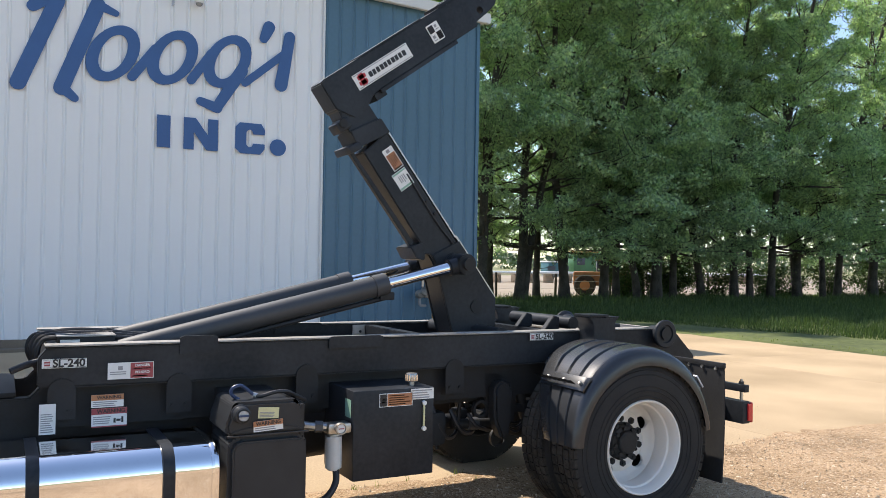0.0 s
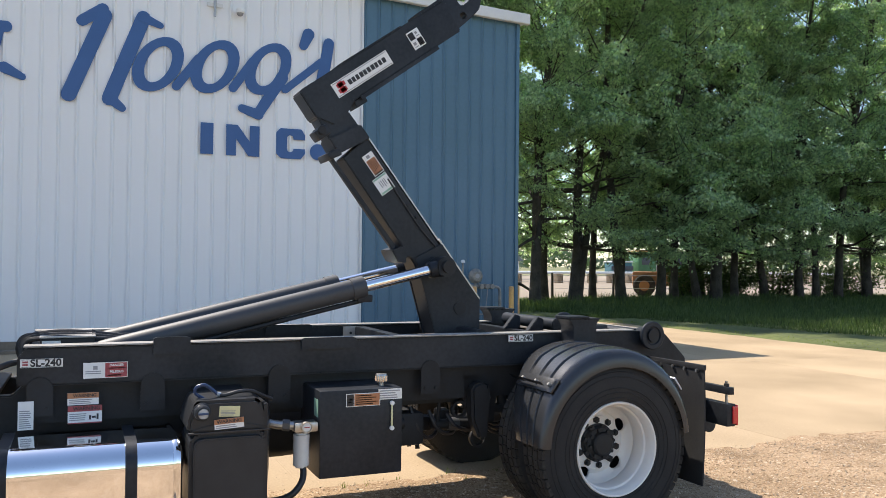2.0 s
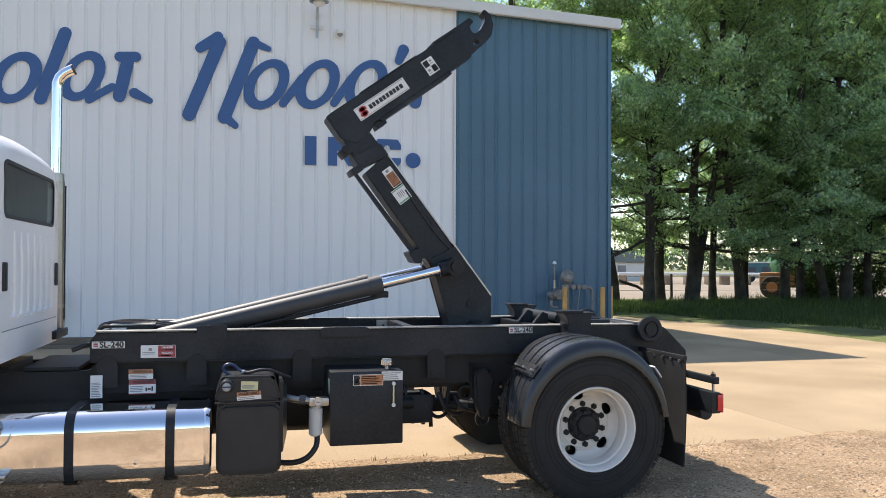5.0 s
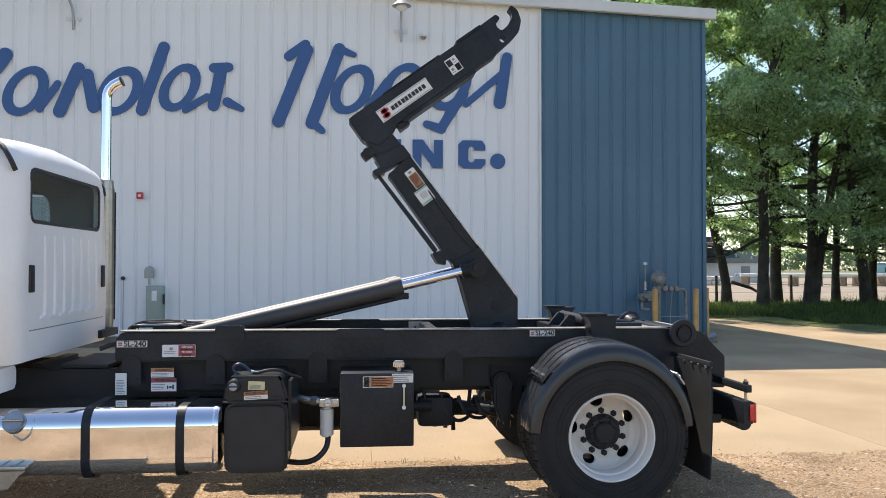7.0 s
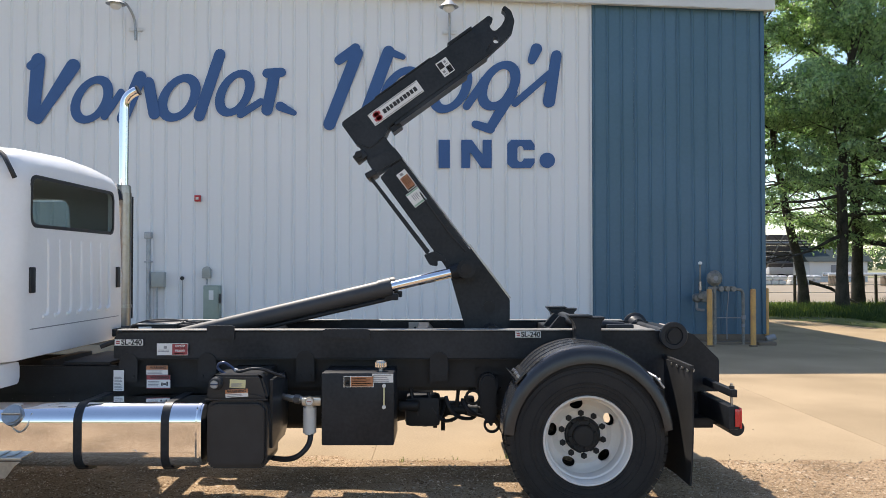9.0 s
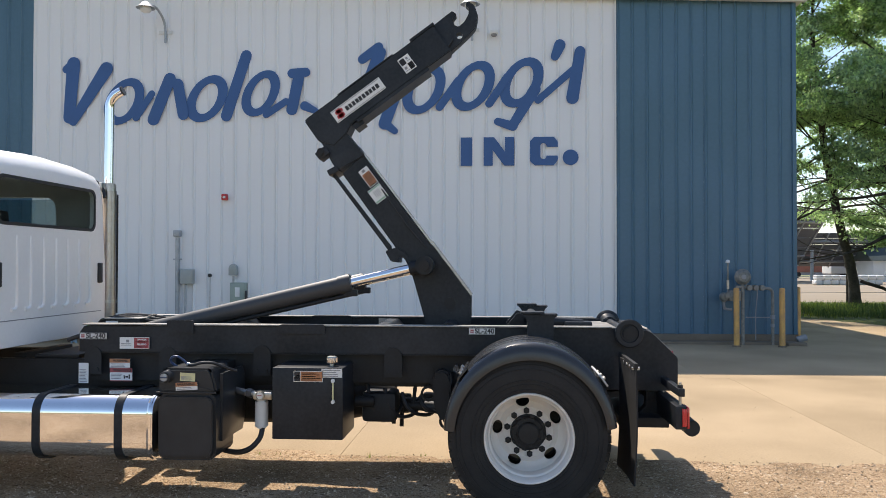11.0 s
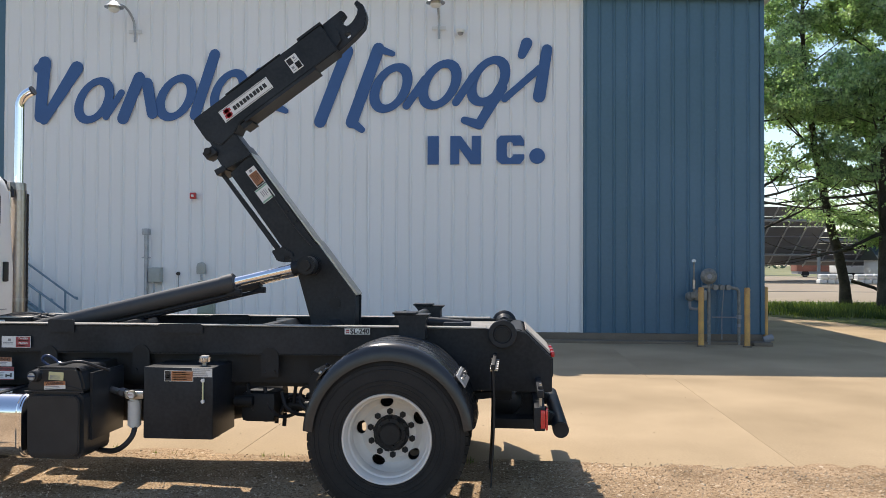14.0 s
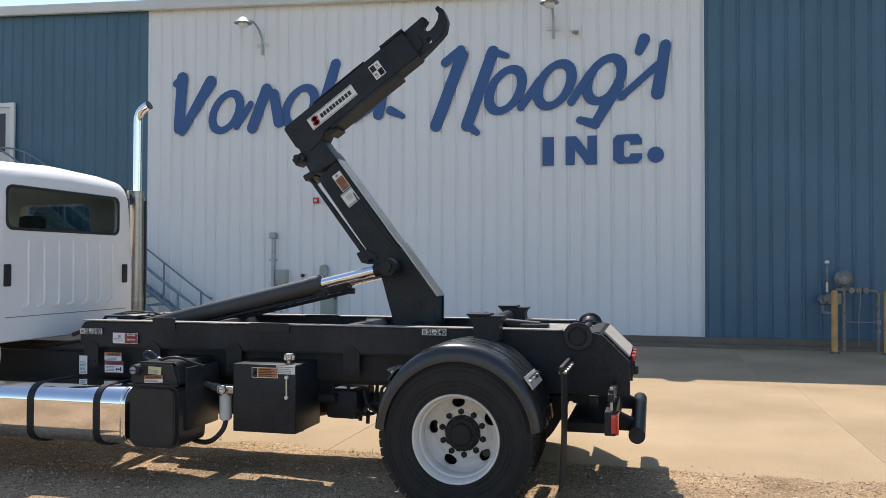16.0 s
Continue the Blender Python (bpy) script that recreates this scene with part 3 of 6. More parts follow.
# first group of shapes
stroke(-9.46, 5.98, -9.55, 4.80, 0.30, 0.26)
stroke(-9.46, 4.72, -8.72, 5.86, 0.20, 0.30)
stroke(-9.62, 5.86, -9.42, 6.02, 0.18)
loop(-8.32, 5.14, 0.84, 1.02, 0.20)
stroke(-8.05, 4.78, -7.70, 5.30, 0.15)
stroke(-7.66, 4.74, -7.30, 5.62, 0.26)
stroke(-7.12, 5.50, -7.00, 4.84, 0.24)
loop(-6.48, 5.18, 0.86, 1.02, 0.21)
stroke(-6.05, 4.80, -5.62, 6.10, 0.24)
loop(-5.30, 5.28, 0.78, 1.00, 0.20)
stroke(-5.18, 4.82, -4.75, 5.10, 0.15)
stroke(-4.62, 4.92, -4.46, 5.68, 0.24)
stroke(-4.62, 5.70, -4.32, 5.72, 0.20)
stroke(-4.34, 5.00, -4.05, 4.86, 0.20, 0.12)
# second group of shapes
stroke(-3.30, 4.62, -2.72, 6.12, 0.26)
stroke(-2.62, 4.60, -2.05, 6.16, 0.26)
stroke(-3.10, 5.98, -2.75, 6.24, 0.20)
stroke(-2.05, 6.16, -1.75, 6.05, 0.18, 0.12)
stroke(-2.60, 4.60, -2.40, 4.44, 0.20, 0.14)
loop(-1.78, 5.32, 0.86, 1.06, 0.21)
stroke(-1.45, 4.94, -1.05, 5.50, 0.17)
loop(-0.74, 5.38, 0.86, 1.06, 0.21)
stroke(-0.40, 5.00, -0.02, 5.56, 0.17)
loop(0.28, 5.44, 0.86, 1.06, 0.21)
stroke(0.56, 5.30, 0.10, 4.55, 0.24, 0.20)
stroke(0.10, 4.52, -0.22, 4.62, 0.20, 0.16)
stroke(0.62, 5.06, 1.36, 5.70, 0.15)
stroke(0.98, 5.98, 1.08, 6.22, 0.18, 0.24)
stroke(1.34, 5.10, 1.50, 6.08, 0.26, 0.22)

I_ = [(-0.995, 3.69), (-0.755, 3.69), (-0.755, 4.29), (-0.995, 4.29)]
N_ = [(-0.515, 3.69), (-0.325, 3.69), (-0.325, 4.02), (-0.085, 3.69), (0.125, 3.69), (0.125, 4.29), (-0.065, 4.29), (-0.065, 3.98), (-0.295, 4.29), (-0.515, 4.29)]
C_ = [(1.035, 3.80), (1.035, 3.895), (0.80, 3.895)] + arc(0.735, 3.885, 0.065, -10, -170, 5) + arc(0.735, 4.095, 0.065, 170, 10, 5) + [(0.80, 4.075), (1.035, 4.075), (1.035, 4.18), (0.96, 4.29), (0.54, 4.29), (0.455, 4.20), (0.455, 3.78), (0.56, 3.69), (0.95, 3.69)]
for outline in (I_, N_, C_, arc(1.30, 3.855, 0.165, 0, 340, 17)):
    part("letter", P(outline, SIGN_Y - 0.006, SIGN_Y), SIGN, sign)


# ---- fixtures on the wall ----
def gooseneck(x, z, reach_x):
    lamp = thing("wall_lamp", "grey gooseneck barn lamp on the white wall", "lamp", group="wall lamps")
    part("mount_plate", B((x - 0.15, WALL_Y - 0.055, z + 0.03), (x + 0.15, WALL_Y - 0.038, z + 0.11), 0.008), TRIM, lamp)
    part("conduit", R((x, WALL_Y - 0.06, z - 0.16), (x, WALL_Y - 0.06, z + 0.10), 0.025), GALV, lamp)
    part("arm", pipe(bmesh.new(), [(x, WALL_Y - 0.07, z + 0.04), (x - 0.02 * reach_x, WALL_Y - 0.10, z + 0.30), (x - 0.10 * reach_x, WALL_Y - 0.30, z + 0.52), (x - 0.2 * reach_x, WALL_Y - 0.55, z + 0.52)], 0.026), GALV, lamp)
    hx, hy, hz = x - 0.2 * reach_x, WALL_Y - 0.62, z + 0.43
    part("shade", lathe(bmesh.new(), [(0.03, 0.13), (0.07, 0.12), (0.13, 0.06), (0.20, 0.0), (0.195, -0.005), (0.12, 0.05), (0.03, 0.09)], (hx, hy, hz), 28, "z"), GALV, lamp, "pale metal bell shade")
    part("bulb_glass", lathe(bmesh.new(), [(0.02, 0.06), (0.10, 0.02), (0.12, -0.04), (0.08, -0.09), (0.02, -0.11)], (hx, hy, hz), 20, "z"), LABEL, lamp, "frosted glass globe")


gooseneck(-7.40, 6.56, 1.0)
gooseneck(-0.76, 6.50, 0.1)

dome = thing("security_camera", "small white dome security camera on the wall", "camera")
part("mount", B((-0.36, WALL_Y - 0.10, 6.47), (-0.24, WALL_Y - 0.038, 6.53), 0.01), LABEL, dome)
part("housing", lathe(bmesh.new(), [(0.03, 0.05), (0.085, 0.04), (0.09, 0.0), (0.08, -0.03), (0.02, -0.035)], (-0.30, WALL_Y - 0.16, 6.47), 24, "z"), LABEL, dome)
part("dome_glass", lathe(bmesh.new(), [(0.065, -0.03), (0.06, -0.06), (0.035, -0.085), (0.005, -0.092)], (-0.30, WALL_Y - 0.16, 6.47), 20, "z"), INK_GREY, dome, "smoked dome")

alarm = thing("fire_alarm", "small red fire alarm strobe on the white wall", "alarm")
part("body", B((-6.125, WALL_Y - 0.12, 2.98), (-5.995, WALL_Y - 0.038, 3.115), 0.02), RED, alarm)
part("strobe", B((-6.09, WALL_Y - 0.135, 3.02), (-6.03, WALL_Y - 0.121, 3.07), 0.006), LABEL, alarm, "clear strobe lens")

conduit = thing("electrical_conduit", "grey steel conduit with a capped head on the wall", "conduit")
part("pipe", R((-7.08, WALL_Y - 0.10, 0.15), (-7.08, WALL_Y - 0.10, 2.22), 0.045), GALV, conduit)
part("weather_cap", B((-7.15, WALL_Y - 0.20, 2.20), (-7.0, WALL_Y - 0.038, 2.34), 0.03), GALV, conduit)
part("strap", B((-7.16, WALL_Y - 0.152, 1.70), (-7.0, WALL_Y - 0.038, 1.73), 0.004), GALV, conduit)

meterbox = thing("electric_meter_box", "grey metal electrical box on a conduit", "box")
part("box", B((-7.0, WALL_Y - 0.18, 1.18), (-6.72, WALL_Y - 0.038, 1.50), 0.015), BOXGREY, meterbox)
part("cover", B((-6.98, WALL_Y - 0.195, 1.21), (-6.74, WALL_Y - 0.181, 1.47), 0.005), BOXGREY, meterbox)
part("pipe", R((-6.90, WALL_Y - 0.10, 0.15), (-6.90, WALL_Y - 0.10, 1.18), 0.022), GALV, meterbox)

small = thing("outlet_cover", "small dark knob on the white wall", "outlet")
part("knob", R((-6.38, WALL_Y - 0.09, 1.37), (-6.38, WALL_Y - 0.038, 1.37), 0.04, bevel=0.008), INK, small)
part("wire", R((-6.38, WALL_Y - 0.05, 0.15), (-6.38, WALL_Y - 0.05, 1.33), 0.008), INK_GREY, small)

head = thing("junction_box", "grey weatherproof junction box with a round hood", "box")
part("box", B((-5.95, WALL_Y - 0.15, 1.37), (-5.77, WALL_Y - 0.038, 1.54), 0.02), BOXGREY, head)
part("hood", lathe(bmesh.new(), [(0.04, -0.13), (0.08, -0.12), (0.088, -0.05), (0.088, 0.0)], (-5.86, WALL_Y - 0.038, 1.53), 20, "y"), BOXGREY, head)
part("pipe", R((-5.86, WALL_Y - 0.08, 1.24), (-5.86, WALL_Y - 0.08, 1.36), 0.022), GALV, head)

panel = thing("disconnect_switch", "green-grey electrical disconnect box with a small window", "box")
part("cabinet", B((-5.90, WALL_Y - 0.20, 0.50), (-5.56, WALL_Y - 0.038, 1.22), 0.015), BOXGREEN, panel)
part("door", B((-5.88, WALL_Y - 0.216, 0.53), (-5.58, WALL_Y - 0.202, 1.19), 0.006), BOXGREEN, panel)
part("window", B((-5.78, WALL_Y - 0.222, 0.92), (-5.68, WALL_Y - 0.217, 1.12), 0.002), LABEL, panel, "small pale label")
part("lever", B((-5.555, WALL_Y - 0.25, 0.85), (-5.53, WALL_Y - 0.16, 1.05), 0.006), INK, panel, "black lever")

# gas meter
gas = thing("gas_meter", "grey gas meter with regulator and pipework by the wall", "gas meter")
GY = WALL_Y - 0.30
part("regulator_plate", R((4.73, GY - 0.10, 1.37), (4.73, GY - 0.085, 1.37), 0.05, seg=16, bevel=0.004), INK_GREY, gas)
part("regulator", lathe(bmesh.new(), [(0.03, -0.09), (0.10, -0.085), (0.155, -0.03), (0.165, 0.0), (0.155, 0.03), (0.08, 0.08), (0.03, 0.09)], (4.73, GY, 1.37), 32, "y"), METER, gas, "round pale regulator")
part("meter_body", B((4.43, GY - 0.12, 0.88), (4.68, GY + 0.12, 1.10), 0.05), METER, gas)
part("meter_index", R((4.40, GY - 0.16, 1.0), (4.40, GY - 0.04, 1.0), 0.06, bevel=0.01), METER, gas)
part("riser_pipe", R((4.73, GY, -0.01), (4.73, GY, 1.25), 0.035), METER, gas)
part("outlet_pipe", pipe(bmesh.new(), [(4.60, GY, 1.16), (4.90, GY, 1.15), (5.20, GY, 1.14), (5.30, GY, 1.10), (5.32, GY, 0.95), (5.32, GY, 0.4), (5.32, GY, -0.01)], 0.032), METER, gas)
for vx in (4.85, 4.98, 5.10):
    part("valve", R((vx, GY - 0.09, 1.15), (vx, GY + 0.06, 1.15), 0.055, bevel=0.01), METER, gas)
part("vent_pipe", R((4.45, GY + 0.05, 1.05), (4.45, GY + 0.05, 1.66), 0.018), METER, gas)
part("vent_cap", lathe(bmesh.new(), [(0.012, 0.06), (0.04, 0.04), (0.045, 0.0), (0.015, -0.01)], (4.45, GY + 0.05, 1.66), 16, "z"), LABEL, gas)
part("shutoff", R((4.45, GY + 0.05, 1.12), (4.45, GY + 0.05, 1.30), 0.03), SHIELD, gas, "rusty shut-off valve")
part("brace_pipe", R((4.80, GY + 0.04, 0.55), (5.32, GY + 0.04, 0.55), 0.012), INK_GREY, gas)
part("second_regulator", lathe(bmesh.new(), [(0.02, -0.09), (0.07, -0.08), (0.095, -0.03), (0.095, 0.03), (0.07, 0.08), (0.02, 0.09)], (4.36, GY, 0.96), 20, "y"), METER, gas, "small round regulator")
part("drop_pipe", pipe(bmesh.new(), [(4.36, GY, 0.90), (4.36, GY, 0.76), (4.40, GY + 0.02, 0.72), (4.52, GY + 0.02, 0.71)], 0.028), INK_GREY, gas)
part("sensing_line", pipe(bmesh.new(), [(5.02, GY, 1.12), (5.02, GY + 0.02, 0.95), (5.0, GY + 0.05, 0.6), (5.0, GY + 0.05, 0.1)], 0.010, 6), INK_GREY, gas)
for vx, vz in ((4.80, 1.22), (4.93, 1.21), (5.06, 1.205)):
    part("valve_stem", R((vx, GY - 0.02, 1.15), (vx, GY - 0.02, vz), 0.016, seg=8), METER, gas)
part("union", R((5.32, GY, 0.52), (5.32, GY, 0.60), 0.05, seg=8), INK_GREY, gas)
part("union", R((5.32, GY, 0.36), (5.32, GY, 0.42), 0.042, seg=8), INK_GREY, gas)


def bollard(x, y, r=0.055, h=1.16):
    post = thing("bollard", "yellow painted steel bollard in front of the blue wall", "bollard", group="bollards by the gas meter")
    part("post", R((x, y, -0.02), (x, y, h), r, seg=24, bevel=0.012), YELLOW, post)
    part("collar", R((x, y, -0.005), (x, y, 0.03), r + 0.03, seg=20, bevel=0.006), FOUND, post, "rough concrete collar")


bollard(4.48, 11.25)
bollard(5.36, 11.25)
bollard(5.94, 12.05, 0.05)
drum = thing("drain_outlet", "short dark downspout outlet at the wall's corner", "drain")
part("pipe", R((5.80, 11.72, 0.10), (5.99, 11.72, 0.16), 0.07, bevel=0.01), INK_GREY, drum)
part("splash_block", B((5.55, 11.45, -0.01), (5.92, 11.85, 0.07), 0.03), FOUND, drum)

# outside stair and upper door at the blue end
stair = thing("outside_stair", "blue-grey steel stair climbing along the wall", "stair")
SX0, SZ0, SLOPE = -8.85, 0.0, 0.70
SY0, SY1 = 10.85, 11.85
nstep = 19
for k in range(nstep):
    x = SX0 - (k + 1) * 0.255
    z = (k + 1) * 0.178
    part("tread", B((x - 0.02, SY0 + 0.04, z - 0.03), (x + 0.255, SY1 - 0.04, z), 0.005), STAIR, stair)
for y in (SY0, SY1 - 0.03):
    top = (SX0 - nstep * 0.255, nstep * 0.178)
    part("stringer", P([(SX0 + 0.1, -0.01), (SX0 + 0.1, 0.14), (top[0], top[1] + 0.05), (top[0] - 1.6, top[1] + 0.05), (top[0] - 1.6, top[1] - 0.2), (top[0], top[1] - 0.2)], y, y + 0.03), STAIR, stair)
    for h in (0.55, 0.98):
        part("handrail", pipe(bmesh.new(), [(SX0 + 0.25, y, h - 0.12), (SX0, y, h), (top[0] * 0.5 + SX0 * 0.5, y, top[1] * 0.5 + h), (top[0], y, top[1] + h), (top[0] - 1.6, y, top[1] + h)], 0.022), STAIR, stair)
    for k in range(6):
        x = SX0 - k * (SX0 - top[0]) / 5
        z = k * top[1] / 5
        part("rail_post", R((x, y, z - 0.02), (x, y, z + 0.99), 0.022), STAIR, stair)
part("landing", B((SX0 - nstep * 0.255 - 1.6, SY0 + 0.04, nstep * 0.178 - 0.06), (SX0 - nstep * 0.255, SY1 - 0.04, nstep * 0.178 + 0.003), 0.01), STAIR, stair)
for x in (SX0 - nstep * 0.255 - 1.5, SX0 - nstep * 0.255 - 0.1):
    for y in (SY0 + 0.08, SY1 - 0.10):
        part("column", R((x, y, -0.01), (x, y, nstep * 0.178 - 0.05), 0.04), STAIR, stair)

door = tagged(finish("door_1", B((-15.06, WALL_Y - 0.075, 3.45), (-14.22, WALL_Y - 0.046, 5.50), 0.004), TRIM), "grey door with a window at the head of the stair", "door", kind="structure")
part("door_frame", P([(-15.20, 3.42), (-15.20, 5.62), (-14.10, 5.62), (-14.10, 3.42), (-14.21, 3.42), (-14.21, 5.51), (-15.09, 5.51), (-15.09, 3.42)], WALL_Y - 0.10, WALL_Y - 0.038), LABEL, door, "white door frame")
part("window_pane", B((-14.92, WALL_Y - 0.082, 4.40), (-14.36, WALL_Y - 0.076, 5.36), 0.002), SOLAR, door, "dark glass pane")
part("door_handle", R((-14.32, WALL_Y - 0.13, 4.35), (-14.32, WALL_Y - 0.076, 4.35), 0.03), STEEL, door)


# ---- trees ----
def make_tree(seed, height, lean, fork, low, girth, full=1.0, bare_side=False):
    """A maple: bent stems, two orders of limbs, and leaves gathered into hanging sprays."""
    r = random.Random(seed)
    tree = thing("tree", "tall leafy green maple with a dark rough trunk", "tree", group="row of trees")
    bm = bmesh.new()
    tips = []

    def limb(p, d, length, rad, depth):
        n = 7
        line, rr = [p.copy()], [rad]
        for i in range(n):
            d = (d + Vector((r.gauss(0, 0.10), r.gauss(0, 0.10), r.gauss(0.02, 0.06)))).normalized()
            p = p + d * (length / n)
            line.append(p.copy())
            rr.append(max(0.010, rad * (1 - 0.8 * (i + 1) / n)))
            if depth < 2 and i >= 2 and r.random() < 0.85:
                a = r.uniform(0, 6.28)
                side = Vector((math.cos(a), math.sin(a), r.uniform(-0.15, 0.4)))
                limb(p.copy(), (d * 0.55 + side * 0.8).normalized(), length * r.uniform(0.35, 0.55), rr[-1] * 0.6, depth + 1)
            if i >= 3:
                tips.append(p.copy())
        sweep(bm, line, rr, 5)

    stems = 2 if fork else 1
    for s in range(stems):
        d = Vector((lean + (0.22 if s else -0.05), r.uniform(-0.06, 0.06), 1)).normalized()
        line, rr, p = [], [], Vector((0.1 * s, 0.0, -0.1))
        n = 14
        for i in range(n + 1):
            line.append(p.copy())
            rr.append(girth * (1 - 0.88 * i / n) * (1.3 if i == 0 else 1.0) * (0.8 if s else 1))
            if i >= (5 if bare_side else 2):
                for _ in range(4 if 2 < i < 6 else 3):
                    a = r.uniform(0, 6.28)
                    up = (r.uniform(-0.26, 0.26) if i < 6 else r.uniform(0.0, 0.8)) + 0.3 * i / n
                    limb(p.copy(), Vector((math.cos(a), math.sin(a), up)).normalized(), height * r.uniform(0.20, 0.34) * (1.08 - 0.62 * i / n), min(0.07, max(0.022, rr[-1] * 0.3)), 1)
            d = (d + Vector((r.gauss(0, 0.06), r.gauss(0, 0.06), 0.04))).normalized()
            p = p + d * (height * 0.94 / n)
        sweep(bm, line, rr, 12)
        tips.append(p.copy())
    if bare_side:
        sweep(bm, [Vector(q) for q in ((-0.45, -0.1, 6.0), (-0.9, -0.2, 6.35), (-1.5, -0.25, 6.4), (-2.0, -0.3, 6.1), (-2.4, -0.3, 5.6), (-2.7, -0.4, 5.0))], [0.06, 0.05, 0.04, 0.03, 0.02, 0.01], 6)
        sweep(bm, [Vector(q) for q in ((-2.0, -0.3, 6.1), (-2.5, -0.3, 5.9), (-3.0, -0.4, 5.4))], [0.025, 0.018, 0.008], 5)
        sweep(bm, [Vector(q) for q in ((0.2, 0.0, 1.0), (0.9, -0.3, 0.75), (1.5, -0.5, 0.35), (2.1, -0.6, 0.05))], [0.07, 0.06, 0.05, 0.03], 6)
    part("trunk", bm, BARK, tree)
    g = np.random.default_rng(seed)
    pts = np.array([[t.x, t.y, t.z] for t in tips])
    turn = np.arctan2(pts[:, 1], pts[:, 0])
    pts = pts[pts[:, 2] > height * (low + 0.045 * np.sin(3 * turn + seed) + 0.03 * np.sin(7 * turn) + 0.06 * g.random(len(pts)))]
    if bare_side:
        pts = pts[pts[:, 2] > 5.0 + 0.8 * g.random(len(pts))]
        pts = pts[~((pts[:, 0] < -0.25) & (pts[:, 2] < 6.9 - 0.75 * np.clip(-pts[:, 0] - 1.2, 0, 3) + 0.6 * g.random(len(pts))))]
    want = int(640 * full)
    # sprays spread evenly over the height, most of them towards the outside
    level = np.clip(((pts[:, 2] / height - low) / (1.02 - low) * 10).astype(int), 0, 9)
    outer = np.hypot(pts[:, 0], pts[:, 1]) * np.where(level < 2, 0.25, 1.0) + 2.2 * g.random(len(pts))
    chosen = []
    for b in range(10):
        at = np.flatnonzero(level == b)
        chosen += at[np.argsort(-outer[at])[:int(want * (0.165 - 0.0125 * b))]].tolist()
    pts = pts[chosen]
    K = len(pts)
    # each spray: a flattened, drooping tuft of leaves that face out and up
    size = g.uniform(0.30, 0.80, K)
    N = int(54000 * full)
    k = g.integers(0, K, N)
    k = np.where(g.random(N) < size[k], k, g.integers(0, K, N))
    o = g.normal(0, 1, (N, 3))
    o /= np.linalg.norm(o, axis=1)[:, None]
    reach = g.random((N, 1)) ** 0.7
    ext = size[k][:, None] * np.array([1.0, 1.0, 0.34])
    off = o * reach * ext * g.uniform(0.75, 1.3, (N, 1))
    pos = pts[k] + off
    pos[:, 2] -= 0.45 * (off[:, 0] ** 2 + off[:, 1] ** 2)
    nrm = o * np.array([0.4, 0.4, 0.3]) + np.array([0.0, 0.0, 0.65]) + g.normal(0, 0.42, (N, 3))
    nrm /= np.linalg.norm(nrm, axis=1)[:, None]
    u = g.normal(0, 1, (N, 3))
    u -= nrm * (u * nrm).sum(1)[:, None]
    u /= np.linalg.norm(u, axis=1)[:, None]
    w = np.cross(nrm, u)
    L = g.uniform(0.036, 0.074, (N, 1))
    W = L * g.uniform(0.6, 0.9, (N, 1))
    droop = nrm * L * 0.3
    vs = np.stack([pos - u * L - droop, pos + w * W, pos + u * L - droop, pos - w * W], 1).reshape(-1, 3)
    fs = np.arange(4 * N).reshape(-1, 4)
    crown = mesh_of("crown", vs.tolist(), fs.tolist(), LEAF, tree)
    crown["label"] = "dense crown of green lobed leaves"
    return tree


VARIANTS = [make_tree(11, 15.6, -0.06, False, 0.12, 0.19, 0.9), make_tree(23, 16.0, -0.09, False, 0.10, 0.17, 0.8), make_tree(37, 15.4, 0.02, True, 0.09, 0.25, 1.12),
            make_tree(51, 16.4, 0.03, False, 0.20, 0.22, 1.2), make_tree(67, 15.2, -0.09, False, 0.36, 0.20, 1.35, True)]
used = set()
for x, y, k in TREE_SPOTS:
    m = pose(x, y, 0, 0, 0, 0 if k == 4 else rng.uniform(-50, 50))
    f = rng.uniform(0.9, 1.12)
    t = copy_thing(VARIANTS[k], m) if k in used else VARIANTS[k]
    if k not in used:
        t.matrix_basis = m
        used.add(k)
    if k != 4:
        t.scale = (f, f, f * rng.uniform(1.22, 1.38))


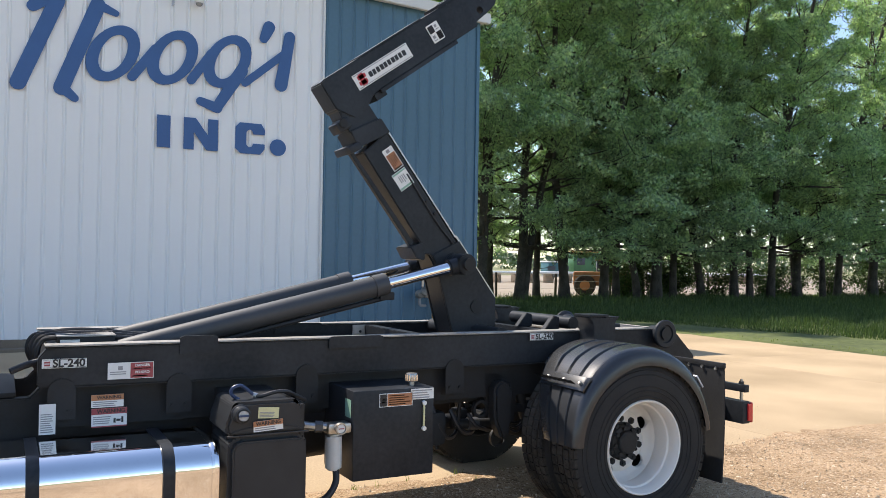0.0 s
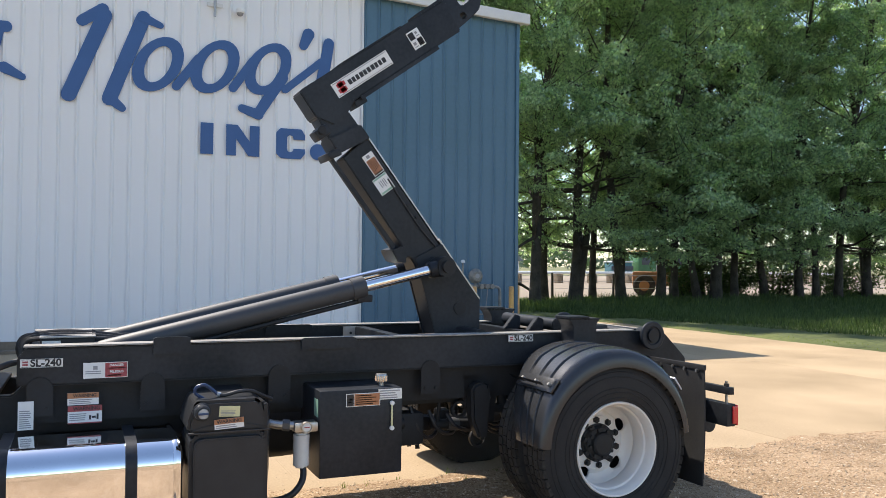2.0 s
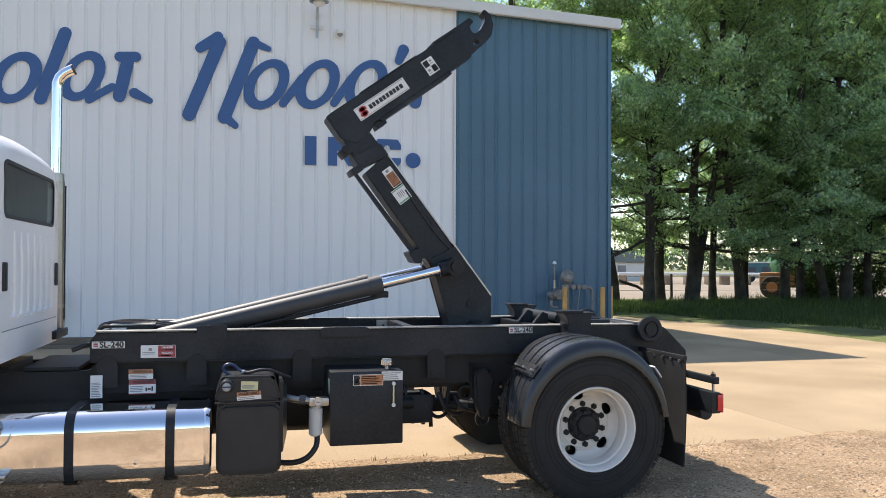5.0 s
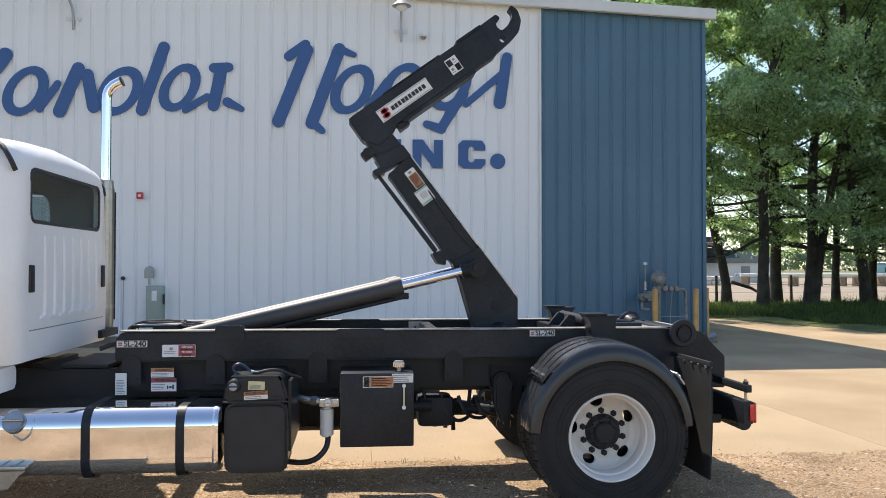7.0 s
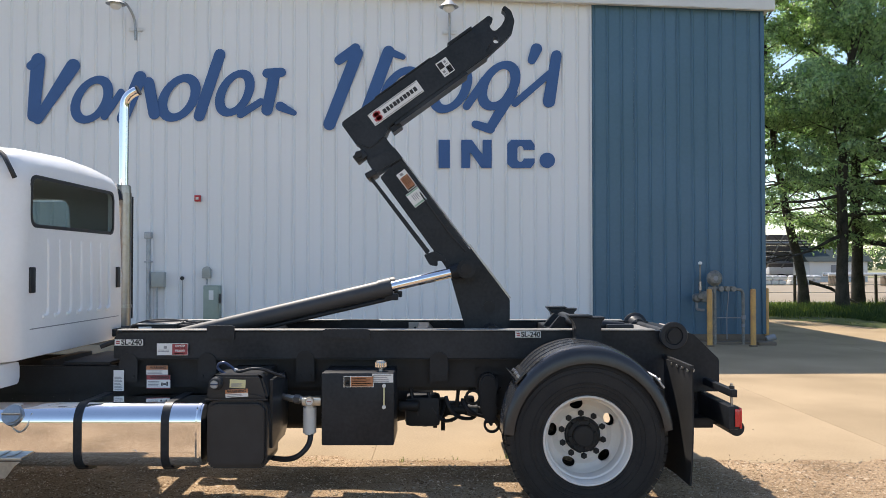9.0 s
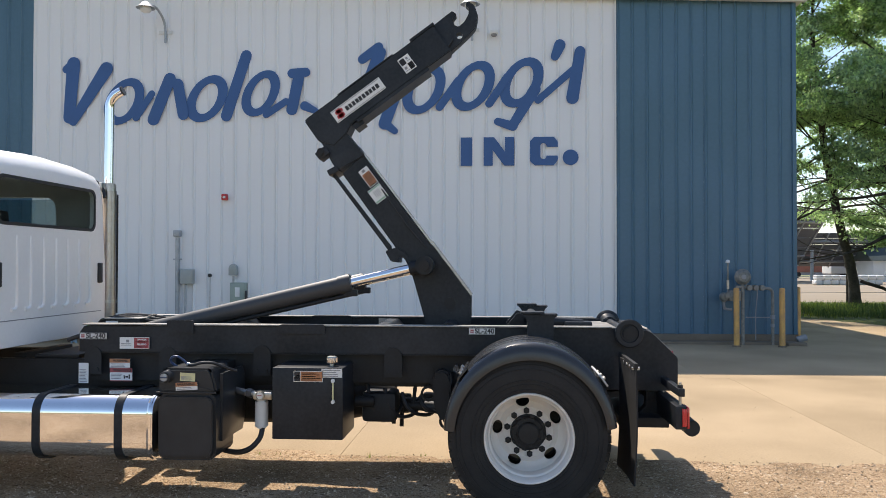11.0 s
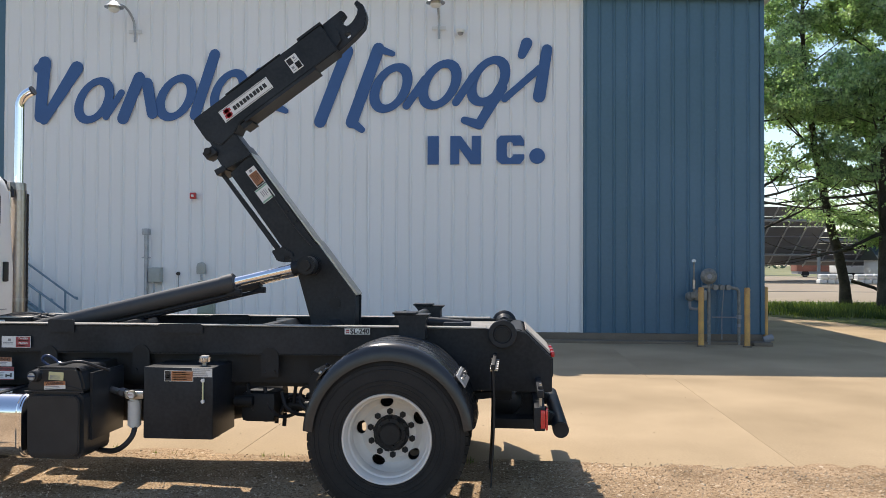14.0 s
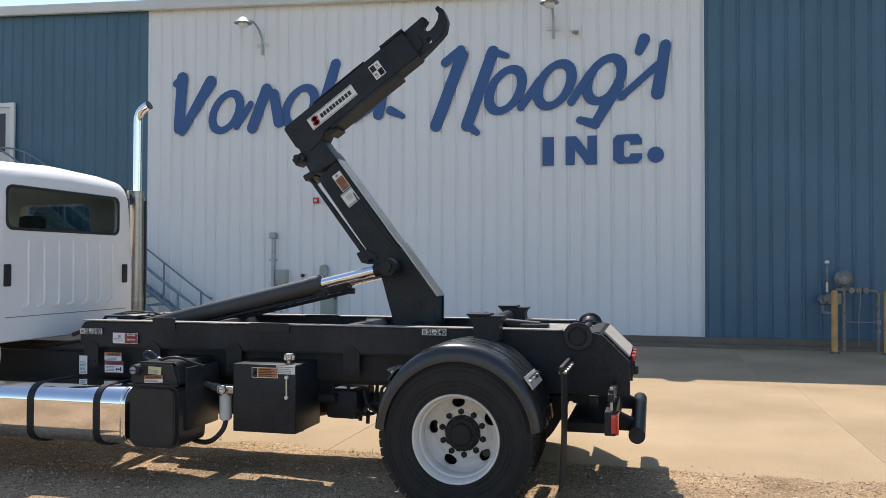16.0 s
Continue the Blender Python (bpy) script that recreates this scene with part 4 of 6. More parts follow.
def make_shrub(seed, height, width):
    """Undergrowth: many thin stems from one foot, leafy from the ground up."""
    r = random.Random(seed)
    shrub = thing("shrub", "dense dark green undergrowth shrub beneath the trees", "shrub", group="undergrowth")
    bm = bmesh.new()
    tips = []
    for _ in range(11):
        a = r.uniform(0, 6.28)
        p, d = Vector((0.1 * math.cos(a), 0.1 * math.sin(a), -0.05)), Vector((math.cos(a) * width / height, math.sin(a) * width / height, 1)).normalized()
        line = [p.copy()]
        n, long = 7, height * r.uniform(0.6, 1.1)
        for i in range(n):
            d = (d + Vector((r.gauss(0, 0.15), r.gauss(0, 0.15), 0))).normalized()
            p = p + d * long / n
            line.append(p.copy())
            tips += [p + Vector((r.gauss(0, 0.2), r.gauss(0, 0.2), r.gauss(0, 0.1))) for _ in range(2)]
        sweep(bm, line, [0.022 * (1 - 0.8 * i / n) for i in range(n + 1)], 5)
    part("stems", bm, BARK, shrub)
    g = np.random.default_rng(seed)
    pts = np.array([[t.x, t.y, t.z] for t in tips])
    N = 3600
    pos = pts[g.integers(0, len(pts), N)] + g.normal(0, 1, (N, 3)) * np.array([0.2, 0.2, 0.13])
    pos[:, 2] = np.maximum(pos[:, 2], 0.05)
    nrm = g.normal(0, 0.5, (N, 3)) + np.array([0, -0.2, 0.7])
    nrm /= np.linalg.norm(nrm, axis=1)[:, None]
    u = np.cross(nrm, g.normal(0, 1, (N, 3)))
    u /= np.linalg.norm(u, axis=1)[:, None]
    w = np.cross(nrm, u)
    L = g.uniform(0.04, 0.075, (N, 1))
    vs = np.stack([pos - u * L, pos + w * L * 0.7, pos + u * L, pos - w * L * 0.7], 1).reshape(-1, 3)
    leaves = mesh_of("foliage", vs.tolist(), np.arange(4 * N).reshape(-1, 4).tolist(), SHADELEAF, shrub)
    return shrub


SHRUBS = [make_shrub(3, 2.6, 1.1), make_shrub(8, 1.9, 1.2)]
for i, (x, y) in enumerate(((23.4, 27.6), (25.2, 27.0), (26.6, 27.6), (29.0, 27.4), (32.0, 26.6), (34.0, 27.0), (37.4, 26.5), (40.2, 25.8), (43.5, 26.4), (47.0, 25.8))):
    m = pose(x, y, 0, 0, 0, 77 * i)
    if i < 2:
        SHRUBS[i].matrix_basis = m
    else:
        t = copy_thing(SHRUBS[i % 2], m)
        f = 0.85 + 0.09 * (i * 5 % 4)
        t.scale = (f, f, f)


# ---- behind the trees ----
def fence_run(x0, x1, y):
    fence = thing("wire_fence", "old wire fence on dark wooden posts", "fence")
    x = x0
    while x < x1:
        part("post", R((x, y, -0.1), (x + rng.uniform(-0.05, 0.05), y, 1.25 + rng.uniform(-0.1, 0.15)), 0.07, 0.06, 10), BARK, fence)
        x += 3.6
    for z in (0.45, 0.8, 1.12):
        part("wire", R((x0, y, z), (x1, y, z), 0.012, seg=5), INK_GREY, fence)


fence_run(7.5, 60, 31.2)


def solar_table(x, y, z, w, h, tilt, turn):
    """A tracker table of dark modules on a post, seen from behind."""
    t = thing("solar_tracker", "tilted solar panel array on a steel post, seen from behind", "solar panel", group="solar trackers")
    m = pose(x, y, z, tilt, 0, turn)
    n, k = 7, 6
    for i in range(n):
        for j in range(k):
            bm = B((-w / 2 + w * i / n + 0.03, -h / 2 + h * j / k + 0.04, -0.02), (-w / 2 + w * (i + 1) / n - 0.03, -h / 2 + h * (j + 1) / k - 0.04, 0.02))
            bm.transform(m)
            part("module", bm, SOLARBACK, t)
    for i in range(0, n + 1, 1):
        bm = B((-w / 2 + w * i / n - 0.06, -h / 2, 0.03), (-w / 2 + w * i / n + 0.06, h / 2, 0.14))
        bm.transform(m)
        part("rail", bm, GALV, t)
    for j in (-0.3, 0.3):
        bm = B((-w / 2, h * j - 0.1, 0.15), (w / 2, h * j + 0.1, 0.32))
        bm.transform(m)
        part("beam", bm, GALV, t)
    part("post", R((x, y, -0.1), (x, y, z), 0.18, seg=12), GALV, t)


solar_table(24.0, 77.0, 4.3, 13, 8.3, 140, 8)
solar_table(32.5, 84.0, 3.2, 12, 5.6, 142, 2)


def block_thing(name, label, category, x, y, w, d, h, turn, material, roof=None):
    """A trailer or shed far off: body, darker skirt, roof edge."""
    t = thing(name, label, category)
    m = pose(x, y, 0, 0, 0, turn)

    def put(n, bm, mt, lab=""):
        bm.transform(m)
        part(n, bm, mt, t, lab)
    put("body", B((-w / 2, -d / 2, 0.7), (w / 2, d / 2, h), 0.08), material)
    put("skirt", B((-w / 2 + 0.1, -d / 2 + 0.1, 0.35), (w / 2 - 0.1, d / 2 - 0.1, 0.69)), INK_GREY)
    put("roof", B((-w / 2 - 0.08, -d / 2 - 0.08, h + 0.01), (w / 2 + 0.08, d / 2 + 0.08, h + 0.16), 0.04), roof or LABEL)
    for s in (-0.35, 0.35):
        put("wheel", R((w * s, -d / 2 + 0.05, 0.42), (w * s, -d / 2 + 0.4, 0.42), 0.45, seg=16), RUBBER)
        put("window", B((w * s - 0.5, -d / 2 - 0.03, h * 0.55), (w * s + 0.5, -d / 2 - 0.005, h * 0.8), 0.02), SOLAR)


block_thing("trailer", "long white trailer parked in the yard", "trailer", 40, 88, 9, 2.6, 3.0, 0, LABEL)
block_thing("trailer", "white box trailer parked in the far yard", "trailer", 22.0, 96, 9, 2.6, 3.6, 4, LABEL)
shed = thing("yard_shed", "low white shed with a dark green gable roof", "shed")
part("wall", B((37.0, 80.0, -0.08), (43.0, 84.0, 2.05), 0.03), LABEL, shed)
part("roof", P([(79.6, 2.06), (84.4, 2.06), (82.0, 3.5)], 36.7, 43.4, axis="x"), TEAL_DARK, shed, "dark green metal roof")
part("door", B((39.2, 79.95, -0.06), (40.2, 79.995, 1.7), 0.01), INK_GREY, shed)
block_thing("container", "teal shipping container in the yard", "container", 53.2, 75, 2.4, 2.2, 2.0, -10, TEAL)
block_thing("container", "rust-red container in the far yard", "container", 40.0, 104, 7, 2.5, 2.8, 0, RUST, RUST)
block_thing("farm_machine", "yellow-green farm machine body in the yard", "machine", 58.0, 74, 6, 2.6, 3.2, -12, GREENM, YELLOW)

loader = thing("wheel_loader", "orange yard machine with a cab on big dark tyres", "loader")
LM = pose(26.7, 33.2, -0.06, 0, 0, -37) @ Matrix.Scale(0.72, 4)


def lput(n, bm, mt):
    bm.transform(LM)
    part(n, bm, mt, loader)


lput("chassis", B((-2.4, -0.9, 0.8), (2.2, 0.9, 1.9), 0.15), ORANGE)
lput("cab", B((-0.6, -0.75, 1.92), (0.7, 0.75, 2.75), 0.12), SOLAR)
lput("cab_roof", B((-0.7, -0.85, 2.76), (0.8, 0.85, 2.86), 0.05), ORANGE)
for lx in (-1.5, 1.6):
    for ly in (-1.25, 0.75):
        lput("wheel", lathe(bmesh.new(), [(0.3, 0.0), (0.75, 0.0), (0.85, 0.1), (0.85, 0.4), (0.75, 0.5), (0.3, 0.5)], (lx, ly, 0.83), 24), TREAD)
        lput("rim", lathe(bmesh.new(), [(0.05, -0.01), (0.38, -0.02), (0.42, 0.05), (0.05, 0.05)], (lx, ly, 0.83), 20), ORANGE)

for x0, y0 in ((31.0, 63.0), (41, 62.4), (51.5, 61.8), (62, 61.2)):
    run = thing("pipe_run", "long pale pipes lying on low stands in the yard", "pipes", group="pipe runs")
    for i in range(3):
        part("pipe", R((x0, y0 + 0.5 * i, 0.92), (x0 + 10.0, y0 + 0.5 * i - 0.6, 0.92), 0.13, seg=12), GALV if i else LABEL, run)
    for i in range(5):
        part("stand", B((x0 + 0.6 + 2.2 * i - 0.06, y0 - 0.4, -0.06), (x0 + 0.6 + 2.2 * i + 0.06, y0 + 1.2, 0.785), 0.03), FOUND, run)

for x0, y0 in ((26.2, 66.0), (29.3, 66.4)):
    bags = thing("bag_stack", "stack of white filled sacks in the yard", "sacks", group="sack stacks")
    for i in range(4):
        for j in range(2):
            part("sack", B((x0 + 0.66 * i + 0.1 * j, y0, -0.04 + 0.42 * j), (x0 + 0.62 + 0.66 * i + 0.1 * j, y0 + 0.9, 0.36 + 0.42 * j), 0.12), LABEL, bags)

# low woods along the horizon, all round
g = np.random.default_rng(3)
N = 60000
ang = g.uniform(0, 2 * math.pi, N)
dist = g.uniform(330, 420, N)
top = 8 + 2.5 * np.sin(ang * 23) * np.sin(ang * 7.3) + 1.5 * np.sin(ang * 61)
zz = g.uniform(0, 1, N) ** 0.7 * np.maximum(top, 1.8)
cen = np.stack([dist * np.sin(ang), dist * np.cos(ang), zz], 1)
d1 = g.normal(0, 0.6, (N, 3))
d2 = g.normal(0, 0.6, (N, 3))
vs = np.stack([cen - d1, cen + d2, cen + d1, cen - d2], 1).reshape(-1, 3)
tagged(mesh_of("far_woods", vs.tolist(), np.arange(4 * N).reshape(-1, 4).tolist(), FARLEAF), "distant dark green woods along the horizon", "woods", kind="stuff")


# ---- tools for the truck ----
def carve(ob, cutters):
    """Cuts real holes through ob with closed cutter meshes."""
    made = []
    for bm in cutters:
        bmesh.ops.recalc_face_normals(bm, faces=bm.faces)
        me = bpy.data.meshes.new("cut")
        bm.to_mesh(me)
        bm.free()
        c = new("cut", me)
        made.append(c)
        mod = ob.modifiers.new("cut", "BOOLEAN")
        mod.operation, mod.object, mod.solver = "DIFFERENCE", c, "EXACT"
    bpy.context.view_layer.update()
    me = bpy.data.meshes.new_from_object(ob.evaluated_get(bpy.context.evaluated_depsgraph_get()))
    ob.modifiers.clear()
    ob.data = me
    for c in made:
        bpy.data.objects.remove(c)
    return smooth(ob)


def loft(bm, rings):
    """Skins a row of outlines of equal count and closes both ends."""
    rows = [[bm.verts.new(p) for p in ring] for ring in rings]
    n = len(rows[0])
    for a, b in zip(rows, rows[1:]):
        for i in range(n):
            bm.faces.new((a[i], a[(i + 1) % n], b[(i + 1) % n], b[i]))
    bm.faces.new(rows[0])
    bm.faces.new(rows[-1])
    bmesh.ops.recalc_face_normals(bm, faces=bm.faces)
    return bm


def decal(parent, x, z, y, w, h, angle, items, text=(), label="", base=None, name="sticker"):
    """A thin label facing the lot, centred at (x, y, z), turned by angle in its plane. items: u0, v0, u1, v1 (0 to 1) and a material."""
    m = pose(x, y, z) @ pose(0, 0, 0, 0, -angle, 0)
    bm = B((-w / 2, -0.002, -h / 2), (w / 2, 0.0, h / 2))
    bm.transform(m)
    ob = part(name, bm, base or LABEL, parent, label)
    groups = {}
    for u0, v0, u1, v1, mt in items:
        g_ = groups.setdefault(mt.name, (bmesh.new(), mt))
        box(g_[0], (w * (u0 - 0.5), -0.0035, h * (v0 - 0.5)), (w * (u1 - 0.5), -0.0021, h * (v1 - 0.5)))
    for g_, mt in groups.values():
        g_.transform(m)
        part("print", g_, mt, ob)
    for s, u, v, size, mt in text:
        words(s, size, mt, ob, m @ pose(w * (u - 0.5), -0.0042, h * (v - 0.5)) @ pose(0, 0, 0, 90, 0, 0))
    return ob


def lines(u0, u1, v0, v1, n, mt, seed=1):
    """Rows of small print as plain bars."""
    r = random.Random(seed)
    step = (v1 - v0) / n
    return [(u0, v0 + step * (i + 0.25), u0 + (u1 - u0) * r.uniform(0.7, 1.0), v0 + step * (i + 0.7), mt) for i in range(n)]


CY = 1.10  # the truck's middle line

# ---- the truck ----
truck = thing("truck", "white cab truck chassis with black frame and polished fuel tank", "truck")

# frame rails and crossmembers
for y in (0.67, 1.45):
    part("frame_rail", P([(-6.6, 0.62), (-6.6, 0.885), (-3.34, 0.885), (-3.28, 0.95), (0.95, 0.95), (0.95, 0.70), (-2.30, 0.70), (-2.42, 0.62)], y, y + 0.08, 0.008), BLACK_DULL, truck)
for x in (-3.9, -2.2, -0.9, 0.45):
    part("crossmember", B((x - 0.05, 0.75, 0.72), (x + 0.05, 1.45, 0.92), 0.01), BLACK_DULL, truck)

# cab


def cab_ring(x, inset, z0, top, crown):
    """The cab's outline across the truck at x, rounded at the shoulders."""
    y0, y1 = -0.02 + inset, 1.98 - inset
    pts = [(y0 + 0.03, z0), (y1 - 0.03, z0), (y1, z0 + 0.05), (y1, 1.55)]
    pts += [(y1 - 0.06 - 0.17 * (1 - math.cos(radians(a))), top - 0.20 + 0.20 * math.sin(radians(a))) for a in (0, 25, 50, 75)]
    pts += [(1.5, top + crown * 0.55), (0.98, top + crown), (0.46, top + crown * 0.55)]
    pts += [(y0 + 0.06 + 0.17 * (1 - math.cos(radians(a))), top - 0.20 + 0.20 * math.sin(radians(a))) for a in (75, 50, 25, 0)]
    pts += [(y0, 1.55), (y0, z0 + 0.05)]
    return [(x, p[0], p[1]) for p in pts]


cab_bm = loft(bmesh.new(), [
    cab_ring(-5.62, 0.10, 0.98, 2.05, 0.03), cab_ring(-5.20, 0.02, 0.98, 2.44, 0.05), cab_ring(-4.60, 0.0, 0.98, 2.47, 0.05), cab_ring(-4.02, 0.0, 0.98, 2.45, 0.05),
    cab_ring(-3.90, 0.01, 0.98, 2.43, 0.045), cab_ring(-3.83, 0.04, 0.985, 2.40, 0.035), cab_ring(-3.785, 0.09, 0.99, 2.36, 0.03), cab_ring(-3.76, 0.15, 1.0, 2.32, 0.02)])
cab = part("cab", cab_bm, WHITE, truck, "white painted day cab with a ribbed rear wall")
inner = loft(bmesh.new(), [[(x, 0.98 + (y - 0.98) * 0.94, 1.04 + (z - 0.98) * 0.94) for x, y, z in cab_ring(xx, 0.06, 0.98, tt, 0.03)] for xx, tt in ((-5.52, 2.05), (-5.2, 2.40), (-4.4, 2.42), (-3.81, 2.36))])
WIN = rounded(0.205, 1.902, 1.645, 2.256, 0.07)
side_window = rounded(-5.05, 1.62, -4.22, 2.22, 0.10)
carve(cab, [inner, P(WIN, -3.95, -3.60, axis="x"), P(side_window, -0.3, 2.3), P(rounded(0.18, 1.62, 1.78, 2.16, 0.1), -5.9, -5.3, axis="x")])
cab.data.materials.append(LINING)
for f in cab.data.polygons:
    c = f.center
    if -5.57 < c.x < -3.80 and abs(c.y - 0.98) < 0.945 and 1.0 < c.z < 2.395 and f.normal.dot(c - Vector((-4.7, 0.98, 1.7))) < 0:
        f.material_index = 1
part("rear_window", P(rounded(0.207, 1.904, 1.643, 2.254, 0.07), -3.774, -3.766, axis="x"), CABGLASS, cab, "dark tinted rear window").visible_shadow = False
part("window_seal", loft(bmesh.new(), [[(-3.765, *p) for p in rounded(0.195, 1.892, 1.655, 2.266, 0.075)], [(-3.757, *p) for p in rounded(0.198, 1.895, 1.652, 2.263, 0.073)]]), INK, cab, "black rubber window seal")
seal = cab.children[-1]
carve(seal, [P(rounded(0.222, 1.919, 1.628, 2.239, 0.06), -3.9, -3.6, axis="x")])
for y0 in (-0.022, 1.976):
    part("side_window", P(rounded(-5.04, 1.63, -4.23, 2.21, 0.10), y0 + 0.02, y0 + 0.026), CABGLASS, cab).visible_shadow = False
part("windscreen", P(rounded(0.19, 1.63, 1.77, 2.15, 0.1), -5.60, -5.592, axis="x"), CABGLASS, cab).visible_shadow = False
for k in range(7):
    y = 0.455 + 0.183 * k
    part("pressed_rib", pipe(bmesh.new(), [(-3.760, y - 0.075, 1.268), (-3.757, y - 0.025, 1.272), (-3.757, y, 1.315), (-3.757, y, 1.5), (-3.760, y, 1.70), (-3.768, y, 1.82)], 0.014, 8), WHITE, cab)
part("lower_seam", B((-3.762, 0.20, 1.188), (-3.757, 1.76, 1.195)), INK_GREY, cab)
for y in (0.215, 1.73):
    part("vent_flap", B((-3.765, y - 0.035, 1.44), (-3.742, y + 0.035, 1.62), 0.02), INK, cab, "black plastic vent")
for y, s in ((0.06, 1), (1.90, -1)):
    part("drip_seal", pipe(bmesh.new(), [(-3.80, y, 2.22), (-3.83, y - 0.02 * s, 2.30), (-3.90, y + 0.03 * s, 2.385), (-3.99, y + 0.10 * s, 2.43)], 0.016, 8), INK, cab, "black roof gutter seal")
part("grab_handle", pipe(bmesh.new(), [(-4.16, -0.02, 1.98), (-4.14, -0.075, 1.92), (-4.14, -0.08, 1.6), (-4.14, -0.08, 1.30), (-4.16, -0.02, 1.24)], 0.015), ROD, cab, "chrome grab handle")
part("handle_plate", B((-4.19, -0.035, 1.94), (-4.12, -0.018, 2.04), 0.008), STEEL, cab)
part("side_lamp", B((-3.98, -0.032, 1.52), (-3.93, -0.018, 1.56), 0.004), LABEL_OR, cab)
part("door_seam", P([(-4.20, 1.05), (-4.195, 1.05), (-4.195, 2.3), (-4.20, 2.3)], -0.024, -0.018), INK_GREY, cab)
part("cab_skirt", B((-4.9, 0.0, 0.80), (-3.86, 0.30, 0.975), 0.05), WHITE, cab)
part("hood", loft(bmesh.new(), [[(x, 0.98 + (y - 0.98) * f, z0 + (z - 0.98) * h) for x, y, z in cab_ring(x, 0.05, 0.98, 1.9, 0.04)] for x, f, z0, h in ((-5.64, 0.98, 0.9, 0.85), (-6.5, 0.86, 0.9, 0.72), (-7.1, 0.78, 0.88, 0.55), (-7.2, 0.7, 0.9, 0.45))]), WHITE, truck)
for y in (0.30, 1.14):
    part("seat", B((-4.62, y, 1.2), (-4.42, y + 0.52, 1.88), 0.08), SEATCLOTH, cab)
    part("headrest", B((-4.60, y + 0.13, 1.90), (-4.47, y + 0.39, 2.08), 0.05), SEATCLOTH, cab)
for y, s in ((2.12, 1), (-0.16, -1)):
    part("mirror_head", B((-5.42, y - 0.10, 1.68), (-5.30, y + 0.10, 2.15), 0.03), WHITE, cab, "white mirror housing")
    part("mirror_arm", pipe(bmesh.new(), [(-5.30, y - 0.15 * s, 2.10), (-5.34, y, 2.20), (-5.36, y, 1.9), (-5.34, y, 1.62), (-5.30, y - 0.15 * s, 1.6)], 0.014), INK, cab)

# exhaust stack
EX, EY = -3.825, 2.03
stack = part("exhaust_pipe", R((EX, EY, 1.08), (EX, EY, 2.30), 0.072, seg=32, bevel=0.01), SHIELD, truck, "heat-browned steel muffler with a chrome stack")
part("tail_pipe", sweep(bmesh.new(), [Vector(p) for p in [(EX, EY, 2.28), (EX, EY, 3.06), (EX + 0.005, EY, 3.11), (EX + 0.023, EY, 3.155), (EX + 0.055, EY, 3.19), (EX + 0.095, EY, 3.215), (EX + 0.13, EY, 3.23)]], 0.043, 28), CHROME, stack, "bright chrome curved tail pipe")
part("pipe_mouth", R((EX + 0.12, EY, 3.226), (EX + 0.134, EY, 3.2325), 0.045, seg=24), INK, stack)
part("clamp", R((EX, EY, 2.26), (EX, EY, 2.36), 0.066, seg=28, bevel=0.008), STEEL, stack)
part("clamp", B((EX - 0.10, EY - 0.14, 2.28), (EX + 0.0, EY - 0.06, 2.36), 0.008), STEEL, stack)
guard = bmesh.new()
for i in range(9):
    a = radians(25 + 12 * i)
    rod(guard, (EX + 0.074 * math.cos(a), EY + 0.074 * math.sin(a), 1.15), (EX + 0.074 * math.cos(a), EY + 0.074 * math.sin(a), 2.26), 0.012, seg=6)
for k in range(24):
    box(guard, (EX + 0.02, EY + 0.05, 1.18 + 0.046 * k), (EX + 0.055, EY + 0.080, 1.195 + 0.046 * k))
part("heat_guard", guard, BLACK_DULL, stack, "dark perforated heat guard")
part("band", R((EX, EY, 1.25), (EX, EY, 1.28), 0.077, seg=32), STEEL, stack)
part("stack_bracket", B((EX - 0.12, EY - 0.4, 1.02), (EX + 0.1, EY + 0.06, 1.085), 0.01), BLACK_DULL, stack)

# fuel tank
TANK = arc(0.50, 0.40, 0.12, -90, 0, 6) + arc(0.50, 0.588, 0.12, 0, 90, 6) + arc(0.125, 0.583, 0.125, 90, 180, 12) + arc(0.11, 0.39, 0.11, 180, 270, 8)

flat = []
for i, p in enumerate(TANK):
    q = TANK[(i + 1) % len(TANK)]
    d = math.dist(p, q)
    flat.append(p)
    if d > 0.1:
        flat += [(p[0] + (q[0] - p[0]) * k, p[1] + (q[1] - p[1]) * k) for k in (0.012 / d, 0.5, 1 - 0.012 / d)]
TANK = flat


def tank_ring(x, d):
    return [(x, 0.28 + (y - 0.28) * (1 - d / 0.28), 0.54 + (z - 0.54) * (1 - d / 0.24)) for y, z in TANK]


tank = part("fuel_tank", loft(bmesh.new(), [tank_ring(-4.40, 0.03), tank_ring(-4.37, 0), tank_ring(-2.545, 0), tank_ring(-2.525, 0.006), tank_ring(-2.515, 0.03)]), CHROME, truck, "polished aluminium fuel tank")
part("end_bead", loft(bmesh.new(), [tank_ring(-2.560, -0.005), tank_ring(-2.548, -0.009), tank_ring(-2.535, -0.005)]), CHROME, tank)
for x in (-3.338, -2.760):
    part("strap", loft(bmesh.new(), [tank_ring(x - 0.027, -0.008), tank_ring(x + 0.027, -0.008)]), BLACK, tank, "black steel strap")
    part("strap_bracket", P([(0.06, 0.285), (0.12, 0.255), (0.30, 0.245), (0.62, 0.24), (0.62, 0.30)], x - 0.04, x + 0.04, axis="x"), BLACK_DULL, tank)
cap = part("filler_cap", R((-3.77, 0.050, 0.617), (-3.77, -0.012, 0.650), 0.070, seg=32, bevel=0.012), STEEL, tank, "ribbed metal filler cap")
part("cap_rib", B((-3.835, -0.024, 0.648), (-3.705, -0.010, 0.660), 0.004), STEEL, cap)
part("filler_collar", R((-3.77, 0.085, 0.597), (-3.77, 0.040, 0.622), 0.092, seg=32, bevel=0.008), CHROME, tank)
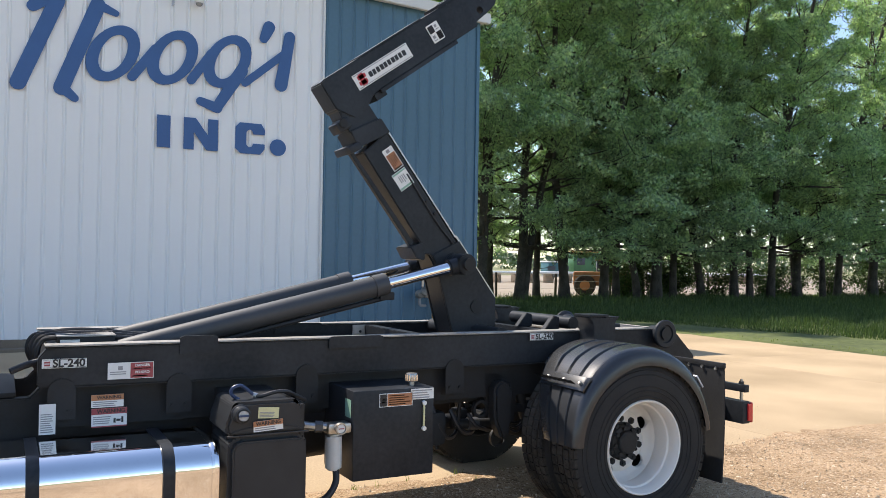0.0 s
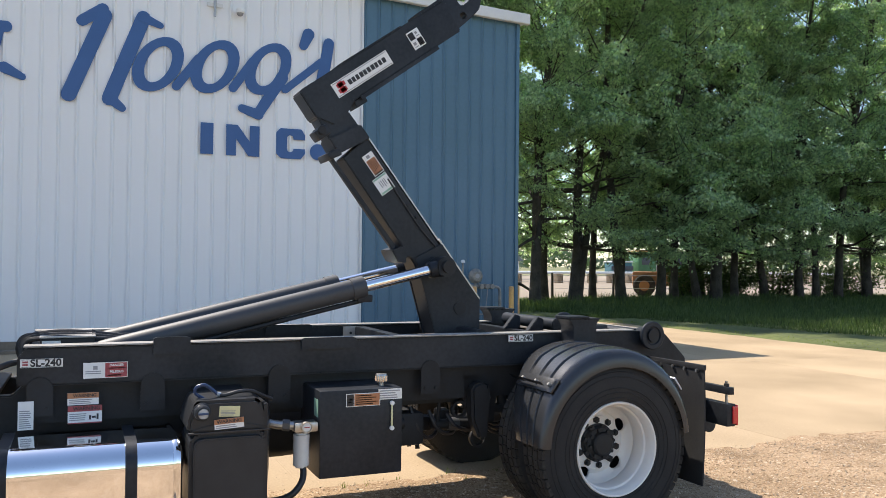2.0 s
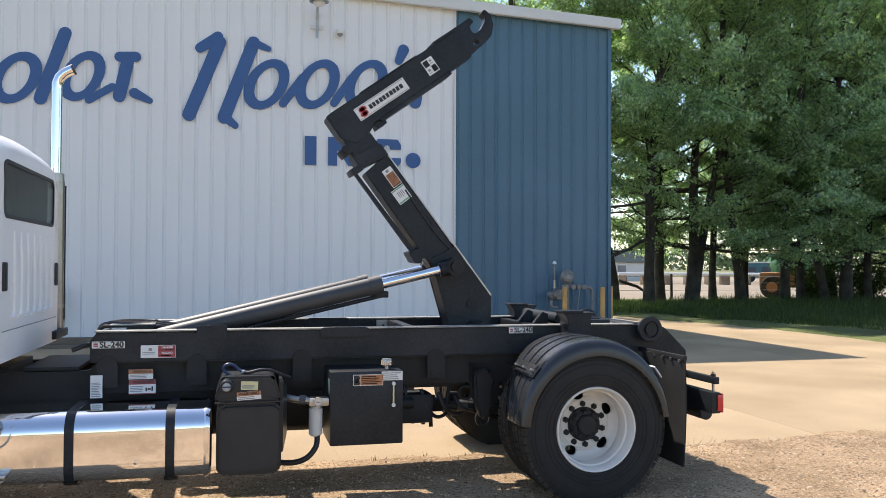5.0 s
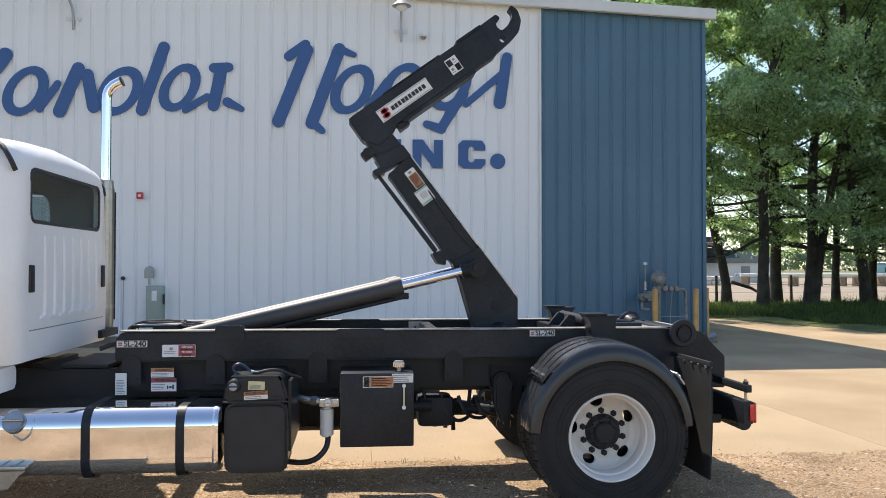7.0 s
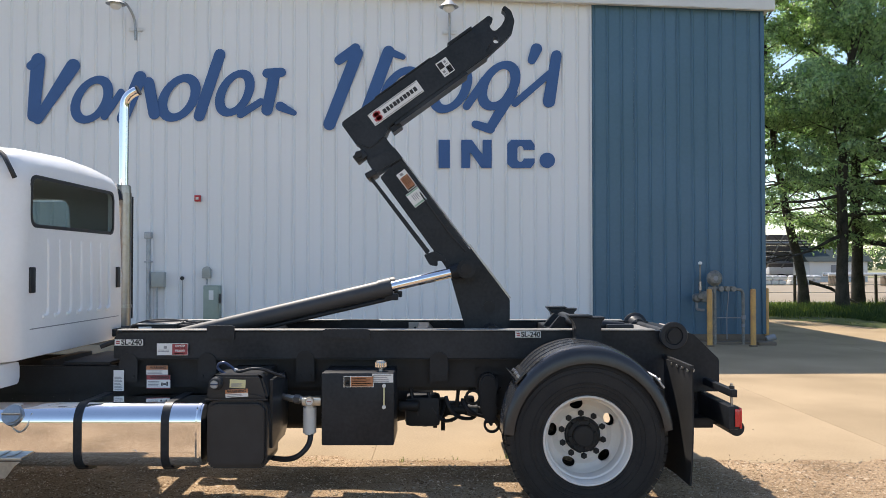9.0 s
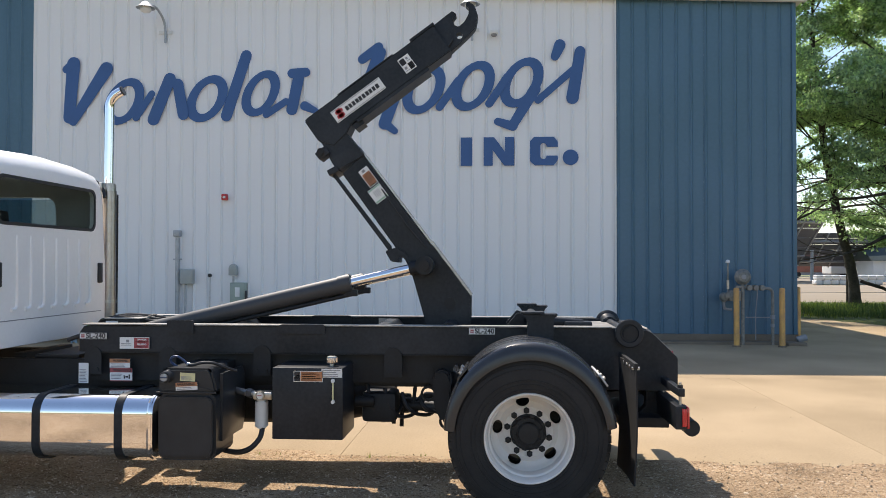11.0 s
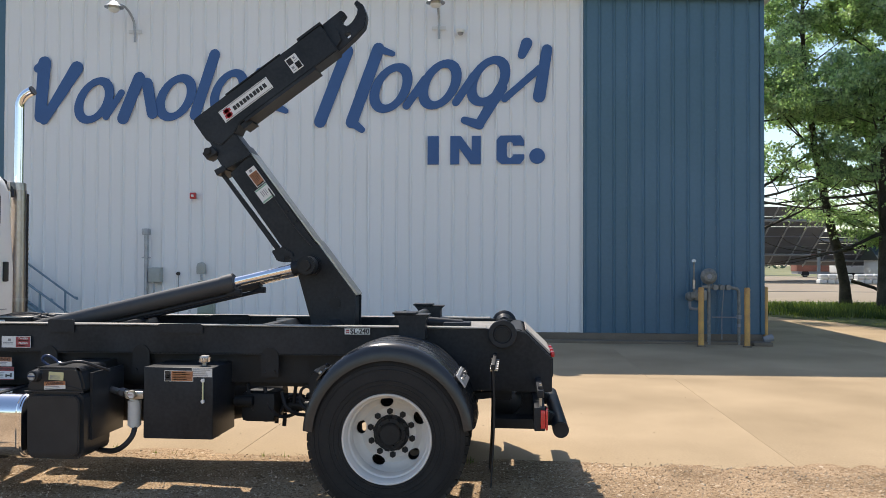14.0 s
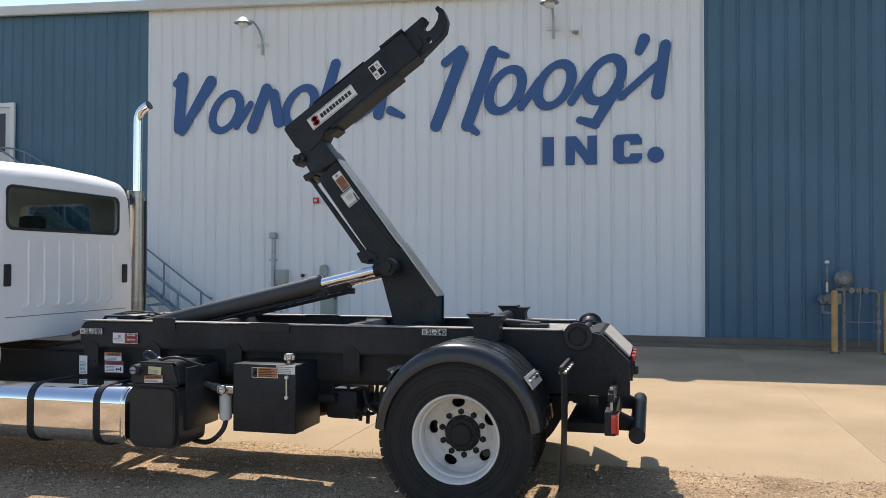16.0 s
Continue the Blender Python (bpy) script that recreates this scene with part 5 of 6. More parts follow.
part("chain", pipe(bmesh.new(), [(-3.77, 0.005, 0.56), (-3.72, -0.005, 0.53), (-3.67, -0.002, 0.57), (-3.65, 0.022, 0.65)], 0.006), STEEL, tank)
for x in (-3.58, -3.49):
    part("tank_label", B((x - 0.035, 0.029, 0.630), (x + 0.035, 0.034, 0.665), turn=Matrix.Rotation(radians(-38), 3, "X")), INK, tank)
part("drain_plug", lathe(bmesh.new(), [(0.006, -0.007), (0.013, -0.006), (0.015, 0.0), (0.015, 0.012)], (-2.96, 0.002, 0.40), 6), CHROME, tank, "small polished drain plug")
step = part("cab_step", B((-4.40, -0.10, 0.36), (-3.66, 0.12, 0.385), 0.006), STEEL, truck, "bare aluminium cab step")
part("step_face", P([(-4.40, 0.25), (-3.76, 0.25), (-3.70, 0.33), (-3.66, 0.358), (-4.40, 0.358)], -0.104, -0.098), STEEL, step)
for i in range(8):
    part("grip", B((-4.36 + 0.085 * i, -0.08, 0.386), (-4.32 + 0.085 * i, 0.10, 0.392), 0.003), STEEL, step)

# plastic tank beside the fuel tank
deft = part("plastic_tank", prism(bmesh.new(), rounded(-2.487, 0.285, -2.085, 0.735, 0.06), -0.005, 0.40, 0.022), PLASTIC, truck, "black moulded plastic fluid tank")
part("front_panel", prism(bmesh.new(), rounded(-2.468, 0.315, -2.100, 0.716, 0.05), -0.020, -0.007, 0.009), PLASTIC, deft)
SHELL = [(-2.492, 0.742), (-2.085, 0.742), (-2.095, 0.80)] + arc(-2.155, 0.868, 0.035, 15, 90, 5) + arc(-2.430, 0.868, 0.035, 90, 170, 5) + [(-2.496, 0.79)]
part("upper_shell", P(SHELL, 0.018, 0.40, 0.016), PLASTIC, deft)
part("shell_brow", P([(-2.47, 0.752)] + [(-2.29 + 0.205 * math.cos(radians(a)), 0.735 + 0.048 * math.sin(radians(a))) for a in range(20, 161, 14)], 0.010, 0.022, 0.003), INK, deft)
cap = part("filler_cap", lathe(bmesh.new(), [(0.020, -0.052), (0.034, -0.050), (0.039, -0.044), (0.041, 0.0), (0.046, 0.006), (0.046, 0.016)], (-2.425, 0.012, 0.848), 28), PLASTIC, deft, "black ribbed screw cap with a bright face")
part("cap_face", R((-2.425, -0.047, 0.848), (-2.425, -0.041, 0.848), 0.028, seg=24, bevel=0.003), GALV, cap)
part("cap_grip", B((-2.450, -0.053, 0.843), (-2.400, -0.046, 0.853), 0.003), BLUEHOSE, cap)
decal(deft, -2.285, 0.845, 0.016, 0.105, 0.055, -3, lines(0.08, 0.9, 0.08, 0.6, 4, INK_GREY, 3) + [(0.0, 0.7, 1, 1, LABEL_YEL)], base=LABEL_YEL, label="yellow caution label")
decal(deft, -2.288, 0.784, 0.006, 0.150, 0.052, 3, [(0, 0.5, 1, 1, LABEL_OR)] + lines(0.05, 0.95, 0.05, 0.45, 2, INK_GREY, 4), text=[("WARNING", 0.5, 0.74, 0.026, INK)], label="orange and white warning label")
part("tank_strap", B((-2.495, -0.010, 0.738), (-2.08, 0.0, 0.748), 0.003), INK, deft)
part("mount_bracket", P([(0.38, 0.30), (0.66, 0.62), (0.66, 0.90), (0.38, 0.90)], -2.42, -2.14, axis="x"), BLACK_DULL, truck)
part("rear_shell", loft(bmesh.new(), [[(x, y, z) for y, z in [(0.10, 0.40), (0.55, 0.40), (0.55, 0.86), (0.10, 0.86)]] for x in (-2.09, -2.07)] + [[(-2.04, y, z) for y, z in [(0.2, 0.5), (0.5, 0.5), (0.5, 0.8), (0.2, 0.8)]]]), PLASTIC, deft)
part("supply_hose", pipe(bmesh.new(), [(-2.40, 0.14, 0.895), (-2.445, 0.13, 0.93), (-2.44, 0.12, 0.962), (-2.40, 0.12, 0.972), (-2.36, 0.13, 0.945), (-2.33, 0.13, 0.918)], 0.009), BLUEHOSE, deft, "dark blue hose")
part("breather_hose", pipe(bmesh.new(), [(-2.33, 0.13, 0.918), (-2.29, 0.12, 0.914), (-2.22, 0.12, 0.930), (-2.15, 0.14, 0.925), (-2.09, 0.18, 0.895), (-2.02, 0.24, 0.86)], 0.010), INK, deft)
part("hose_clip", R((-2.335, 0.13, 0.920), (-2.315, 0.13, 0.916), 0.013, seg=10), GALV, deft)
part("return_hose", pipe(bmesh.new(), [(-2.18, 0.30, 0.31), (-2.08, 0.26, 0.295), (-1.98, 0.22, 0.30), (-1.90, 0.2, 0.335), (-1.845, 0.22, 0.40), (-1.835, 0.25, 0.47)], 0.019), INK, truck)

# hydraulic oil tank
oil = part("oil_tank", B((-1.755, 0.20, 0.395), (-1.257, 0.66, 0.893), 0.012), BLACK, truck, "square black hydraulic oil tank")
cap = part("filler_cap", lathe(bmesh.new(), [(0.018, -0.006), (0.018, 0.016), (0.033, 0.017), (0.035, 0.022), (0.035, 0.058), (0.031, 0.065), (0.006, 0.067)], (-1.355, 0.30, 0.898), 28, "z"), STEEL, oil, "knurled chrome breather cap")
for k in range(16):
    a = 2 * math.pi * k / 16
    c = Vector((-1.355 + 0.0355 * math.cos(a), 0.30 + 0.0355 * math.sin(a), 0.922))
    part("knurl", R(c, c + Vector((0, 0, 0.032)), 0.004, seg=6), CHROME, cap)
part("sight_glass", B((-1.331, 0.186, 0.665), (-1.320, 0.1985, 0.80), 0.004), LABEL_YEL, oil, "oil level glass")
for z in (0.66, 0.805):
    part("sight_bolt", R((-1.3255, 0.182, z), (-1.3255, 0.1985, z), 0.013), LABEL, oil)
decal(oil, -1.50, 0.833, 0.1985, 0.205, 0.075, 0, [(0.02, 0.05, 0.22, 0.95, INK), (0.24, 0.05, 0.98, 0.95, LABEL_OR)] + lines(0.28, 0.94, 0.1, 0.9, 5, INK, 8) + [(0.06, 0.3, 0.18, 0.42, LABEL), (0.09, 0.5, 0.19, 0.6, LABEL)], label="orange and black warning label")
decal(oil, -1.335, 0.857, 0.1985, 0.145, 0.06, 0, lines(0.05, 0.95, 0.05, 0.95, 4, INK_GREY, 9), label="pale label with small print")
gl_ = B((-1.7575, 0.235, 0.74), (-1.7555, 0.32, 0.84))
part("side_label", gl_, LABEL_GRN, oil, "pale green label")
part("drain", R((-1.30, 0.40, 0.38), (-1.30, 0.40, 0.397), 0.02), INK, oil)
part("tank_bracket", P([(0.63, 0.45), (0.68, 0.45), (0.68, 0.95), (0.63, 0.95)], -1.70, -1.30, axis="x"), BLACK_DULL, truck)
filt = part("oil_filter", R((-1.845, 0.26, 0.462), (-1.845, 0.26, 0.66), 0.046, seg=28, bevel=0.012), FILTER, truck, "white spin-on oil filter")
part("filter_head", B((-1.895, 0.21, 0.665), (-1.76, 0.31, 0.72), 0.012), STEEL, filt)
part("gauge", R((-1.835, 0.172, 0.70), (-1.835, 0.205, 0.70), 0.024, seg=20, bevel=0.004), LABEL, filt, "small white dial gauge")
part("gauge_needle", B((-1.850, 0.169, 0.698), (-1.820, 0.1715, 0.703)), LABEL_RED, filt)
part("gauge_ring", lathe(bmesh.new(), [(0.026, 0.0), (0.031, 0.0), (0.031, 0.03), (0.026, 0.03)], (-1.835, 0.168, 0.70), 20, closed=True), STEEL, filt)
part("elbow_pipe", pipe(bmesh.new(), [(-1.89, 0.26, 0.70), (-1.97, 0.28, 0.705), (-2.06, 0.32, 0.72), (-2.12, 0.40, 0.72)], 0.024), STEEL, filt)
part("fitting", R((-1.95, 0.275, 0.703), (-1.91, 0.265, 0.70), 0.033, seg=6), BRACKET, filt, "dull hexagon fitting")

# gearbox, driveshaft, axle
part("gearbox", loft(bmesh.new(), [[(x, CY + r * math.cos(a), 0.56 + r * math.sin(a)) for a in [2 * math.pi * k / 16 for k in range(16)]] for x, r in ((-2.6, 0.22), (-1.8, 0.22), (-1.45, 0.20), (-1.2, 0.15), (-1.0, 0.10))]), BLACK_DULL, truck)
part("auxiliary_pump", B((-1.20, 0.62, 0.44), (-0.94, 0.90, 0.66), 0.04), BLACK_DULL, truck)
part("pump_port", R((-1.24, 0.60, 0.60), (-1.10, 0.60, 0.60), 0.04, bevel=0.006), BLACK_DULL, truck)
for k, (x, z) in enumerate(((-0.98, 0.40), (-0.92, 0.38), (-1.06, 0.41))):
    part("hose_stub", R((x, 0.8, z), (x, 0.82, z + 0.10), 0.016, seg=8), BLACK_DULL, truck)
part("driveshaft", R((-1.10, CY, 0.515), (-0.16, CY, 0.475), 0.05, seg=24), BLACK_DULL, truck)
for x, z in ((-0.94, 0.508), (-0.36, 0.484)):
    part("shaft_yoke", B((x - 0.06, CY - 0.07, z - 0.07), (x + 0.06, CY + 0.07, z + 0.07), 0.02), BLACK_DULL, truck)
for k, (x, y, z, w, h) in enumerate(((-1.02, 0.74, 0.50, 0.10, 0.16), (-0.86, 0.86, 0.53, 0.12, 0.10), (-0.72, 0.80, 0.56, 0.08, 0.14))):
    part("linkage_block", B((x - w / 2, y, z - h / 2), (x + w / 2, y + 0.12, z + h / 2), 0.02), BLACK_DULL, truck)
for k in range(4):
    x = -1.16 + 0.13 * k
    part("hydraulic_hose", pipe(bmesh.new(), [(x, 0.66, 0.72 - 0.03 * k), (x + 0.04, 0.63, 0.56), (x + 0.12, 0.66, 0.46 + 0.02 * k), (x + 0.22, 0.74, 0.50), (x + 0.26, 0.80, 0.62)], 0.014, 8), INK, truck)
part("stub_shaft", R((-0.86, 0.72, 0.555), (-0.50, 0.72, 0.535), 0.034, seg=16, bevel=0.006), BLACK_DULL, truck)
part("shaft_collar", R((-0.74, 0.72, 0.5485), (-0.66, 0.72, 0.544), 0.044, seg=16, bevel=0.006), BRACKET, truck)
part("drop_link", R((-0.82, 0.70, 0.57), (-0.80, 0.70, 0.76), 0.014, seg=8), BLACK_DULL, truck)
axle = part("rear_axle", R((0, 0.30, 0.515), (0, 1.90, 0.515), 0.075, seg=24), BLACK_DULL, truck)
part("differential", lathe(bmesh.new(), [(0.05, -0.26), (0.15, -0.2), (0.20, -0.05), (0.21, 0.05), (0.17, 0.18), (0.06, 0.24)], (-0.02, CY, 0.53), 24, "x"), BLACK_DULL, axle)
for y in (0.60, 1.54):
    part("leaf_spring", P([(-0.56, 0.64), (-0.3, 0.61), (0, 0.60), (0.35, 0.615), (0.72, 0.66), (0.72, 0.70), (0.35, 0.675), (0, 0.66), (-0.3, 0.67), (-0.56, 0.685)], y, y + 0.075), BLACK_DULL, truck)
    part("spring_hanger", P([(-0.55, 0.56), (-0.45, 0.56), (-0.42, 0.90), (-0.70, 0.90), (-0.68, 0.72)], y - 0.01, y + 0.085, 0.01), BLACK_DULL, truck)
    part("spring_shackle", P([(0.68, 0.64), (0.80, 0.64), (0.80, 0.85), (0.68, 0.85)], y - 0.005, y + 0.08, 0.01), BLACK_DULL, truck)
    part("shock", R((-0.30, y + 0.03, 0.45), (-0.42, y + 0.03, 0.85), 0.035, seg=16), BLACK_DULL, truck)
cast = [(-0.655, 0.60), (-0.60, 0.47), (-0.545, 0.47), (-0.525, 0.62), (-0.530, 0.80)] + arc(-0.595, 0.785, 0.065, 10, 170, 8) + [(-0.660, 0.78)]
part("hanger_casting", P(cast, 0.50, 0.60, 0.018), BLACK_DULL, truck, "black cast spring hanger")
part("tow_eye", lathe(bmesh.new(), [(0.040, -0.015), (0.058, -0.015), (0.058, 0.015), (0.040, 0.015)], (-0.70, 0.62, 0.66), 20, closed=True), BLACK_DULL, truck)
part("tow_eye", lathe(bmesh.new(), [(0.045, -0.015), (0.062, -0.015), (0.062, 0.015), (0.045, 0.015)], (-0.56, 0.62, 0.46), 20, closed=True), BLACK_DULL, truck)
part("brake_chamber", R((-0.33, 0.66, 0.60), (-0.20, 0.66, 0.60), 0.085, seg=24, bevel=0.015), BLACK_DULL, axle)
for k in range(3):
    part("air_line", pipe(bmesh.new(), [(-0.6 + 0.05 * k, 0.56, 0.74), (-0.55, 0.58 + 0.02 * k, 0.60), (-0.42, 0.62, 0.55 - 0.03 * k), (-0.30, 0.66, 0.58)], 0.009, 6), INK, truck)


# wheels
WX, WZ = 0.010, 0.501


def wheel_tyre(y0, flip):
    """Tyre, tread and dished rim between y0 and y0 + 0.27; flip: the dish faces away."""
    c = (WX, y0 + 0.135, WZ)
    s = -1 if flip else 1
    prof = [(0.280, -0.105), (0.292, -0.128), (0.34, -0.136), (0.41, -0.136), (0.465, -0.128), (0.498, -0.112), (0.512, -0.085), (0.512, 0.085), (0.498, 0.112), (0.465, 0.128), (0.41, 0.136), (0.34, 0.133), (0.292, 0.125), (0.280, 0.105)]
    w = new("wheel")
    w.parent = truck
    tyre = part("tyre", lathe(bmesh.new(), prof, c, 72, closed=True), RUBBER, w, "black truck tyre with worn blocky tread")
    bm = bmesh.new()
    for k in range(56):
        a = 2 * math.pi * k / 56
        for row, (t0, t1) in enumerate(((-0.112, -0.066), (-0.054, -0.008), (0.008, 0.054), (0.066, 0.112))):
            sh = a + (0.025 if row % 2 else 0)
            q = Matrix.Translation(c) @ Matrix.Rotation(-sh, 4, "Y")
            b1 = bmesh.new()
            low = 0.49 if row in (0, 3) else 0.505
            box(b1, (low, t0, -0.0245), (0.520, t1, 0.0245))
            b1.transform(q)
            me = bpy.data.meshes.new("t")
            b1.to_mesh(me)
            b1.free()
            bm.from_mesh(me)
            bpy.data.meshes.remove(me)
    part("tread", bm, TREAD, w)
    bm = bmesh.new()
    for r, deep in ((0.312, -0.132), (0.345, -0.136), (0.372, -0.1365), (0.442, -0.131), (0.468, -0.126)):
        lathe(bm, [(r - 0.005, deep + 0.003), (r - 0.002, deep - 0.004), (r + 0.002, deep - 0.004), (r + 0.005, deep + 0.003)], c, 72, closed=True)
    part("sidewall_ring", bm, RUBBER, w)
    barrel = [(0.286, -0.135), (0.2905, -0.128), (0.2905, -0.118), (0.284, -0.108), (0.287, -0.09), (0.282, -0.07), (0.276, 0.045), (0.290, 0.08), (0.300, 0.11), (0.292, 0.118), (0.279, 0.10), (0.252, 0.06), (0.246, 0.03),
              (0.247, -0.035), (0.252, -0.05), (0.262, -0.056), (0.265, -0.075), (0.266, -0.108), (0.272, -0.118), (0.277, -0.132)]
    # Flipped rims are dark: shade behind the outer wheel, put into the colour.
    part("rim", lathe(bmesh.new(), [(r, s * k) for r, k in barrel], c, 80, closed=True), BLACK_DULL if flip else RIM, w, "steel wheel rim, shade put into its dark colour" if flip else "white painted steel wheel rim")
    disc = [(0.258, 0.052), (0.236, 0.088), (0.226, 0.102), (0.20, 0.115), (0.175, 0.100), (0.165, 0.092), (0.10, 0.092), (0.10, 0.104), (0.165, 0.104), (0.20, 0.128), (0.240, 0.114), (0.266, 0.072)]
    ob = part("wheel_disc", lathe(bmesh.new(), [(r, s * k) for r, k in disc], c, 80, closed=True), BLACK_DULL if flip else RIM, w, "steel disc, shade put into its dark colour" if flip else "white painted steel disc with hand holes")
    cut = bmesh.new()
    for k in range(5):
        a = radians(72 * k + 28)
        q = Matrix.Translation((c[0] + 0.204 * math.cos(a), c[1], c[2] + 0.204 * math.sin(a))) @ Matrix.Rotation(-a, 4, "Y")
        ring = [[cut.verts.new(q @ Vector((0.033 * math.cos(b), y, 0.045 * math.sin(b)))) for b in [2 * math.pi * i / 18 for i in range(18)]] for y in (-0.16, 0.16)]
        cut.faces.new(ring[0])
        cut.faces.new(ring[1][::-1])
        for i in range(18):
            cut.faces.new((ring[0][i], ring[1][i], ring[1][(i + 1) % 18], ring[0][(i + 1) % 18]))
    carve(ob, [cut])
    return w


WY = -0.03
outer = wheel_tyre(WY - 0.135, False)
inner_w = wheel_tyre(WY + 0.195, True)
far_o = copy_thing(outer, pose(0, 0, 0))
far_i = copy_thing(inner_w, pose(0, 0, 0))
far_o.location, far_o.rotation_euler = (0, 2 * CY, 0), (0, 0, math.pi)
far_i.location, far_i.rotation_euler = (0, 2 * CY, 0), (0, 0, math.pi)
for y, rz in ((0.02, 0), (2 * CY - 0.2, math.pi)):
    f = copy_thing(inner_w, pose(0, 0, 0))
    f.location, f.rotation_euler = ((-6.35, -0.25, 0) if rz == 0 else (-6.35, 2 * CY + 0.2, 0)), (0, 0, rz)
hub = part("hub", lathe(bmesh.new(), [(0.02, 0.010), (0.060, 0.012), (0.070, 0.020), (0.074, 0.046), (0.098, 0.050), (0.106, 0.060), (0.110, 0.078), (0.119, 0.082), (0.121, 0.125)], (WX, WY, WZ), 40), BLACK_DULL, outer, "black axle hub")
for k in range(8):
    a = 2 * math.pi * k / 8 + 0.2
    px, pz = WX + 0.086 * math.cos(a), WZ + 0.086 * math.sin(a)
    part("hub_bolt", R((px, WY + 0.032, pz), (px, WY + 0.066, pz), 0.013, seg=6), BLACK_DULL, outer)
for k in range(8):
    a = 2 * math.pi * k / 8 + 0.55
    q = Matrix.Rotation(-a, 3, "Y")
    part("hub_rib", B((WX + 0.104 * math.cos(a) - 0.016, WY + 0.056, WZ + 0.104 * math.sin(a) - 0.016), (WX + 0.104 * math.cos(a) + 0.016, WY + 0.092, WZ + 0.104 * math.sin(a) + 0.016), 0.006, turn=q), BLACK_DULL, outer)
for k in range(10):
    a = 2 * math.pi * k / 10 + 0.385
    px, pz = WX + 0.1425 * math.cos(a), WZ + 0.1425 * math.sin(a)
    bm = R((px, WY + 0.077, pz), (px, WY + 0.094, pz), 0.0215, seg=6)
    rod(bm, (px, WY + 0.068, pz), (px, WY + 0.078, pz), 0.012, seg=10)
    part("wheel_nut", bm, BLACK_DULL, outer)

# fenders
def fender(y0, y1):
    bm = bmesh.new()
    n = 40
    near = y0 if y0 < 1 else y1
    steps = [(y0 - 0.006, -0.104), (y0 - 0.005, -0.065), (y0 + 0.004, -0.036), (y0 + 0.022, -0.014), (y0 + 0.05, -0.003), (y0 + 0.07, 0.0)]
    for g0 in (0.17, 0.31, 0.45):
        y = y0 + (y1 - y0) * g0 / 0.62
        steps += [(y - 0.020, 0.005), (y - 0.012, -0.013), (y + 0.008, -0.013), (y + 0.016, 0.005)]
    steps += [(y1 - 0.03, 0.0), (y1, -0.012), (y1 + 0.004, -0.05)]
    loops = []
    for i in range(n + 1):
        deg = 6 + (177 - 6) * i / n
        a = radians(deg)
        keep = 1.0 - 0.5 * max(0.0, (deg - 122) / 53)
        row_o = [bm.verts.new((0.018 + (0.556 + d * 0.6) * math.cos(a), y, 0.515 + (0.598 + d) * math.sin(a))) for y, d in [(near + (q - near) * keep, e) for q, e in steps]]
        row_i = [bm.verts.new((0.018 + (0.548 + d * 0.6) * math.cos(a), y, 0.515 + (0.590 + d) * math.sin(a))) for y, d in [(near + (q - near) * keep, e) for q, e in steps]]
        loops.append(row_o + row_i[::-1])
    m = len(loops[0])
    for a, b in zip(loops, loops[1:]):
        for k in range(m):
            bm.faces.new((a[k], a[(k + 1) % m], b[(k + 1) % m], b[k]))
    bm.faces.new(loops[0])
    bm.faces.new(loops[-1])
    return bm


for y0, y1 in ((-0.172, 0.46), (1.74, 2.372)):
    fen = part("fender", fender(y0, y1), FENDER, truck, "black ribbed plastic half-round fender")
    for a in (141, 36):
        c, s = math.cos(radians(a)), math.sin(radians(a))
        q = Matrix.Rotation(-radians(a - 90), 3, "Y")
        cx, cz = 0.018 + 0.569 * c, 0.515 + 0.612 * s
        # Sky light is put into the rear strip's pale metal; front strip stays dark.
        part("fender_bracket", B((cx - 0.045, y0 + 0.03, cz - 0.006), (cx + 0.05, y0 + 0.46, cz + 0.006), 0.002, turn=q), FENDER if a > 90 else GALV, fen, "bolted bracket strip")
        part("bracket_flange", B((cx - 0.05 * s + 0.01 * c - 0.004, y0 + 0.10, cz - 0.01), (cx - 0.05 * s + 0.02 * c + 0.004, y0 + 0.5, cz + 0.03), 0.002, turn=q), FENDER if a > 90 else BRACKET, fen)
        for yy in (y0 + 0.08, y0 + 0.24, y0 + 0.40):
            part("bracket_bolt", R((cx, yy, cz), (cx + 0.022 * c, yy, cz + 0.022 * s), 0.012, seg=6), STEEL, fen)
    part("support_arm", R((0.47, 0.5 * (y0 + y1), 0.87), (0.47, 0.5 * (y0 + y1) + (0.3 if y0 < 1 else -0.3), 0.87), 0.022), BLACK_DULL, fen)

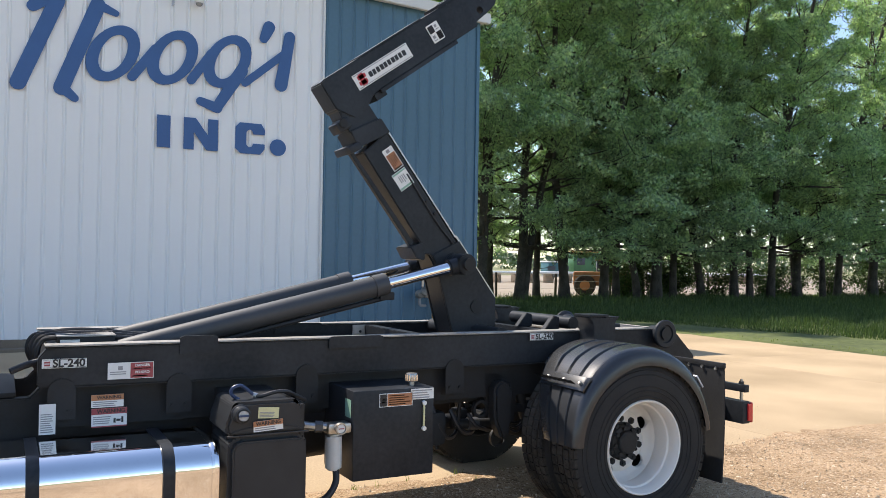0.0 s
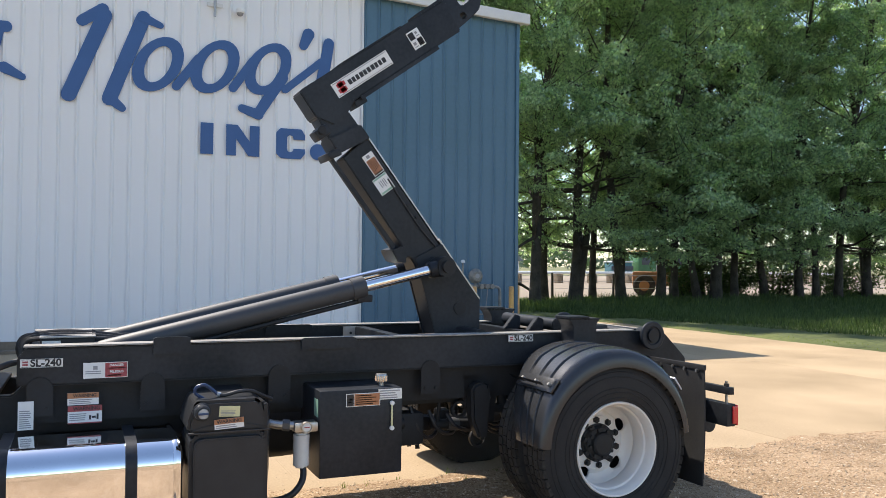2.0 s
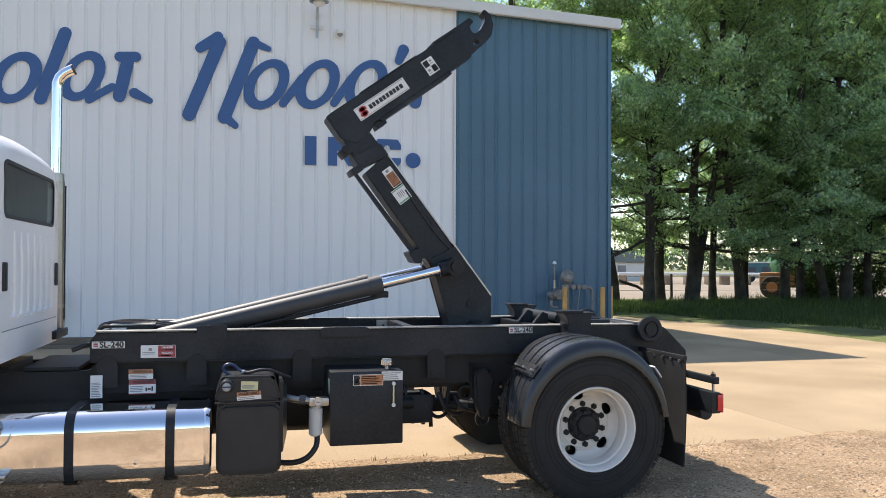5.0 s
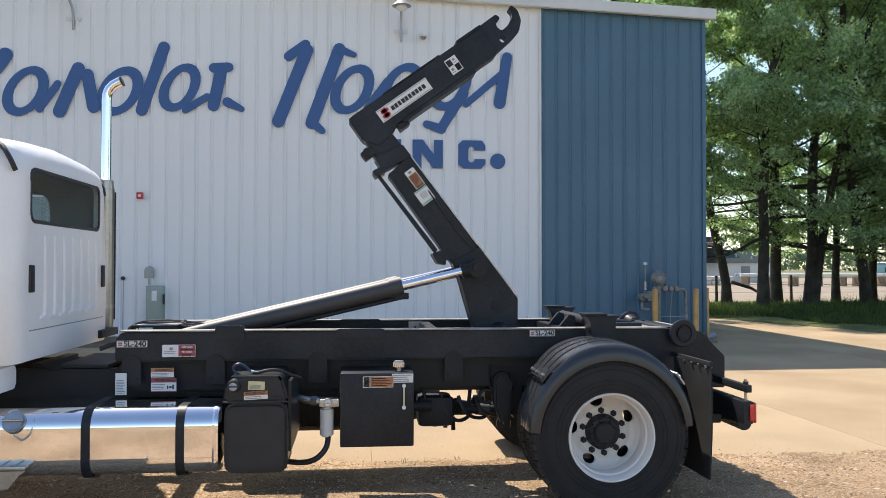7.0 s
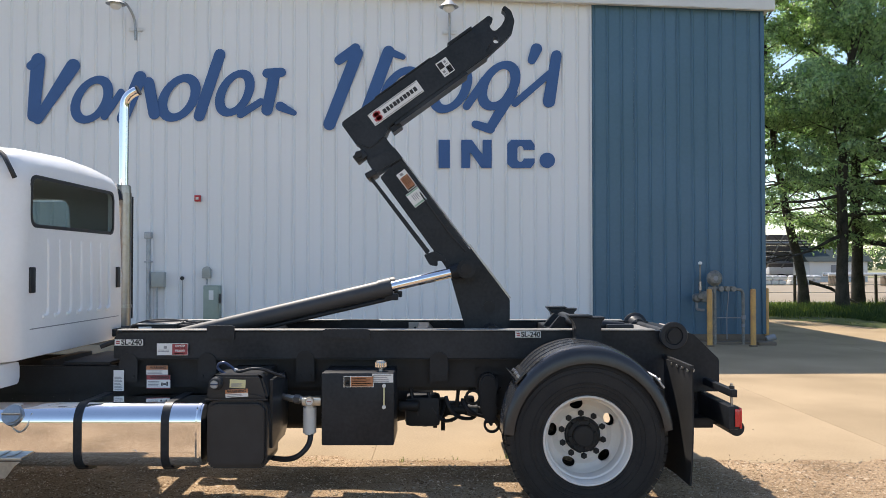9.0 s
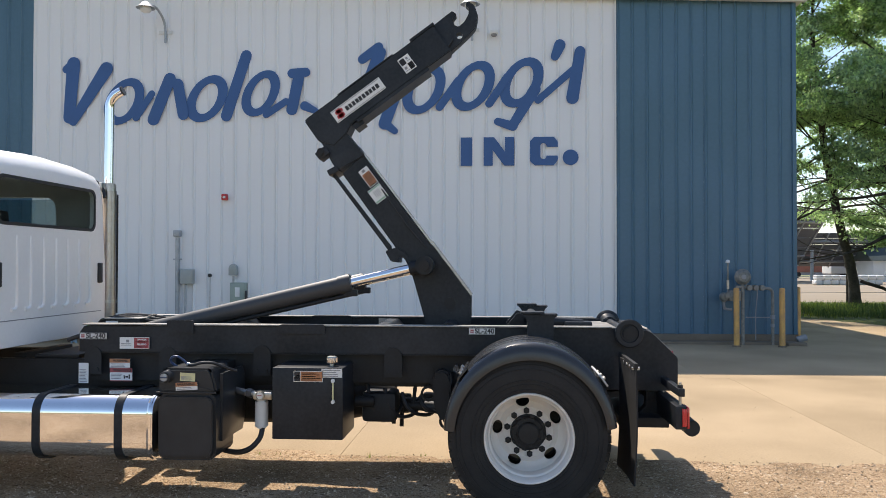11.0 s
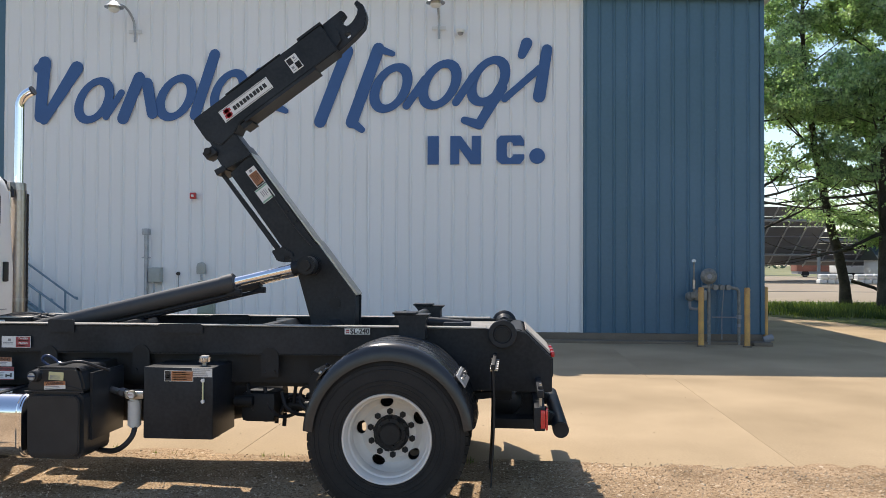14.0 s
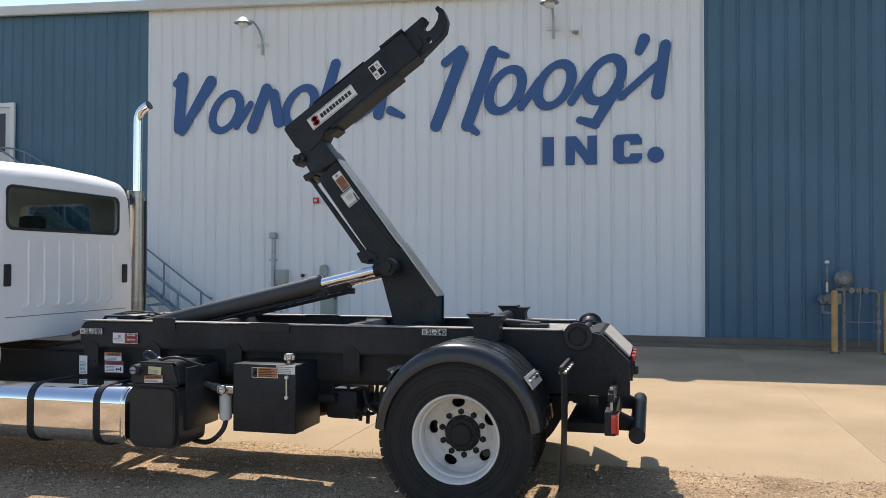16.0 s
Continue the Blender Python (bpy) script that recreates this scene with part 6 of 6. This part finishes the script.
# mud flaps
for y0, y1 in ((-0.15, 0.42), (1.78, 2.35)):
    bm = bmesh.new()
    rows = []
    for i in range(9):
        z = 0.965 - 0.755 * i / 8
        bow = 0.012 * math.sin(math.pi * i / 8) - (0.012 * i / 8)
        rows.append([(0.685 - 0.03 * (y - y0) / 0.6 + bow + 0.006 * math.sin(9 * y), y, z) for y in [y0 + (y1 - y0) * k / 6 for k in range(7)]])
    grid = [[bm.verts.new(p) for p in r] for r in rows]
    back = [[bm.verts.new((p[0] + 0.010, p[1], p[2])) for p in r] for r in rows]
    for g_, rev in ((grid, False), (back, True)):
        for a, b in zip(g_, g_[1:]):
            for k in range(6):
                f = (a[k], a[k + 1], b[k + 1], b[k])
                bm.faces.new(f[::-1] if rev else f)
    for a, b in ((0, 0), (8, 8)):
        for k in range(6):
            bm.faces.new((grid[a][k], back[a][k], back[a][k + 1], grid[a][k + 1]))
    for k in (0, 6):
        for i in range(8):
            bm.faces.new((grid[i][k], grid[i + 1][k], back[i + 1][k], back[i][k]))
    flap = part("mud_flap", bm, RUBBER, truck, "hanging black rubber mud flap")
    part("flap_bar", B((0.672, y0 - 0.005, 0.950), (0.696, y1 + (0.15 if y0 < 1 else -0.0), 0.985), 0.005), BLACK_DULL, flap)
    for k in range(5):
        part("flap_bolt", R((0.715, y0 + 0.06 + 0.12 * k, 0.945), (0.665, y0 + 0.06 + 0.12 * k, 0.945), 0.012, seg=6), STEEL, flap)

# ---- the hook lift on the truck ----
hoist = thing("hook_lift", "black steel hook lift with raised arm and hydraulic cylinders", "hook lift")
RAIL = [(-3.31, 0.955), (-3.31, 1.10), (-3.27, 1.15), (0.80, 1.155), (0.90, 1.13), (1.085, 0.95), (1.085, 0.715), (0.35, 0.715), (0.25, 0.80), (0.25, 0.955)]
for y in (0.52, 1.60):
    rail = part("side_rail", P(RAIL, y, y + 0.08, 0.006), BLACK, hoist)
    part("top_flange", B((-3.28, y - 0.012, 1.1565), (0.62, y + 0.10, 1.166), 0.003), DUST_GLINT, rail)
    part("wear_strip", B((-3.2, y - 0.004, 0.948), (0.2, y + 0.09, 0.954)), BLACK_DULL, rail)
    for x, w, h in ((-2.53, 0.20, 0.04), (-1.62, 0.34, 0.014)):
        part("guide_plate", P([(x - w / 2, 1.10), (x + w / 2, 1.10), (x + w / 2, 1.148 + h), (x + w / 2 - 0.02, 1.156 + h), (x - w / 2 + 0.02, 1.156 + h), (x - w / 2, 1.148 + h)], y - 0.018, y - 0.006), BLACK, rail)
    for x, top in ((-3.198, 0.997), (-2.628, 0.998), (-1.918, 1.015), (-0.95, 1.005)):
        lug = [(x - 0.066, 0.79), (x + 0.066, 0.79)] + arc(x, top - 0.066, 0.066, 0, 180, 10)
        part("mount_lug", P(lug, y - 0.009, y - 0.003, 0.002), BLACK_DULL, rail)
        for dx, z in ((-0.035, 0.83), (0.035, 0.83)):
            part("lug_bolt", R((x + dx, y - 0.018, z), (x + dx, y - 0.009, z), 0.011, seg=6), BLACK_DULL, rail)
    part("web_plate", B((-3.25, y + 0.07, 0.74), (-0.2, y + 0.085, 0.95)), BLACK_DULL, rail)
for x in (-3.2, -2.3, -1.06, -0.05, 0.85):
    part("cross_beam", P([(x - 0.06, 0.98), (x + 0.06, 0.98), (x + 0.06, 1.10), (x + 0.02, 1.147), (x - 0.06, 1.147)], 0.602, 1.598, 0.004), BLACK, hoist)
# The deck's pale tone includes its sky reflection.
part("deck_plate", B((0.20, 0.604, 1.12), (0.78, 1.596, 1.135), 0.003), DUST_GLINT, hoist)
part("tail_box", B((0.35, 0.62, 0.74), (0.98, 1.58, 1.06), 0.02), BLACK_DULL, hoist)
part("pivot_tube", R((-0.55, 0.605, 1.13), (-0.55, 1.595, 1.13), 0.055, seg=24), BLACK, hoist)

# pads that carry the container's sills
for y0, y1, low in ((0.345, 0.518, 1.09), (1.56, 1.72, 1.150)):
    flare = [(0.018, low), (0.200, low), (0.198, 1.215), (0.203, 1.235), (0.222, 1.250), (0.222, 1.254), (-0.020, 1.262), (-0.020, 1.258), (0.004, 1.232), (0.016, 1.205)]
    pad = part("sill_pad", P(flare, y0 + 0.008, y1, 0.003), BLACK, hoist)
    part("pad_plate", B((0.110, y0 + 0.004, 1.255), (0.226, y1, 1.264), 0.002), BLACK, pad)
    part("pad_plate", B((-0.030, y0, 1.263), (0.135, y1, 1.278), 0.003), BLACK, pad)
for y in (0.72, 1.06):
    part("latch_wedge", P([(-0.13, 1.15), (0.0, 1.15), (0.0, 1.238), (-0.045, 1.252)], y, y + 0.05, 0.004), BLACK, hoist)
rest = part("rest_plate", B((-1.212, 1.578, 1.055), (-1.102, 1.597, 1.148), 0.003), PRIMER, hoist, "pale primed rest plate")
part("plate_bolt", R((-1.157, 1.570, 1.10), (-1.157, 1.579, 1.10), 0.010, seg=8), INK, rest)
part("latch_tube", R((0.08, 0.66, 1.20), (0.08, 1.44, 1.20), 0.045, seg=24, bevel=0.006), BLACK, hoist)
part("latch_tube", R((0.18, 0.74, 1.19), (0.44, 0.74, 1.17), 0.035, seg=20, bevel=0.006), BLACK, hoist)
part("latch_block", B((0.30, 0.66, 1.136), (0.50, 0.80, 1.19), 0.01), BLACK, hoist)
# tail rollers
for y0, y1 in ((0.44, 0.60), (1.50, 1.66)):
    flange_first = y0 < 1
    prof = [(0.03, 0.012), (0.060, 0.010), (0.066, 0.0), (0.094, 0.0), (0.100, 0.006), (0.100, 0.022), (0.094, 0.030), (0.076, 0.042), (0.060, 0.085), (0.052, 0.15), (0.03, 0.16)]
    prof = prof if flange_first else [(r, 0.16 - k) for r, k in prof]
    rol = part("tail_roller", lathe(bmesh.new(), prof, (0.735, y0, 1.125), 36), BLACK, hoist, "black flanged steel roller")
    part("roller_cap", R((0.735, y0 - 0.006, 1.125), (0.735, y0 + 0.004, 1.125), 0.045, seg=20), BLACK_DULL, rol)
    part("roller_arm", P([(0.62, 1.08), (0.85, 1.08), (0.80, 1.16), (0.68, 1.16)], y0 + 0.165 if flange_first else y0 - 0.03, y0 + 0.19 if flange_first else y0 - 0.005), BLACK, rol)
part("roller_shaft", R((0.735, 0.60, 1.125), (0.735, 1.50, 1.125), 0.035, seg=20), BLACK, hoist)
# slanted tail ribs
for y in (0.70, 0.98, 1.22, 1.50):
    part("tail_rib", P([(0.55, 1.12), (0.80, 1.145), (0.92, 1.12), (1.10, 0.93), (1.10, 0.80), (0.95, 0.80)], y - 0.012, y + 0.012, 0.003), BLACK, hoist)
part("tail_sheet", P([(0.90, 1.135), (1.075, 0.965), (1.083, 0.975), (0.905, 1.147)], 0.72, 1.48), PRIMER, hoist, "pale bare tail plate")
for k, y in enumerate((0.88, 1.10, 1.32)):
    part("marker_lamp", B((1.088, y - 0.05, 0.925), (1.118, y + 0.05, 0.965), 0.008), REDLENS, hoist, "red marker lamp")
part("work_lamp", B((1.083, 1.56, 0.735), (1.125, 1.64, 0.80), 0.01), INK, hoist, "small black rear lamp")

# bumper and lights
bump = part("rear_bumper", R((1.135, 0.31, 0.49), (1.135, 1.89, 0.49), 0.055, seg=28, bevel=0.006), BLACK, truck, "black tubular rear bumper")
for y in (0.62, 1.52):
    part("bumper_post", P([(0.70, 0.47), (1.11, 0.47), (1.11, 0.545), (0.99, 0.60), (0.97, 0.72), (0.87, 0.72), (0.87, 0.60), (0.82, 0.545), (0.70, 0.545)], y - 0.05, y + 0.05, 0.006), BLACK_DULL, bump)
part("bumper_beam", B((0.66, 0.40, 0.475), (1.0, 1.80, 0.545), 0.01), BLACK_DULL, bump)
part("hitch_plate", B((0.88, 0.56, 0.64), (0.94, 1.64, 0.70), 0.01), BLACK_DULL, bump)
for y0, y1 in ((-0.07, 0.62), (1.58, 2.27)):
    o = y0 if y0 < 1 else y1 - 0.02
    lampb = part("light_bar", B((0.965, y0, 0.765), (1.005, y1, 0.815), 0.005), BLACK, truck)
    part("lamp_box", B((0.945, y0, 0.555), (1.015, y1, 0.705), 0.008), BLACK, lampb)
    part("tail_lamp", B((1.017, y0 - 0.01, 0.562), (1.032, y0 + 0.13, 0.698), 0.006) if y0 < 1 else B((1.017, y1 - 0.15, 0.562), (1.040, y1 + 0.01, 0.698), 0.008), REDLENS, lampb, "red tail lamp")
    part("side_marker", B((0.985, y0 - 0.014, 0.575), (1.016, y0 - 0.001, 0.690), 0.004) if y0 < 1 else B((0.965, y1 + 0.001, 0.562), (1.016, y1 + 0.022, 0.698), 0.006), REDLENS, lampb, "red side reflector")
    for yy in (y0 + 0.05, y1 - 0.08):
        part("lamp_bolt", R((0.985, yy, 0.70), (0.985, yy, 0.85), 0.010, seg=8), STEEL, lampb)
        part("lamp_nut", R((0.985, yy, 0.8155), (0.985, yy, 0.835), 0.018, seg=6), INK, lampb)

# arm: lower boom, sliding head, jib with hook
Y0, Y1 = 0.95, 1.16
boom = part("boom", P([(-0.72, 1.06), (-0.65, 1.02), (-0.50, 1.02), (-0.415, 1.08), (-0.413, 1.362), (-1.249, 2.468), (-1.412, 2.320), (-0.985, 1.735), (-0.905, 1.63), (-0.845, 1.508)], Y0, Y1, 0.008), BLACK, hoist, "black tapered box-section boom")
CHEEK = [(-0.725, 1.07), (-0.65, 1.03), (-0.50, 1.03), (-0.403, 1.09), (-0.401, 1.366), (-0.70, 1.762), (-0.90, 1.66), (-0.848, 1.50)]
for y in (Y0 - 0.022, Y1 + 0.002):
    part("boom_cheek", P(CHEEK, y, y + 0.020, 0.004), BLACK, boom)
# Bright metal strips put the sky's sheen on the boom's black rear face.
part("boom_back_plate", P([(-0.402, 1.370), (-0.72, 1.790), (-0.708, 1.798), (-0.390, 1.378)], Y0, Y1), STEEL, boom, "bright steel back plate in place of sky light on black paint")
part("boom_edge", P([(-0.72, 1.782), (-1.245, 2.474), (-1.237, 2.480), (-0.712, 1.788)], Y0 + 0.004, Y1 - 0.004), STEEL, boom, "bright steel strip in place of sky reflection on black paint")
part("pin_boss", R((-0.56, Y0 - 0.030, 1.31), (-0.56, Y0 - 0.022, 1.31), 0.045, seg=24), BLACK_DULL, boom)
part("rod_boss", R((-0.745, Y0 - 0.05, 1.602), (-0.745, Y0 - 0.022, 1.602), 0.075, seg=32, bevel=0.008), BLACK, boom)
part("pivot_pin", R((-0.745, 0.70, 1.602), (-0.745, 1.50, 1.602), 0.040, seg=24), BLACK_DULL, boom)
part("head_collar", P([(-1.232, 2.465), (-1.30, 2.555), (-1.515, 2.445), (-1.452, 2.345)], Y0 - 0.02, Y1 + 0.02, 0.006), BLACK, boom)
part("sliding_head", P([(-1.29, 2.53), (-1.375, 2.64), (-1.60, 2.60), (-1.475, 2.385)], Y0 + 0.012, Y1 - 0.012, 0.006), BLACK, boom)
part("lock_block", B((-1.615, Y0 - 0.04, 2.445), (-1.515, Y1 - 0.1, 2.515), 0.012, turn=Matrix.Rotation(radians(-38), 3, "Y")), BLACK, boom)
part("lock_pin", R((-1.575, Y0 - 0.06, 2.49), (-1.575, Y0 + 0.1, 2.49), 0.028, seg=16, bevel=0.005), BLACK_DULL, boom)
part("slide_stop", B((-1.525, Y0 - 0.03, 2.318), (-1.435, Y1 + 0.03, 2.368), 0.008, turn=Matrix.Rotation(radians(-28), 3, "Y")), BLACK, boom)
part("slide_guard", P([(-1.512, 2.332), (-1.474, 2.325), (-1.022, 1.744), (-1.045, 1.712)], Y0 + 0.03, Y0 + 0.075, 0.004), BLACK, boom)
part("slide_bracket", P([(-1.069, 1.712), (-1.024, 1.633), (-0.962, 1.624), (-0.962, 1.668), (-0.922, 1.664), (-0.88, 1.61), (-0.90, 1.70), (-0.98, 1.745)], Y0 - 0.02, Y1 + 0.02, 0.006), BLACK, boom)
part("grease_line", pipe(bmesh.new(), [(-1.10, Y0 - 0.006, 2.2), (-0.98, Y0 - 0.012, 2.03), (-0.86, Y0 - 0.010, 1.87), (-0.74, Y0 - 0.012, 1.74)], 0.006, 6), INK, boom)
for x, z in ((-0.95, 2.02), (-0.885, 1.945)):
    part("grease_fitting", R((x, Y0 - 0.018, z), (x, Y0, z), 0.012, seg=8), BLACK_DULL, boom)
jib = part("jib", P([(-1.604, 2.58), (-1.716, 2.738), (-1.700, 2.760), (-0.70, 3.480), (-0.557, 3.281), (-1.340, 2.715), (-1.375, 2.64), (-1.48, 2.54)], Y0, Y1, 0.008), BLACK, hoist, "black box-section jib with a lifting hook")
part("jib_step", P([(-0.885, 3.370), (-0.70, 3.503), (-0.69, 3.488), (-0.875, 3.352)], Y0 - 0.006, Y1 + 0.006), BLACK, jib)
part("jib_seam", P([(-1.455, 2.945), (-1.02, 3.259), (-1.014, 3.252), (-1.449, 2.938)], Y0 - 0.005, Y1 + 0.005), BLACK, jib)
part("jib_foot", P([(-1.335, 2.71), (-1.265, 2.76), (-1.24, 2.722), (-1.31, 2.672)], Y0 + 0.02, Y1 - 0.02), BLACK, jib)
part("under_plate", P([(-1.30, 2.745), (-0.74, 3.150), (-0.725, 3.130), (-1.285, 2.725)], Y0 - 0.008, Y1 + 0.008), BLACK, jib)
HOOK = [(-0.802, 3.433), (-0.699, 3.512), (-0.555, 3.622), (-0.519, 3.595), (-0.555, 3.546), (-0.533, 3.505), (-0.501, 3.495), (-0.457, 3.535), (-0.425, 3.593), (-0.421, 3.642), (-0.452, 3.67), (-0.43, 3.701), (-0.376, 3.659), (-0.349, 3.578), (-0.367, 3.488), (-0.421, 3.426), (-0.555, 3.303), (-0.7, 3.2)]
hook = part("lifting_hook", P(HOOK, 1.045, 1.155, 0.006), BLACK, jib, "thick black steel hook")
carve(hook, [R((-0.497, 0.8, 3.423), (-0.497, 1.4, 3.423), 0.027, seg=24)])
part("hook_bolt", R((-0.655, Y0 + 0.03, 3.362), (-0.655, 1.23, 3.362), 0.03, seg=20), BLACK_DULL, jib)
part("hook_cheek", P([(-0.80, 3.37), (-0.655, 3.487), (-0.575, 3.46), (-0.545, 3.38), (-0.60, 3.29), (-0.675, 3.215)], 1.01, 1.043, 0.004), BLACK, jib)

ANG = math.degrees(math.atan2(3.480 - 2.760, -0.70 + 1.700))
name_bars = [(0.245 + 0.069 * k, 0.34, 0.245 + 0.069 * k + (0.052 if k % 3 else 0.058), 0.68, INK) for k in range(10)]
decal(jib, -1.287, 2.899, Y0 - 0.002, 0.470, 0.105, ANG, [(0.015, 0.05, 0.985, 0.10, INK_GREY), (0.015, 0.90, 0.985, 0.95, INK_GREY), (0.06, 0.54, 0.20, 0.80, RED), (0.05, 0.20, 0.19, 0.46, RED), (0.085, 0.12, 0.165, 0.88, RED)] + name_bars, label="white maker's plate with red mark and dark bars")
decal(jib, -0.902, 3.182, Y0 - 0.002, 0.100, 0.128, ANG, [(0.06, 0.52, 0.50, 0.92, SEATCLOTH), (0.52, 0.06, 0.94, 0.48, SEATCLOTH)] + lines(0.56, 0.92, 0.10, 0.44, 4, INK_GREY, 5) + [(0.6, 0.6, 0.88, 0.64, INK_GREY), (0.62, 0.72, 0.8, 0.86, INK_GREY), (0.1, 0.1, 0.4, 0.14, INK_GREY), (0.12, 0.22, 0.34, 0.38, INK_GREY)], label="small four-part safety label")
BANG = math.degrees(math.atan2(2.468 - 1.362, -1.249 + 0.413)) - 180
decal(boom, -1.205, 2.295, Y0 - 0.002, 0.158, 0.082, BANG, [(0.26, 0.06, 0.97, 0.94, LABEL_OR), (0.90, 0.06, 0.97, 0.94, INK)] + lines(0.3, 0.88, 0.12, 0.9, 5, INK, 6) + [(0.06, 0.3, 0.2, 0.6, INK_GREY)], label="orange pictogram warning label")
decal(boom, -1.128, 2.163, Y0 - 0.002, 0.125, 0.115, BANG, [(0.03, 0.03, 0.12, 0.97, LABEL_GRN), (0.86, 0.03, 0.97, 0.97, LABEL_GRN)] + lines(0.25, 0.75, 0.25, 0.75, 4, INK_GREY, 7), label="white and green capacity label")

# side labels
for x, z, w, tx in ((-3.19, 1.075, 0.205, 0.054), (-0.305, 1.130, 0.185, 0.050)):
    decal(hoist, x, z, 0.498, w, 0.046, 0, [(0.02, 0.06, 0.98, 0.10, INK), (0.02, 0.90, 0.98, 0.94, INK), (0.05, 0.25, 0.18, 0.45, LABEL_RED), (0.05, 0.55, 0.18, 0.75, LABEL_RED)], text=[("SL-240", 0.60, 0.5, tx, INK)], label="white model number plate")
decal(hoist, -2.875, 1.025, 0.500, 0.225, 0.085, 0, [(0.49, 0.04, 0.985, 0.96, LABEL_RED)] + lines(0.55, 0.95, 0.55, 0.68, 1, LABEL, 2) + lines(0.55, 0.95, 0.08, 0.25, 1, LABEL, 3) + lines(0.05, 0.4, 0.25, 0.5, 2, INK_GREY, 2) + [(0.22, 0.55, 0.32, 0.78, INK_GREY)],
      text=[("DANGER", 0.75, 0.80, 0.018, LABEL), ("PELIGRO", 0.75, 0.38, 0.018, LABEL)], label="red and white danger label")
decal(hoist, -2.985, 0.875, 0.500, 0.155, 0.065, 0, [(0, 0.55, 1, 1, LABEL_OR)] + lines(0.05, 0.95, 0.06, 0.5, 3, INK_GREY, 4), text=[("WARNING", 0.55, 0.77, 0.024, INK)], label="orange and white warning label")
decal(hoist, -2.975, 0.790, 0.500, 0.17, 0.095, 0, [(0, 0.68, 1, 1, LABEL_RED), (0, 0.0, 1, 0.06, LABEL_RED)] + lines(0.05, 0.55, 0.15, 0.6, 4, INK_GREY, 5) + [(0.62, 0.2, 0.68, 0.45, INK), (0.7, 0.28, 0.82, 0.40, INK), (0.84, 0.2, 0.9, 0.52, INK)], text=[("WARNING", 0.55, 0.84, 0.028, INK)], label="red and white warning label")
decal(hoist, -3.262, 0.800, 0.500, 0.075, 0.150, 0, lines(0.1, 0.9, 0.05, 0.7, 9, INK_GREY, 6), label="white data plate with small print")

# lift cylinders
for y in (0.79, 1.41):
    A, Bp = Vector((-3.02, y, 1.065)), Vector((-0.745, y, 1.602))
    d = (Bp - A).normalized()
    cyl = part("lift_cylinder", R(A, A + d * 1.70, 0.066, seg=36, bevel=0.006), CYLPAINT, hoist, "black hydraulic lift cylinder")
    part("gland", R(A + d * 1.66, A + d * 1.76, 0.072, seg=36, bevel=0.006), CYLPAINT, cyl)
    part("piston_rod", R(A + d * 1.75, Bp - d * 0.06, 0.038, seg=32), ROD, cyl, "bright chrome piston rod")
    part("rod_clevis", R(Bp - d * 0.12, Bp + d * 0.03, 0.055, seg=28, bevel=0.008), BLACK, cyl)
    part("rod_eye", R(Bp - Vector((0, 0.06, 0)), Bp + Vector((0, 0.06, 0)), 0.07, seg=28, bevel=0.006), BLACK, cyl)
    nrm = Vector((-d.z, 0, d.x))
    part("port_pipe", R(A + d * 0.5 - nrm * 0.08, A + d * 1.74 - nrm * 0.085, 0.016, seg=12), BLACK, cyl)
    part("port_block", B(A + d * 1.74 - nrm * 0.075 - Vector((0.05, 0.03, 0.025)), A + d * 1.74 - nrm * 0.075 + Vector((0.05, 0.03, 0.025)), 0.008), BLACK, cyl)
    part("base_eye", R(A - Vector((0, 0.07, 0)), A + Vector((0, 0.07, 0)), 0.075, seg=28, bevel=0.006), BLACK, cyl)
# valve and hoses at the front of the hoist
valve = part("valve_block", B((-3.21, 0.72, 1.10), (-2.93, 0.98, 1.185), 0.01), BLACK_DULL, hoist)
part("valve_tag", B((-3.20, 0.713, 1.135), (-3.105, 0.719, 1.172)), LABEL, valve)
part("valve_lid", B((-3.215, 0.715, 1.186), (-2.925, 0.985, 1.194), 0.002), DUST_GLINT, valve)
for k in range(4):
    y = 0.80 + 0.10 * k
    z = 1.186 + 0.008 * (k % 3)
    part("hose", pipe(bmesh.new(), [(-2.80 + 0.03 * k, y + 0.02, 1.16), (-2.93, y, z - 0.012), (-3.08, y - 0.01, z), (-3.20 - 0.01 * (k % 2), y - 0.02, z - 0.005), (-3.28 - 0.012 * k, y, 1.165), (-3.305 - 0.012 * k, y, 1.08), (-3.28, y + 0.03, 0.96)], 0.014, 8), INK, hoist)
    part("hose_clamp", R((-2.945, y, z - 0.010), (-2.925, y, z - 0.012), 0.020, seg=10), BLACK_DULL, hoist)
part("hose_stub", pipe(bmesh.new(), [(-3.30, 0.62, 1.075), (-3.36, 0.60, 1.062), (-3.43, 0.58, 1.035)], 0.017, 8), INK, hoist)
part("tool_bracket", B((-3.75, 0.69, 0.888), (-3.40, 1.50, 0.915), 0.008), BLACK_DULL, truck)
